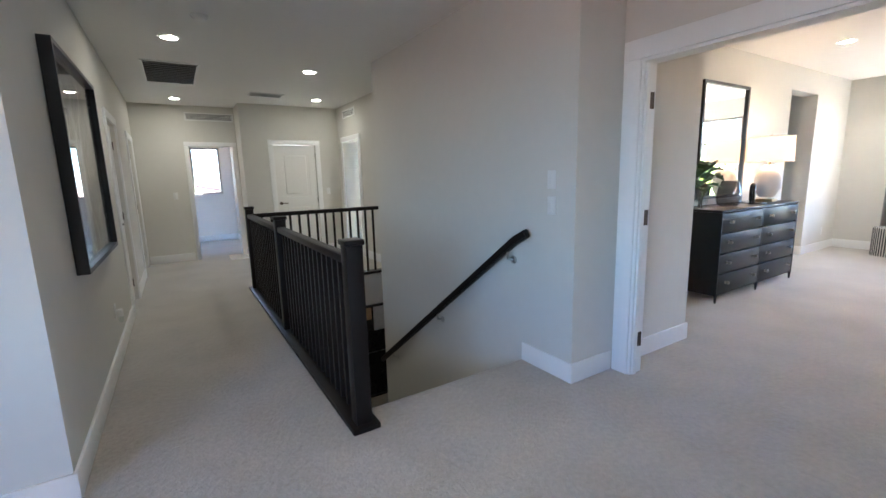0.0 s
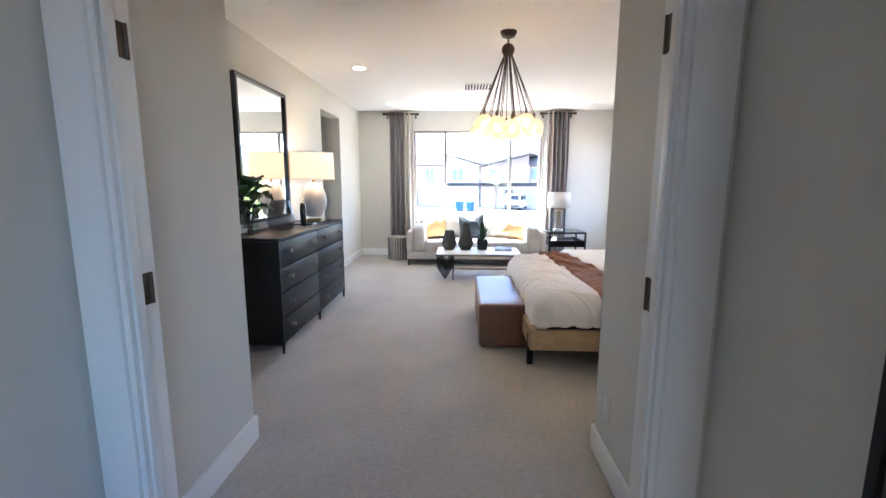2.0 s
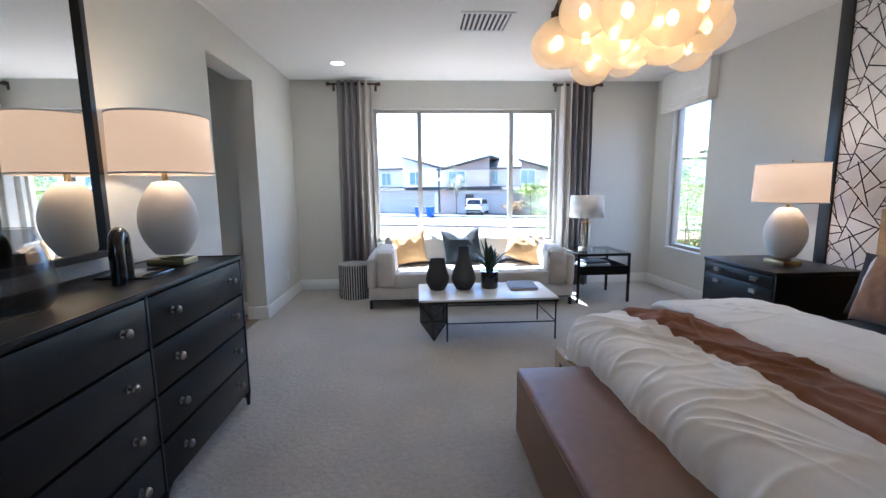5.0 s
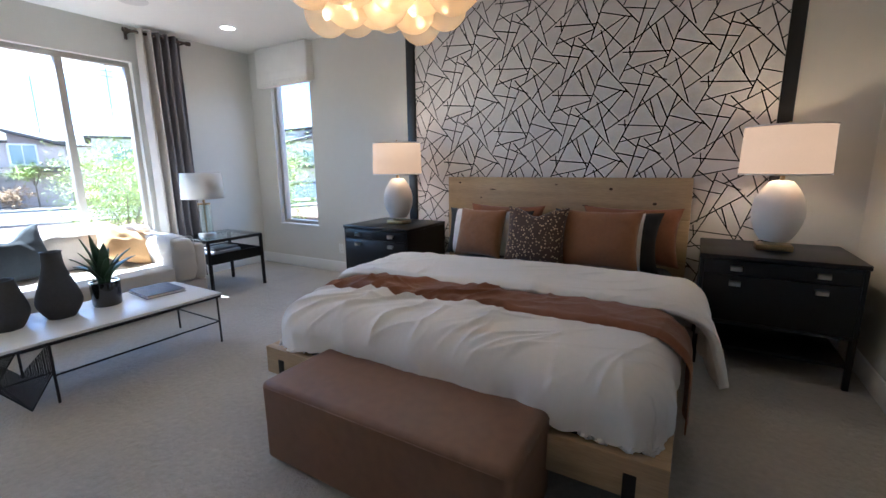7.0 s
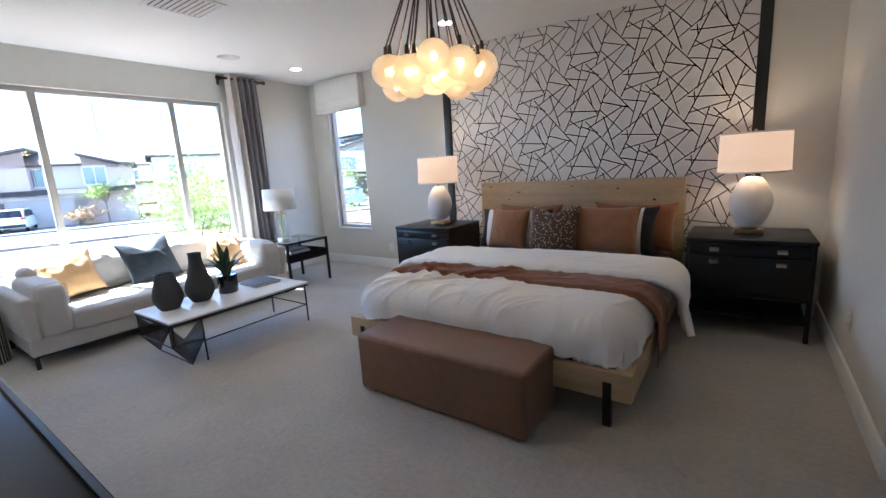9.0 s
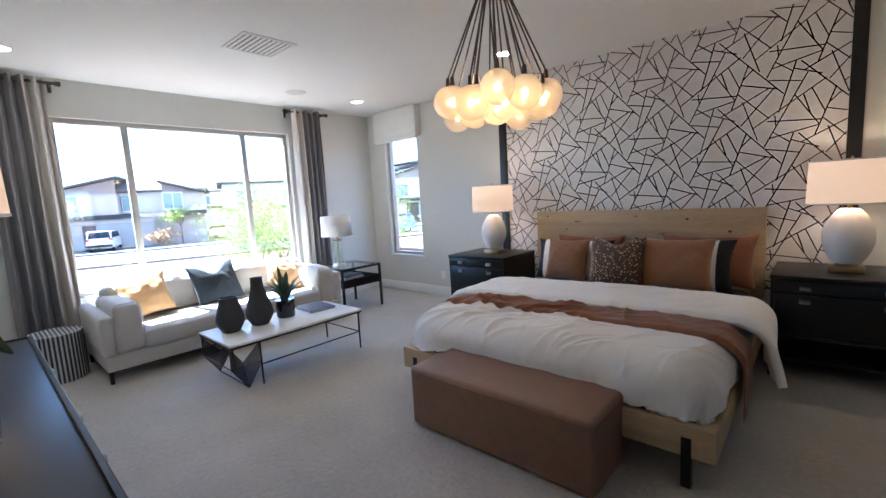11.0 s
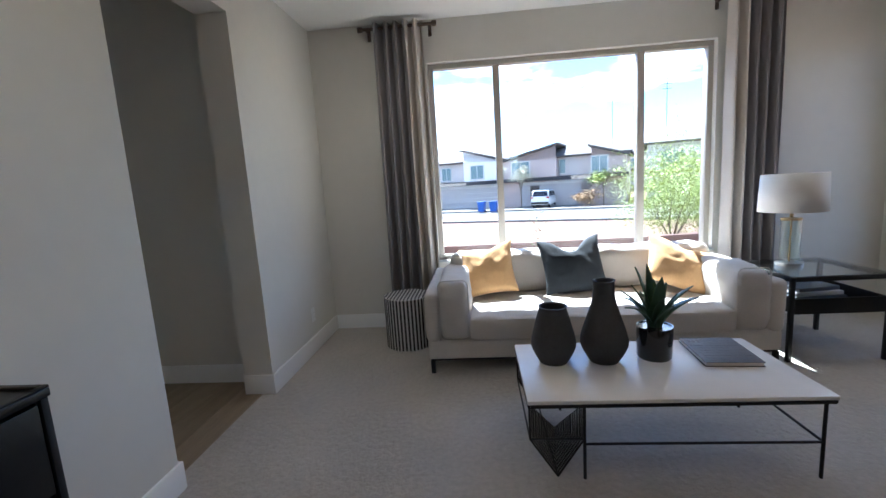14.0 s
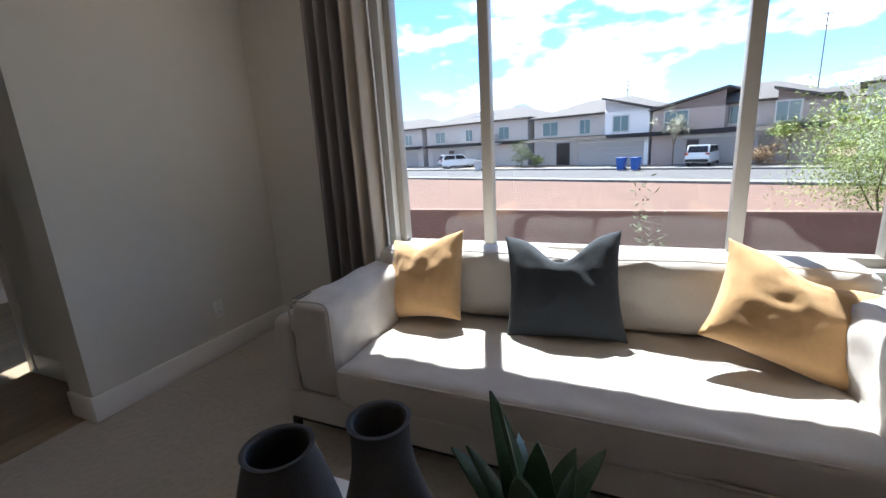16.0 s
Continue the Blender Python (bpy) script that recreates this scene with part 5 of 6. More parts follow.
        rod(bm, (XE - 0.115, yy, 2.655), (XE, yy, 2.655), 0.008, 8)
        rbox(bm, XE - 0.008, yy - 0.015, 2.60, XE, yy + 0.015, 2.70, r=0.002)
        part("bracket", bm, BRONZE, r)


curtain(2.235, 2.67, 0, "grey grommet curtain gathered beside the window", 1.0)
curtain(-0.65, -0.23, 1, "grey grommet curtain gathered beside the window", 2.6)

rs = thing("roman_shade", "raised off-white linen roman shade over the narrow window", "window shade")
bm = bmesh.new()


def valance(u, v):
    z = 2.28 + v * 0.45
    y = YS + 0.095 + 0.012 * math.sin(min(1, (1 - v) * 3.2) * 9) * (1 if v < 0.35 else 0.15)
    return Vector((8.15 + u * 0.90, y, z + 0.010 * math.sin(u * 3.14) * (v < 0.2)))


sheet(bm, valance, 12, 40, 0.004)
part("front", bm, ROMAN, rs)
for x in (8.15, 9.05):
    bm = bmesh.new()
    box(bm, x - 0.003, YS + 0.001, 2.30, x + 0.003, YS + 0.092, 2.73)
    part("return", bm, ROMAN, rs)
for k in range(3):
    bm = bmesh.new()
    rbox(bm, 8.155, YS + 0.03, 2.275 + 0.035 * k, 9.045, YS + 0.118 - 0.008 * k, 2.305 + 0.035 * k, r=0.012, seg=3)
    part("fold", bm, ROMAN, rs)

# ---- chandelier ----
ch = thing("chandelier", "cluster chandelier of lit frosted globes on dark cords", "chandelier")
CC = Vector((5.15, 0.905, 0))
bm = bmesh.new()
lathe(bm, [(0.075, H), (0.075, H - 0.012), (0.055, H - 0.045), (0.012, H - 0.06)], (CC.x, CC.y, 0), 32)
part("canopy", bm, BRONZE, ch)
bm = bmesh.new()
rod(bm, (CC.x, CC.y, H - 0.06), (CC.x, CC.y, 2.63), 0.008, 10)
ball(bm, (CC.x, CC.y, 2.585), 0.058, 24, 14)
part("hub", bm, BRONZE, ch, "dark round hub")
GLOBE = bpy.data.materials.new("frosted_globe_glass")
GLOBE.use_nodes = True
gn, gk = GLOBE.node_tree.nodes, GLOBE.node_tree.links
gn.clear()
g_out, g_tr, g_tl, g_gl, g_m1, g_m2 = (gn.new("ShaderNodeOutputMaterial"), gn.new("ShaderNodeBsdfTransparent"), gn.new("ShaderNodeBsdfTranslucent"),
                                      gn.new("ShaderNodeBsdfGlossy"), gn.new("ShaderNodeMixShader"), gn.new("ShaderNodeMixShader"))
g_tr.inputs["Color"].default_value, g_tl.inputs["Color"].default_value = (1.0, 0.93, 0.84, 1), (1.0, 0.90, 0.76, 1)
g_gl.inputs["Roughness"].default_value = 0.08
g_m1.inputs[0].default_value, g_m2.inputs[0].default_value = 0.42, 0.06
gk.new(g_tr.outputs[0], g_m1.inputs[1])
gk.new(g_tl.outputs[0], g_m1.inputs[2])
gk.new(g_m1.outputs[0], g_m2.inputs[1])
gk.new(g_gl.outputs[0], g_m2.inputs[2])
gk.new(g_m2.outputs[0], g_out.inputs["Surface"])
GLOBEBULB = material("chandelier_bulb", (0.9, 0.8, 0.6), 0.3, vary=0.0, emit=(1.0, 0.68, 0.36), power=1.05)
random.seed(12)
globes = [(0.0, 0, 1.868)] + [(0.14, 60 * k + 20, 1.872 + 0.025 * (k % 2)) for k in range(6)] + [(0.258, 30 * k + 5, 1.893 + 0.028 * ((k * 5) % 3 - 1)) for k in range(12)]
gd = bd = None
for r, a, z in globes:
    x, y = CC.x + r * math.cos(radians(a)), CC.y + r * math.sin(radians(a))
    if gd is None:
        bm = bmesh.new()
        ball(bm, (0, 0, 0), 0.083, 28, 18)
        o = part("globe", bm, GLOBE, ch, "lit frosted glass globe")
        gd = o.data
    else:
        o = new("globe", gd)
        o.parent = ch
        o["label"] = "lit frosted glass globe"
    o.location = (x, y, z)
    if bd is None:
        bm = bmesh.new()
        ball(bm, (0, 0, 0), 0.017, 12, 8, (1, 1, 1.3))
        b = part("bulb", bm, GLOBEBULB, o)
        bd = b.data
    else:
        b = new("bulb", bd)
        b.parent = o
    bm = bmesh.new()
    top = Vector((x, y, z + 0.081))
    rod(bm, top + Vector((0, 0, -0.02)), top + Vector((0, 0, 0.045)), 0.014, 12, 0.010)
    part("socket", bm, BRONZE, ch)
    bm = bmesh.new()
    rod(bm, top + Vector((0, 0, 0.04)), (CC.x + 0.03 * math.cos(radians(a)), CC.y + 0.03 * math.sin(radians(a)), 2.555), 0.0045, 6)
    part("cord", bm, BRONZE, ch)
point_lamp("chandelier_light", (CC.x, CC.y, 2.03), 0.30, 0.05, WARM)


# ---- ceiling fixtures ----
def downlight(x, y, z, watts):
    t = thing("recessed_light", "lit round recessed ceiling light with a white rim", "ceiling light", (x, y, z), group="recessed lights")
    bm = bmesh.new()
    lathe(bm, [(0.088, -0.001), (0.086, -0.006), (0.068, -0.008), (0.064, -0.002)], seg=36, cap=False)
    part("rim", bm, PLASTIC, t)
    bm = bmesh.new()
    lathe(bm, [(0.001, -0.0035), (0.066, -0.0035)], seg=32, cap=False)
    part("lens", bm, DOWNLIGHT, t, "glowing lens")
    spot_lamp("downlight_beam", (x, y, z - 0.02), watts)


for x, y in ((6.30, 2.53), (8.57, 2.53), (8.53, -0.80), (6.16, -0.74)):
    downlight(x, y, H, 1.5)
for x, y in ((-0.14, 5.45), (-0.10, 8.75), (1.32, 6.2), (1.92, 8.05)):
    downlight(x, y, HH, 0.5)
# unseen extra downlight, added to brighten the near hall and stair wall
downlight(-0.2, 1.2, HH, 1.4)


def grille(name, label, m, w, h, n, mat=None):
    """A stamped vent: a flat rim round slanted slats; local z points out of the surface."""
    t = thing(name, label, "vent")
    t.matrix_basis = m
    mat = mat or PLASTIC
    bm = bmesh.new()
    for b in ((-w / 2, -h / 2, w / 2, -h / 2 + 0.025), (-w / 2, h / 2 - 0.025, w / 2, h / 2), (-w / 2, -h / 2 + 0.025, -w / 2 + 0.025, h / 2 - 0.025), (w / 2 - 0.025, -h / 2 + 0.025, w / 2, h / 2 - 0.025)):
        box(bm, b[0], b[1], 0.0, b[2], b[3], 0.010)
    bmesh.ops.remove_doubles(bm, verts=bm.verts[:], dist=0.0001)
    part("rim", bm, mat, t)
    # dark sheet standing in for the shade behind the slats
    bm = bmesh.new()
    box(bm, -w / 2 + 0.02, -h / 2 + 0.02, 0.0005, w / 2 - 0.02, h / 2 - 0.02, 0.002)
    part("backing", bm, material("vent_shadow", (0.03, 0.03, 0.03), 0.8), t)
    slat = None
    for k in range(n):
        y = -h / 2 + 0.03 + (k + 0.5) * (h - 0.06) / n
        if slat is None:
            bm = bmesh.new()
            bar(bm, (-w / 2 + 0.025, 0, 0.006), (w / 2 - 0.025, 0, 0.006), (h - 0.06) / n * 0.60, 0.0015)
            o = part("slat", bm, mat, t)
            o.data.transform(Matrix.Translation((0, 0, 0.006)) @ Matrix.Rotation(radians(35), 4, "X") @ Matrix.Translation((0, 0, -0.006)))
            slat = o.data
        else:
            o = new("slat", slat)
            o.parent = t
        o.location = (0, y, 0)
    return t


grille("return_air_grille", "large white louvred return grille in the hall ceiling", pose(-0.14, 6.95, HH, 180, 0, 0), 0.56, 1.15, 12)
grille("wall_vent", "white wall vent above the hall doorway", pose(0.40, 9.4, 2.50, 90, 0, 0), 0.76, 0.14, 4)
grille("wall_vent", "white wall vent high on the hall wall", pose(2.5, 8.15, 2.52, 90, 0, -90), 0.6, 0.14, 4)
grille("ceiling_vent", "white ceiling register near the bedroom window", pose(7.34, 1.08, H, 180, 0, 0), 0.42, 0.44, 9)
grille("attic_hatch_vent", "flat pale grille in the hall ceiling", pose(1.1, 7.9, HH, 180, 0, 0), 0.5, 0.3, 8)
sp = thing("ceiling_speaker", "round flush ceiling speaker with pale grille", "speaker", (8.53, 0.085, H))
bm = bmesh.new()
lathe(bm, [(0.001, -0.007), (0.108, -0.007), (0.115, -0.004), (0.118, 0)], seg=40, cap=False)
part("grille", bm, material("speaker_grille", (0.62, 0.61, 0.59), 0.7, vary=0.1, scale=60, bump=0.5, bump_scale=600), sp)
sd = thing("smoke_detector", "small white smoke detector on the hall ceiling", "smoke detector", (0.07, 4.75, HH))
bm = bmesh.new()
lathe(bm, [(0.001, -0.035), (0.045, -0.033), (0.062, -0.012), (0.065, 0)], seg=32, cap=False)
part("case", bm, PLASTIC, sd)


def plate(name, label, m, w=0.072, h=0.118, kind_="outlet"):
    """A wall plate; local z points out of the wall, y up."""
    t = thing(name, label, "outlet" if kind_ == "outlet" else "switch")
    t.matrix_basis = m
    bm = bmesh.new()
    rbox(bm, -w / 2, -h / 2, 0, w / 2, h / 2, 0.006, r=0.003)
    part("plate", bm, PLASTIC, t)
    if kind_ == "outlet":
        for y in (-0.021, 0.021):
            bm = bmesh.new()
            lathe(bm, [(0.016, 0.006), (0.016, 0.0085)], (0, y, 0), 20)
            part("socket", bm, PLASTIC, t)
            for dx in (-0.006, 0.006):
                bm = bmesh.new()
                box(bm, dx - 0.001, y - 0.003, 0.0084, dx + 0.001, y + 0.005, 0.0089)
                part("slot", bm, BLACKM, t)
    else:
        k = max(1, round(w / 0.072))
        for i in range(k):
            x = (i - (k - 1) / 2) * 0.046
            bm = bmesh.new()
            rbox(bm, x - 0.016, -0.033, 0.005, x + 0.016, 0.033, 0.010, r=0.002)
            part("rocker", bm, PLASTIC, t)


EASTF, NORTHF, WESTF, SOUTHF = (90, 0, 90), (90, 0, 180), (90, 0, -90), (90, 0, 0)
plate("light_switch", "white rocker switch on the stair wall", pose(HX, 2.637, 1.33, *WESTF), kind_="switch")
plate("light_switch", "white rocker switch on the stair wall", pose(HX, 2.635, 1.163, *WESTF), kind_="switch")
plate("wall_thermostat", "slim white wall controller beside the dresser", pose(4.225, YN, 1.605, *SOUTHF), w=0.06, h=0.18, kind_="switch")
plate("light_switch", "white switch beside the hall doorway", pose(-0.25, 9.4, 1.15, *SOUTHF), kind_="switch")
plate("light_switch", "white switch beside the hall door", pose(2.25, 8.8, 1.15, *SOUTHF), kind_="switch")
plate("wall_outlet", "white wall outlet in the entrance passage", pose(3.02, VS, 0.32, *NORTHF))
plate("wall_outlet", "white wall outlet beside the bedroom door", pose(XW, -0.356, 0.375, *EASTF))
plate("wall_outlet", "white wall outlet under the narrow window", pose(7.866, YS, 0.30, *NORTHF))
plate("wall_outlet", "white wall outlet beside the sofa", pose(8.77, YN, 0.31, *SOUTHF))
plate("wall_outlet", "white wall outlet under the hall picture", pose(HL, 4.80, 0.38, *EASTF))
pg = thing("plug_in_freshener", "small white plug-in air freshener in the outlet", "air freshener", (HL + 0.01, 4.80, 0.36))
bm = bmesh.new()
rbox(bm, 0, -0.025, -0.03, 0.04, 0.025, 0.03, r=0.01, seg=3)
part("case", bm, PLASTIC, pg)
bm = bmesh.new()
lathe(bm, [(0.012, -0.075), (0.016, -0.07), (0.016, -0.032)], (0.022, 0, 0), 16)
part("oil_bottle", bm, CLEAR, pg)

# ---- hall picture ----
pic = thing("framed_picture", "large framed dark abstract print behind glass in the hall", "picture")
PY0, PY1, PZ0, PZ1 = 3.66, 5.04, 0.88, 2.13
bm = bmesh.new()
ring(bm, PY0, PZ0, PY1, PZ1, 0.028, -0.062, -0.002)
o = part("frame", bm, DARKFRAME, pic)
ART = material("dark_abstract_print", (0.05, 0.048, 0.045), 0.6, vary=0.3, scale=5)
nt = ART.node_tree
wv, wr_, mw = nt.nodes.new("ShaderNodeTexWave"), nt.nodes.new("ShaderNodeValToRGB"), nt.nodes.new("ShaderNodeMixRGB")
wv.inputs["Scale"].default_value, wv.inputs["Distortion"].default_value, wv.inputs["Detail"].default_value, wv.inputs["Detail Scale"].default_value = 1.1, 16, 2, 1.2
wr_.color_ramp.elements[0].position, wr_.color_ramp.elements[1].position = 0.86, 0.93
mw.inputs[1].default_value, mw.inputs[2].default_value = (0.035, 0.033, 0.031, 1), (0.42, 0.40, 0.37, 1)
nt.links.new(nt.nodes["Texture Coordinate"].outputs["Object"], wv.inputs["Vector"])
nt.links.new(wv.outputs["Fac"], wr_.inputs["Fac"])
nt.links.new(wr_.outputs["Color"], mw.inputs[0])
nt.links.new(mw.outputs["Color"], nt.nodes["Principled BSDF"].inputs["Base Color"])
bm = bmesh.new()
box(bm, PY0 + 0.028, -0.018, PZ0 + 0.028, PY1 - 0.028, -0.010, PZ1 - 0.028)
part("print", bm, ART, pic, "dark print with pale curved lines")
bm = bmesh.new()
box(bm, PY0 + 0.028, -0.034, PZ0 + 0.028, PY1 - 0.028, -0.031, PZ1 - 0.028)
part("glazing", bm, PANE, pic)
pic.matrix_basis = Matrix.Translation((HL, 0, 0)) @ Matrix.Rotation(radians(90), 4, "Z")
pc = thing("framed_picture", "narrow black framed picture in the room past the hall", "picture")
bm = bmesh.new()
ring(bm, 10.2, 0.95, 11.2, 2.05, 0.03, 0.0, 0.035)
part("frame", bm, DARKFRAME, pc)
bm = bmesh.new()
box(bm, 10.23, 0.003, 0.98, 11.17, 0.015, 2.02)
part("print", bm, material("pale_print", (0.45, 0.47, 0.5), 0.5, vary=0.3, scale=3), pc)
pc.matrix_basis = Matrix.Translation((0.95, 0, 0)) @ Matrix.Rotation(radians(90), 4, "Z")

# ---- the foot of the stairs, seen past the rail ----
lp = thing("framed_picture", "large black-framed dark picture on the stair landing", "picture")
bm = bmesh.new()
ring(bm, 1.80, -1.90, 2.70, -0.46, 0.03, -0.035, 0)
part("frame", bm, DARKFRAME, lp)
bm = bmesh.new()
box(bm, 1.83, -0.014, -1.87, 2.67, -0.004, -0.49)
part("print", bm, material("dark_print", (0.018, 0.017, 0.018), 0.25, vary=0.4, scale=5), lp)
# reflections of a warm light and a white window, painted as flat patches
bm = bmesh.new()
box(bm, 1.84, -0.018, -0.68, 2.0, -0.0145, -0.50)
part("painted_patch", bm, material("warm_reflection", (0.45, 0.30, 0.18), 0.5, vary=0.3, scale=6), lp)
bm = bmesh.new()
box(bm, 2.03, -0.018, -0.86, 2.24, -0.0145, -0.50)
part("painted_patch", bm, material("window_reflection", (0.6, 0.6, 0.6), 0.5, vary=0.2, scale=6), lp)
bm = bmesh.new()
box(bm, 1.84, -0.018, -1.20, 2.66, -0.0145, -1.185)
part("painted_line", bm, material("grey_patch", (0.12, 0.12, 0.12), 0.5, vary=0.2, scale=6), lp)
lp.matrix_basis = pose(0, 6.337, 0)

# ---- on the dresser ----
DT = DH - 0.0055
fig = vase("fig_branch_vase", "fiddle-leaf fig branches in a clear glass vase", (4.50, 3.06, DT), [(0.048, 0), (0.058, 0.004), (0.066, 0.08), (0.058, 0.185), (0.060, 0.19)], CLEAR, "plant")
random.seed(31)
for k in range(5):
    a = k * 1.257 + 0.4
    bm = bmesh.new()
    rod(bm, (0.02 * math.cos(a + 2), 0.02 * math.sin(a + 2), 0.01), (0.045 * math.cos(a), 0.045 * math.sin(a), 0.20), 0.005, 6)
    rod(bm, (0.045 * math.cos(a), 0.045 * math.sin(a), 0.20), (0.12 * math.cos(a), 0.10 * math.sin(a), 0.36), 0.004, 6)
    part("stem", bm, material("fig_bark", (0.10, 0.07, 0.04), 0.8), fig)
for k in range(14):
    a = k * 2.39996 + 0.3
    base = Vector((0.06 * math.cos(a), 0.045 * math.sin(a), 0.20 + 0.015 * k))
    elev = radians(26 + 4.0 * k)
    L, W = random.uniform(0.20, 0.27), random.uniform(0.080, 0.100)
    if math.sin(a) > 0 or math.sin(a) < -0.5:
        L *= 0.72

    def leaf(u, v):
        c = (u - 0.5) * 2
        half = W * (math.sin(math.pi * v ** 0.75) ** 0.8) * (1 + 0.12 * math.sin(v * 14)) if 0.001 < v < 0.999 else 0.002
        el = elev - 0.7 * v
        out_, up = L * v * math.cos(el * 0.8), L * v * math.sin(el) - 0.02 * v * v
        y = c * half
        up += 0.35 * abs(c) * half + 0.006 * math.sin(v * 22) * abs(c)
        return base + Vector((out_ * math.cos(a) - y * math.sin(a), out_ * math.sin(a) + y * math.cos(a), up))
    bm = bmesh.new()
    sheet(bm, leaf, 6, 12, 0.0012)
    part("leaf", bm, LEAF, fig)
vase("smoked_vase", "round smoked glass vase on the dresser", (4.97, 3.00, DT), smooth_prof([(0.075, 0), (0.110, 0.03), (0.125, 0.10), (0.105, 0.21), (0.085, 0.275), (0.086, 0.28)]), SMOKE)
ar = thing("arch_sculpture", "gloss black ceramic arch sculpture on the dresser", "ornament", (5.46, 2.97, DT), 20)
bm = bmesh.new()
pts = [Vector((-0.055, 0, 0))] + [Vector((-0.055, 0, 0.05 + 0.03 * k)) for k in range(4)] + [Vector((-0.055 * math.cos(a), 0, 0.155 + 0.06 * math.sin(a))) for a in [math.pi * k / 12 for k in range(1, 12)]] + [Vector((0.055, 0, 0.14 - 0.03 * k)) for k in range(4)] + [Vector((0.055, 0, 0))]
rings = []
for i, p in enumerate(pts):
    d = (pts[min(i + 1, len(pts) - 1)] - pts[max(i - 1, 0)]).normalized()
    n = Vector((0, 1, 0))
    b = d.cross(n)
    rings.append([bm.verts.new(p + 0.030 * (math.cos(2 * math.pi * k / 16) * n + math.sin(2 * math.pi * k / 16) * b)) for k in range(16)])
for a, b in zip(rings, rings[1:]):
    for k in range(16):
        bm.faces.new((a[k], a[(k + 1) % 16], b[(k + 1) % 16], b[k]))
bm.faces.new(list(reversed(rings[0])))
bm.faces.new(rings[-1])
part("arch", bm, GLOSSBLK, ar)
tr = thing("tray", "flat black tray on the dresser", "tray", (5.62, 3.02, DT))
bm = bmesh.new()
rbox(bm, -0.11, -0.12, 0, 0.11, 0.12, 0.012, r=0.004)
part("plate", bm, GLOSSBLK, tr)

# ---- outdoors ----
GZ = -1.6
DIRT = material("desert_dirt", (0.15, 0.084, 0.058), 0.95, vary=0.18, scale=1.2, bump=0.6, bump_scale=9)
ASPHALT = material("asphalt", (0.095, 0.09, 0.09), 0.9, vary=0.12, scale=3, bump=0.4, bump_scale=60)
CONCRETE = material("concrete", (0.17, 0.165, 0.155), 0.9, vary=0.1, scale=3, bump=0.3, bump_scale=50)
BLOCK = material("brown_block_wall", (0.20, 0.115, 0.085), 0.9, vary=0.12, scale=4, bump=0.4, bump_scale=60)
BLOCK_CAP = material("wall_cap", (0.24, 0.15, 0.115), 0.9, vary=0.1, scale=4)
STUCCO = {n: material("stucco_" + n, c, 0.9, vary=0.06, scale=2, bump=0.4, bump_scale=40) for n, c in (
    ("grey", (0.58, 0.55, 0.54)), ("pale", (0.52, 0.48, 0.45)), ("brown", (0.43, 0.35, 0.315)), ("taupe", (0.55, 0.50, 0.46)), ("white", (0.78, 0.77, 0.76)))}
ROOFT = material("roof_tile", (0.085, 0.075, 0.07), 0.85, vary=0.15, scale=3, bump=0.5, bump_scale=20)
HGLASS = material("house_window_glass", (0.10, 0.16, 0.18), 0.08, vary=0.1, spec=0.8)
HTRIM = material("house_trim", (0.55, 0.53, 0.50), 0.7, vary=0.05)
GARAGE = material("garage_door_paint", (0.40, 0.37, 0.355), 0.6, vary=0.06)
SOLAR = material("solar_panel", (0.015, 0.02, 0.04), 0.2, vary=0.1)

xs = [-900, -300, -80, -20, 8, 19.16, 19.20, 40, 70, 120, 300, 1500]
ys = [-900, -300, -80, -30, -9.20, -9.16, 0, 12, 40, 90, 300, 900]
bm = bmesh.new()
grid = [[bm.verts.new((x, y, (-3.2 if x < 19.18 and y > -9.18 else GZ))) for y in ys] for x in xs]
for i in range(len(xs) - 1):
    for j in range(len(ys) - 1):
        bm.faces.new((grid[i][j], grid[i + 1][j], grid[i + 1][j + 1], grid[i][j + 1]))
tagged(link("ground", bm, DIRT, smooth=False), "pinkish bare desert dirt lot", "ground", kind="structure")


def wall_run(name, a, b, z0, z1, label):
    t = thing(name, label, "wall", kind="structure")
    a, b = Vector((*a, 0)), Vector((*b, 0))
    d = (b - a).normalized()
    n = Vector((-d.y, d.x, 0)) * 0.1
    for nm, w, c0, c1, mt in (("courses", 1.0, z0, z1 - 0.06, BLOCK), ("cap", 1.25, z1 - 0.06, z1, BLOCK_CAP)):
        bm = bmesh.new()
        vs = [bm.verts.new(p + Vector((0, 0, z))) for z in (c0, c1) for p in (a + n * w, b + n * w, b - n * w, a - n * w)]
        for q in ((3, 2, 1, 0), (4, 5, 6, 7), (0, 1, 5, 4), (1, 2, 6, 5), (2, 3, 7, 6), (3, 0, 4, 7)):
            bm.faces.new([vs[i] for i in q])
        part(nm, bm, mt, t)


wall_run("fence_east", (19.05, -9.2), (19.05, 60), -3.2, -0.64, "brown block wall at the end of the yard")
wall_run("fence_south", (-40, -9.05), (18.94, -9.05), -3.2, -0.56, "brown block wall beside the yard")

SA = Vector((0.35, 0.937, 0))          # along the street
SN = Vector((0.937, -0.35, 0))         # away from us
SO = Vector((55, 2, GZ))
SROT = math.degrees(math.atan2(-SA.y, -SA.x))


def street(s, d, z=0.0):
    return SO + SA * s + SN * d + Vector((0, 0, z))


def strip(name, d0, d1, z, mat, label, category, s0=-200, s1=260):
    bm = bmesh.new()
    vs = [bm.verts.new(street(s, d, zz)) for zz in (-0.3, z) for s, d in ((s0, d0), (s1, d0), (s1, d1), (s0, d1))]
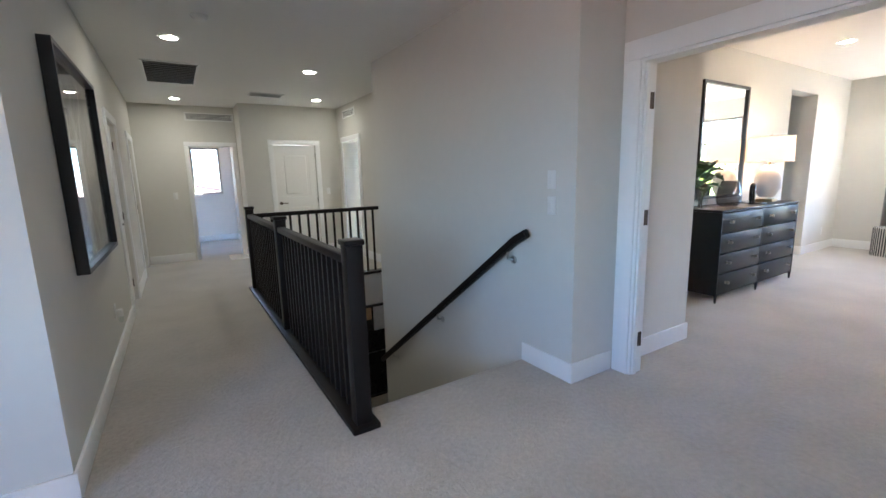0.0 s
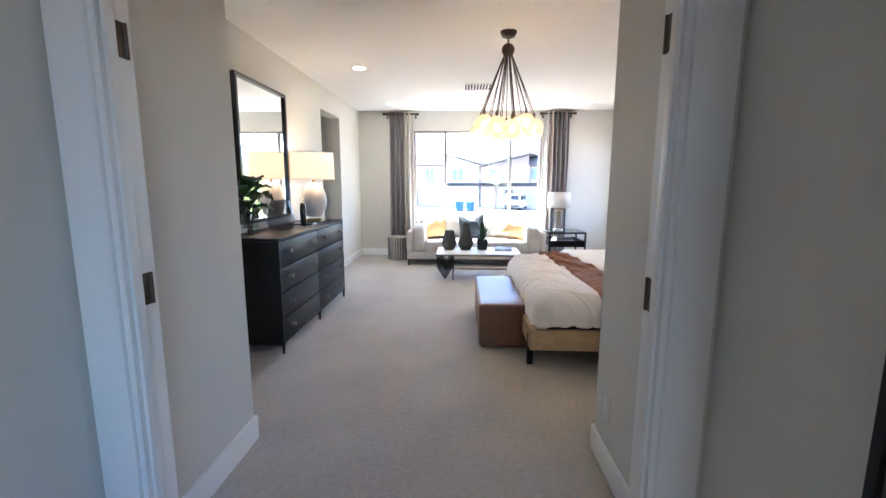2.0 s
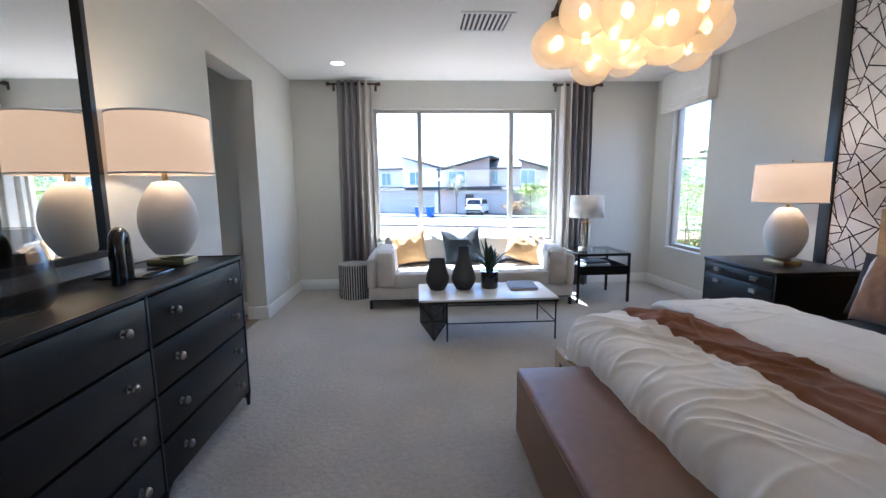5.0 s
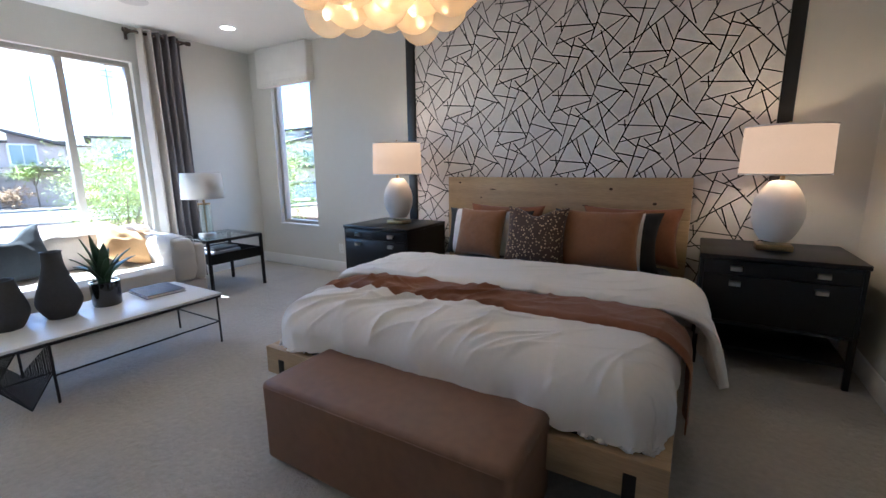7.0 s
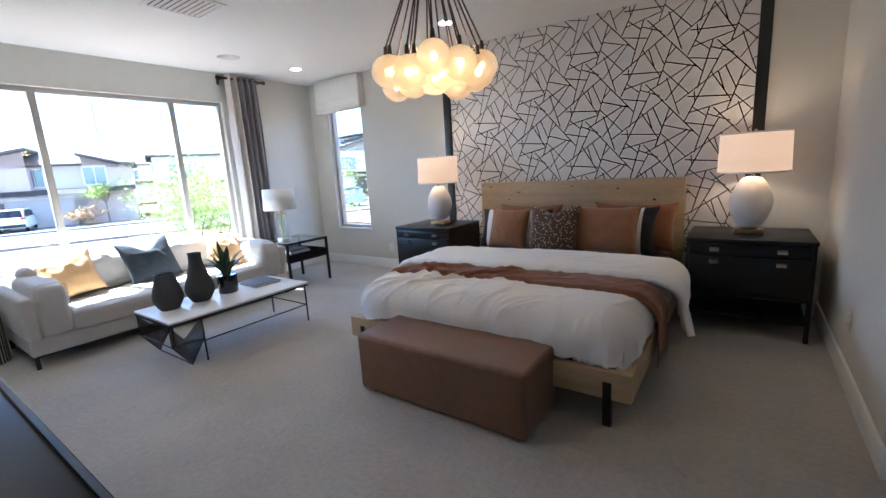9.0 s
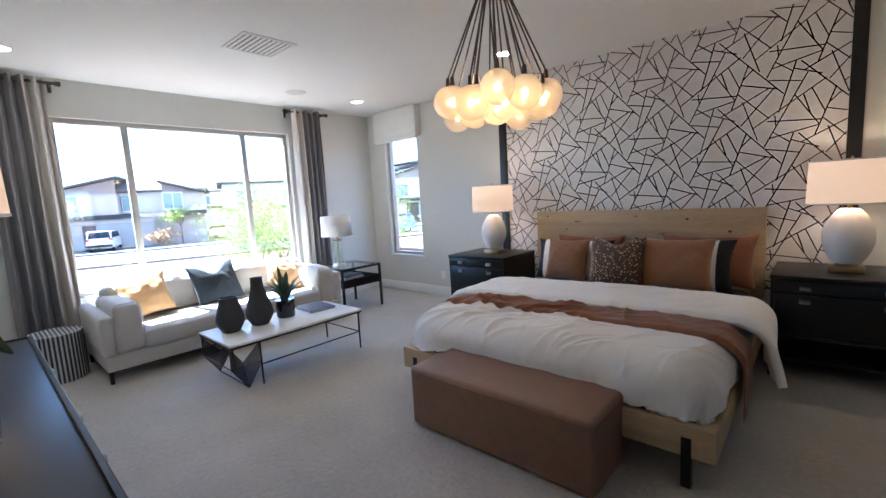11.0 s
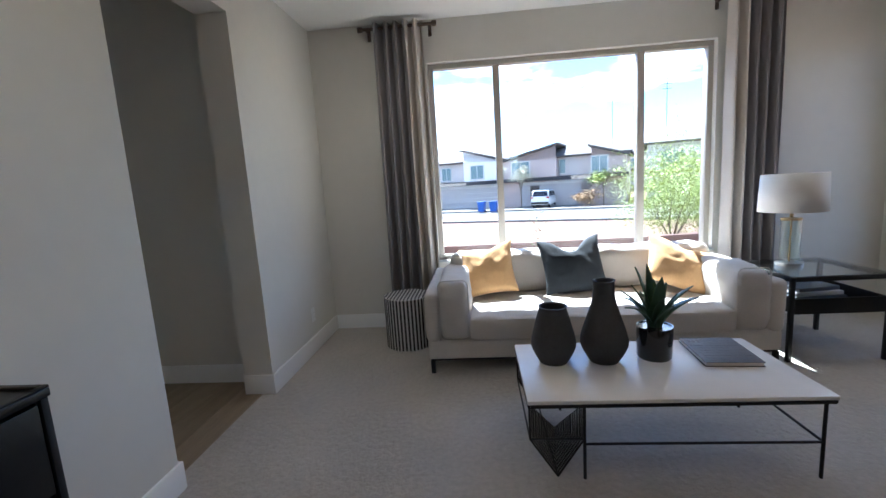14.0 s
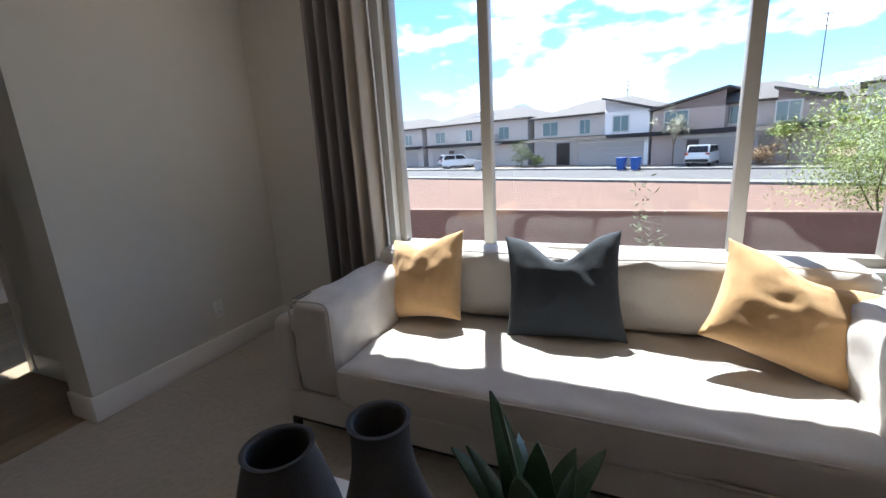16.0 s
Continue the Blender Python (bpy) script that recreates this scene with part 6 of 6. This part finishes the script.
    for q in ((3, 2, 1, 0), (4, 5, 6, 7), (0, 1, 5, 4), (1, 2, 6, 5), (2, 3, 7, 6), (3, 0, 4, 7)):
        bm.faces.new([vs[i] for i in q])
    tagged(link(name, bm, mat, smooth=False), label, category, kind="structure")


strip("pavement_near", -17.0, -15.4, 0.14, CONCRETE, "concrete sidewalk along the dirt lot", "pavement")
strip("road", -15.2, -6.8, 0.03, ASPHALT, "grey asphalt residential street", "road")
strip("kerb_near", -15.4, -15.2, 0.16, CONCRETE, "concrete kerb", "kerb")
strip("kerb_far", -6.8, -6.6, 0.16, CONCRETE, "concrete kerb", "kerb")
strip("pavement_far", -6.6, -5.2, 0.14, CONCRETE, "concrete sidewalk before the houses", "pavement")
strip("front_yards", -5.2, 0.0, 0.10, material("yard_gravel", (0.33, 0.26, 0.20), 0.95, vary=0.25, scale=6, bump=0.6, bump_scale=30), "gravel front yards", "ground")


def house(s, w, body, side, kind_, label, depth=11.0, eave=5.5, garage=(0.45, 0.95), balcony=False, solar=False, sec=()):
    """A two-storey stucco house; local x runs along the front, y away from the street, z up from its slab."""
    t = thing("house", label, "house", group="houses across the street")
    t.matrix_basis = Matrix.Translation(street(s, 0)) @ Matrix.Rotation(radians(SROT), 4, "Z")
    hw = w / 2
    bm = bmesh.new()
    box(bm, -hw, 0, 0, hw, depth, eave)
    part("wall", bm, STUCCO[body], t)
    o = 0.45

    def roof(pts, faces, mat=ROOFT):
        bm = bmesh.new()
        vs = [bm.verts.new(p) for p in pts]
        fs = [bm.faces.new([vs[i] for i in q]) for q in faces]
        bm.normal_update()
        bmesh.ops.solidify(bm, geom=fs, thickness=-0.18)
        return part("roof", bm, mat, t)
    if kind_ == "hip":
        z1 = eave + 1.75
        roof([(-hw - o, -o, eave), (hw + o, -o, eave), (hw + o, depth + o, eave), (-hw - o, depth + o, eave), (-hw + 4.2, depth / 2, z1), (hw - 4.2, depth / 2, z1)],
             [(0, 1, 5, 4), (1, 2, 5), (2, 3, 4, 5), (3, 0, 4)])
    elif kind_ == "gable":
        z1 = eave + 1.7
        roof([(-hw - o, -o, eave), (0, -o, z1), (hw + o, -o, eave), (hw + o, depth, eave), (0, depth, z1), (-hw - o, depth, eave)], [(0, 1, 4, 5), (1, 2, 3, 4)])
        bm = bmesh.new()
        f = bm.faces.new([bm.verts.new(p) for p in ((-hw, 0.0, eave), (hw, 0.0, eave), (0, 0.0, z1 - 0.12))])
        bmesh.ops.solidify(bm, geom=[f], thickness=0.2)
        part("gable_wall", bm, STUCCO[body], t)
    else:
        up = 1.7
        lo, hi = (eave + up, eave) if kind_ == "shed_left" else (eave, eave + up)
        roof([(-hw - o, -o, lo), (hw + o, -o, hi), (hw + o, depth, hi), (-hw - o, depth, lo)], [(0, 1, 2, 3)])
        bm = bmesh.new()
        f = bm.faces.new([bm.verts.new(p) for p in ((-hw, 0.0, eave - 0.02), (hw, 0.0, eave - 0.02), (hw, 0.0, hi - 0.1), (-hw, 0.0, lo - 0.1))])
        bmesh.ops.solidify(bm, geom=[f], thickness=0.2)
        part("gable_wall", bm, STUCCO[body], t)
    # projecting bays in a second colour, each under its own shed roof; rise is signed by the way it climbs
    for a, b, mt, top, rise in sec:
        xa, xb = -hw + a * w, -hw + b * w
        za, zb = top + max(0.0, -rise), top + max(0.0, rise)
        part("bay", mesh_of(lambda q: box(q, xa, -1.4, 0, xb, -0.01, top)), STUCCO[mt], t)
        roof([(xa - 0.3, -1.8, za), (xb + 0.3, -1.8, zb), (xb + 0.3, 5, zb), (xa - 0.3, 5, za)], [(0, 1, 2, 3)])
        bm = bmesh.new()
        tip = (xb, -1.39, zb - 0.12) if rise > 0 else (xa, -1.39, za - 0.12)
        f = bm.faces.new([bm.verts.new(q) for q in ((xa, -1.39, top), (xb, -1.39, top), tip)])
        bmesh.ops.solidify(bm, geom=[f], thickness=-0.2)
        part("bay_gable", bm, STUCCO[mt], t)

    def front_y(x):
        return -1.4 if any(-hw + q[0] * w < x < -hw + q[1] * w for q in sec) else 0.0

    def win(x, z, ww, hh):
        y = front_y(x)
        bm = bmesh.new()
        ring(bm, x - ww / 2 - 0.09, z - 0.09, x + ww / 2 + 0.09, z + hh + 0.09, 0.12, y - 0.06, y + 0.02)
        p = part("window", bm, HTRIM, t)
        bm = bmesh.new()
        box(bm, x - ww / 2, y - 0.03, z, x + ww / 2, y - 0.005, z + hh)
        part("pane", bm, HGLASS, p)
        bm = bmesh.new()
        box(bm, x - 0.03, y - 0.05, z, x + 0.03, y - 0.031, z + hh)
        part("mullion", bm, HTRIM, p)
    for f, ww in ((0.16, 1.9), (0.47, 1.2), (0.80, 1.5)):
        win(-hw + f * w, 3.35, ww, 1.45)
    # garage with ribbed panels
    ga, gb = -hw + garage[0] * w, -hw + garage[1] * w
    gy = min(front_y((ga + gb) / 2), front_y(ga + 0.1), front_y(gb - 0.1))
    gd_ = part("garage_door", mesh_of(lambda b: [rbox(b, ga, gy - 0.06, 0.12 + 0.56 * k, gb, gy - 0.005, 0.12 + 0.56 * (k + 1) - 0.02, r=0.01, seg=1) for k in range(4)]), GARAGE, t)
    part("garage_frame", mesh_of(lambda b: box(b, ga - 0.2, gy - 0.1, 2.36, gb + 0.2, gy - 0.005, 2.62)), HTRIM, gd_)
    # low tiled roof over the ground floor
    bm = bmesh.new()
    vs = [bm.verts.new(p) for p in ((-hw - 0.2, gy - 0.9, 2.72), (hw + 0.2, gy - 0.9, 2.72), (hw + 0.2, gy + 0.05, 3.12), (-hw - 0.2, gy + 0.05, 3.12))]
    f = bm.faces.new(vs)
    bmesh.ops.solidify(bm, geom=[f], thickness=-0.16)
    part("porch_roof", bm, ROOFT, t)
    # entry: a flat dark panel painted as the shade of its recess
    ex = -hw + 0.28 * w
    part("entry", mesh_of(lambda b: box(b, ex - 0.8, front_y(ex) - 0.05, 0.1, ex + 0.8, front_y(ex) - 0.004, 2.5)), material("shaded_entry", (0.07, 0.06, 0.055), 0.8), t)
    part("front_door", mesh_of(lambda b: rbox(b, ex - 0.48, front_y(ex) - 0.09, 0.1, ex + 0.48, front_y(ex) - 0.051, 2.25, r=0.01)), material("dark_door", (0.05, 0.035, 0.03), 0.5), t)
    if balcony:
        bx = -hw + 0.72 * w
        bal_ = part("balcony", mesh_of(lambda b: box(b, bx - 1.3, -1.0, 2.75, bx + 1.3, -0.01, 2.95)), STUCCO[body], t)
        for k in range(14):
            part("rail_bar", mesh_of(lambda b: box(b, bx - 1.28 + k * 0.195, -0.98, 2.95, bx - 1.25 + k * 0.195, -0.95, 3.85)), BLACKM, bal_)
        part("rail_top", mesh_of(lambda b: box(b, bx - 1.3, -1.0, 3.85, bx + 1.3, -0.94, 3.92)), BLACKM, bal_)
    if solar:
        bm = bmesh.new()
        for k in range(4):
            rbox(bm, -1.9 + k * 1.0, 1.4, 0.02, -0.95 + k * 1.0, 3.0, 0.07, r=0.01, seg=1)
        bm.transform(Matrix.Translation((0, 0, eave + 0.22)) @ Matrix.Rotation(radians(17), 4, "X"))
        part("solar_array", bm, SOLAR, t)
    # driveway
    part("driveway", mesh_of(lambda b: box(b, ga - 0.2, -5.2, -0.05, gb + 0.2, gy - 0.1, 0.112)), CONCRETE, t)
    return t


house(36.0, 14.5, "pale", "grey", "hip", "pale two-storey stucco house with hipped tile roof", garage=(0.5, 0.92))
house(19.2, 17.0, "pale", "grey", "hip", "pale two-storey house with balcony and roof solar panels", balcony=True, solar=True, garage=(0.06, 0.42))
house(54.0, 14, "taupe", "grey", "hip", "taupe two-storey stucco house with tile roof", garage=(0.5, 0.92))
house(3.2, 13.2, "taupe", "white", "hip", "grey two-storey house with a slanted white bay", eave=5.2, garage=(0.47, 0.97), sec=((0.68, 1.0, "white", 5.2, -1.3),))
house(-9.85, 12.3, "taupe", "brown", "hip", "brown and taupe two-storey house with slanted bays and a wide garage", eave=5.0, garage=(0.16, 0.66),
      sec=((0.0, 0.46, "brown", 4.9, 1.4), (0.74, 1.0, "brown", 4.7, -1.1)))
house(-24.5, 13.5, "grey", "pale", "hip", "grey two-storey stucco house with solar panels", solar=True, garage=(0.1, 0.55))
house(-41.0, 12.0, "pale", "brown", "gable", "pale gabled two-storey stucco house", garage=(0.5, 0.9))
house(-55.0, 12.0, "grey", "brown", "shed_right", "grey modern two-storey house with slanted roof", garage=(0.1, 0.5), sec=((0.5, 0.9, "white", 6.2, 1.5),))
house(-69.0, 12.0, "pale", "brown", "hip", "pale two-storey stucco house with tile roof", garage=(0.1, 0.5))
for k, s in enumerate((40, 24, 9, -4, -16, -30, -46, -62)):
    h = house(s, 12.5, ("pale", "taupe", "grey")[k % 3], "grey", ("hip", "gable")[k % 2], "stucco house on the next street", garage=(0.1, 0.5))
    h.matrix_basis = Matrix.Translation(SN * 34 + Vector((0, 0, 0.6))) @ h.matrix_basis
    h["group"] = "houses on the next street"
house(0, 13, "white", "grey", "shed_right", "tall white and grey modern house past the side yard", eave=6.4, garage=(0.1, 0.5), sec=((0.5, 0.95, "grey", 6.6, 1.5),)).matrix_basis = \
    Matrix.Translation((44, -34, GZ)) @ Matrix.Rotation(radians(-125), 4, "Z")


def suv(m, paint, label):
    t = thing("parked_car", label, "car", group="parked cars")
    t.matrix_basis = m

    def slab(prof, y0, y1, inset=0.0):
        bm = bmesh.new()
        a = [bm.verts.new((x, y0 + (inset if z > 1.05 else 0), z)) for x, z in prof]
        b = [bm.verts.new((x, y1 - (inset if z > 1.05 else 0), z)) for x, z in prof]
        bm.faces.new(a)
        bm.faces.new(list(reversed(b)))
        for i in range(len(prof)):
            j = (i + 1) % len(prof)
            bm.faces.new((a[i], b[i], b[j], a[j]))
        bmesh.ops.bevel(bm, geom=bm.edges[:], offset=0.05, segments=2, affect="EDGES")
        return bm
    part("body", slab([(-2.3, 0.35), (2.3, 0.35), (2.35, 0.75), (2.2, 1.0), (1.15, 1.08), (0.5, 1.68), (-1.9, 1.74), (-2.28, 1.1), (-2.35, 0.7)], -0.92, 0.92, 0.14), paint, t)
    for pr in ([(0.98, 1.13), (0.48, 1.58), (-0.45, 1.62), (-0.45, 1.13)], [(-0.55, 1.13), (-0.55, 1.62), (-1.8, 1.62), (-2.05, 1.13)]):
        for y in (-0.83, 0.79):
            bm = bmesh.new()
            a = [bm.verts.new((x, y, z)) for x, z in pr]
            f = bm.faces.new(a)
            bmesh.ops.solidify(bm, geom=[f], thickness=0.04)
            part("side_window", bm, SOLAR, t)
    bm = bmesh.new()
    f = bm.faces.new([bm.verts.new(p) for p in ((-1.99, -0.66, 1.64), (-1.99, 0.66, 1.64), (-2.27, 0.76, 1.14), (-2.27, -0.76, 1.14))])
    bmesh.ops.solidify(bm, geom=[f], thickness=-0.04)
    part("rear_window", bm, SOLAR, t)
    bm = bmesh.new()
    f = bm.faces.new([bm.verts.new(p) for p in ((0.62, -0.66, 1.62), (0.62, 0.66, 1.62), (1.16, 0.76, 1.12), (1.16, -0.76, 1.12))])
    bmesh.ops.solidify(bm, geom=[f], thickness=0.04)
    part("windscreen", bm, SOLAR, t)
    for x in (-1.45, 1.45):
        for y in (-0.86, 0.66):
            w = part("wheel", mesh_of(lambda b: rod(b, (x, y, 0.36), (x, y + 0.2, 0.36), 0.36, 20)), BLACKM, t)
            part("rim", mesh_of(lambda b: rod(b, (x, y - 0.01, 0.36), (x, y + 0.21, 0.36), 0.22, 14)), STEEL, w)
    for y in (-0.75, 0.75):
        part("tail_light", mesh_of(lambda b: box(b, -2.36, y - 0.13, 0.95, -2.2, y + 0.13, 1.1)), material("red_lens", (0.35, 0.02, 0.02), 0.2), t)
        part("headlight", mesh_of(lambda b: box(b, 2.15, y - 0.15, 0.8, 2.32, y + 0.15, 0.92)), HTRIM, t)
    part("bumper", mesh_of(lambda b: rbox(b, -2.42, -0.85, 0.4, -2.25, 0.85, 0.62, r=0.05)), BLACKM, t)


CARW = material("white_car_paint", (0.75, 0.75, 0.74), 0.25, vary=0.01, coat=0.6)
CARG = material("grey_car_paint", (0.22, 0.23, 0.25), 0.25, 0.3, vary=0.01, coat=0.6)
suv(Matrix.Translation(street(-8.4, -2.7, 0.11)) @ Matrix.Rotation(radians(SROT + 90), 4, "Z"), CARW, "white SUV parked on a driveway")
suv(Matrix.Translation(street(19.2, -3.2, 0.11)) @ Matrix.Rotation(radians(SROT + 60), 4, "Z"), CARW, "white hatchback parked on a driveway")
suv(Matrix.Translation((33, -22.5, GZ + 0.03)) @ Matrix.Rotation(radians(60), 4, "Z"), CARG, "grey sedan parked at the kerb")


def bin_(s, d, c, label):
    t = thing("wheelie_bin", label, "bin", group="wheeled bins")
    t.matrix_basis = Matrix.Translation(street(s, d, 0.03)) @ Matrix.Rotation(radians(SROT), 4, "Z")
    bm = bmesh.new()
    vs = [bm.verts.new((sx * w, sy * w, z)) for z, w in ((0.08, 0.26), (1.0, 0.34)) for sx, sy in ((-1, -1), (1, -1), (1, 1), (-1, 1))]
    for q in ((3, 2, 1, 0), (4, 5, 6, 7), (0, 1, 5, 4), (1, 2, 6, 5), (2, 3, 7, 6), (3, 0, 4, 7)):
        bm.faces.new([vs[i] for i in q])
    part("tub", bm, c, t)
    part("lid", mesh_of(lambda b: rbox(b, -0.37, -0.38, 1.0, 0.37, 0.38, 1.08, r=0.03)), c, t)
    for x in (-0.27, 0.27):
        part("wheel", mesh_of(lambda b: rod(b, (x - 0.03, 0.27, 0.12), (x + 0.03, 0.27, 0.12), 0.12, 14)), BLACKM, t)


BLUEB = material("blue_plastic", (0.02, 0.09, 0.36), 0.45, vary=0.05)
for s, d in ((-3.3, -7.4), (-4.5, -7.4), (12.5, -7.2)):
    bin_(s, d, BLUEB if s < 5 else STUCCO["grey"], "blue wheeled bin at the kerb" if s < 5 else "grey wheeled bin at the kerb")


# ---- plants outdoors ----
def foliage(bm, centre, radii, n, size, rnd):
    """Many small leaf sprays in uneven clumps with gaps."""
    clumps = [Vector((rnd.gauss(0, 0.45), rnd.gauss(0, 0.45), rnd.gauss(0, 0.42))) for _ in range(max(6, n // 70))]
    for _ in range(n):
        c = rnd.choice(clumps)
        p = c + Vector((rnd.gauss(0, 0.20), rnd.gauss(0, 0.20), rnd.gauss(0, 0.16)))
        p = Vector((centre[0] + p.x * radii[0], centre[1] + p.y * radii[1], centre[2] + p.z * radii[2]))
        d = Vector((rnd.uniform(-1, 1), rnd.uniform(-1, 1), rnd.uniform(-0.5, 0.9))).normalized()
        e = d.cross(Vector((rnd.uniform(-1, 1), rnd.uniform(-1, 1), 1))).normalized()
        L, W = size * rnd.uniform(0.6, 1.6), size * rnd.uniform(0.08, 0.2)
        bm.faces.new([bm.verts.new(q) for q in (p, p + d * L * 0.5 + e * W, p + d * L, p + d * L * 0.5 - e * W)])


PALO = material("palo_verde_leaf", (0.29, 0.36, 0.072), 0.6, vary=0.3, scale=4)
SAGE = material("shrub_leaf", (0.13, 0.16, 0.06), 0.7, vary=0.3, scale=4)
STRAW = material("dry_brush", (0.30, 0.20, 0.11), 0.9, vary=0.3, scale=4)
BARK = material("tree_bark", (0.16, 0.12, 0.08), 0.9, vary=0.3, scale=9, bump=0.6)
BLOOM = material("pale_blossom", (0.48, 0.46, 0.34), 0.7, vary=0.25, scale=4)
YELLOWF = material("yellow_blossom", (0.62, 0.50, 0.05), 0.6, vary=0.2, scale=6)


def tree(at, h, spread, n, size, leaf_mat, label, seed, name="tree", low=0.45):
    t = thing(name, label, "tree" if name == "tree" else "shrub", at)
    rnd = random.Random(seed)
    ch_ = h * low if name == "tree" else h * 0.12
    bm = bmesh.new()
    rod(bm, (0, 0, -0.1), (0.05, 0, ch_), 0.05 * h / 3, 8, 0.035 * h / 3)
    part("trunk", bm, BARK, t)
    for k in range(7 if name == "tree" else 5):
        a = k * 2.4 + seed
        bm = bmesh.new()
        mid = Vector((0.25 * spread * math.cos(a), 0.25 * spread * math.sin(a), ch_ + 0.22 * h))
        rod(bm, (0.05, 0, ch_ * 0.9), mid, 0.022 * h / 3, 6, 0.015 * h / 3)
        rod(bm, mid, (0.62 * spread * math.cos(a + 0.3), 0.62 * spread * math.sin(a + 0.3), h * rnd.uniform(0.7, 0.98)), 0.015 * h / 3, 6, 0.004)
        part("limb", bm, BARK, t)
    bm = bmesh.new()
    foliage(bm, (0, 0, (ch_ + h) / 2 + 0.05 * h), (spread, spread, (h - ch_) * 0.62), n, size, rnd)
    part("crown", bm, leaf_mat, t)
    return t


tree((20.8, -4.9, GZ), 3.4, 1.75, 21000, 0.085, PALO, "feathery light green palo verde behind the wall", 3, low=0.14)
tree((17.2, -7.6, -3.2), 5.4, 2.0, 16000, 0.09, PALO, "feathery light green tree beside the yard wall", 5, low=0.25)
tree((22.5, -6.8, GZ), 2.6, 1.2, 2600, 0.14, PALO, "young palo verde beyond the yard wall", 8, low=0.15)
tree((14.2, 0.6, -3.2), 3.1, 0.45, 700, 0.10, SAGE, "slender young shrub in the yard", 15, "shrub")
tree((13.6, -8.3, -3.2), 3.0, 0.9, 1800, 0.12, YELLOWF, "yellow flowering bush against the yard wall", 17, "shrub")
for s, d, h, sp_, m_, lb, sd_, nm in ((-6.0, -2.8, 4.2, 1.1, BLOOM, "slim pale-flowering tree before the brown house", 21, "tree"), (9.6, -3.0, 2.3, 1.3, SAGE, "green shrub beside a driveway", 22, "shrub"),
                                      (-14.0, -2.4, 3.8, 1.7, PALO, "green palo verde before a house", 23, "tree"), (-12.6, -3.6, 1.3, 1.3, STRAW, "dry straw-coloured brush beside a driveway", 24, "shrub"),
                                      (7.6, -3.4, 1.1, 1.0, SAGE, "low green shrub before the house", 25, "shrub"), (36.0, -2.0, 2.2, 1.4, SAGE, "green shrub beside a driveway", 26, "shrub"),
                                      (-21.5, -2.5, 4.6, 2.0, PALO, "green tree before a grey house", 27, "tree"), (-34, -2.5, 4.2, 1.8, SAGE, "leafy green street tree before houses", 28, "tree"), (-48, -2.5, 4.2, 1.8, PALO, "light green street tree before houses", 29, "tree")):
    p = street(s, d, 0.1)
    tree((p.x, p.y, p.z), h, sp_, 1100, 0.26, m_, lb, sd_, nm)

for x, y, h in ((250, 36, 26), (250, 3, 30), (215, -62, 42), (200, -80, 42), (300, 92, 26), (170, -118, 42)):
    t = thing("power_pole", "tall wooden power pole with crossarms", "power pole", (x, y, GZ), group="power poles")
    part("pole", mesh_of(lambda b: rod(b, (0, 0, 0), (0, 0, h), 0.26, 8, 0.16)), BARK, t)
    for z in (h - 0.8, h - 2.8, h - 4.8):
        part("crossarm", mesh_of(lambda b: box(b, -0.1, -1.9, z, 0.1, 1.9, z + 0.22)), BARK, t)
# the blue of distant haze is put into the rock's colour
ROCK = material("hazy_mountain_rock", (0.17, 0.20, 0.26), 0.95, vary=0.15, scale=0.02)
bm = bmesh.new()


def range_(u, v):
    a = radians(-70 + 150 * u)
    d = 1250 + 180 * v
    hh = 26 + 70 * max(0, noise.noise((u * 7, 2.2, 0))) + 95 * math.exp(-((math.degrees(a) - 13) / 3.6) ** 2) + 10 * noise.noise((u * 40, 1, 0))
    return Vector((d * math.cos(a), d * math.sin(a), GZ - 5 + hh * math.sin(math.pi * min(1, v * 0.98 + 0.01)) if v < 0.6 else GZ - 5 + hh))


sheet(bm, range_, 160, 8)
tagged(link("mountain_range", bm, ROCK), "hazy blue mountain range on the horizon", "mountains", kind="structure")
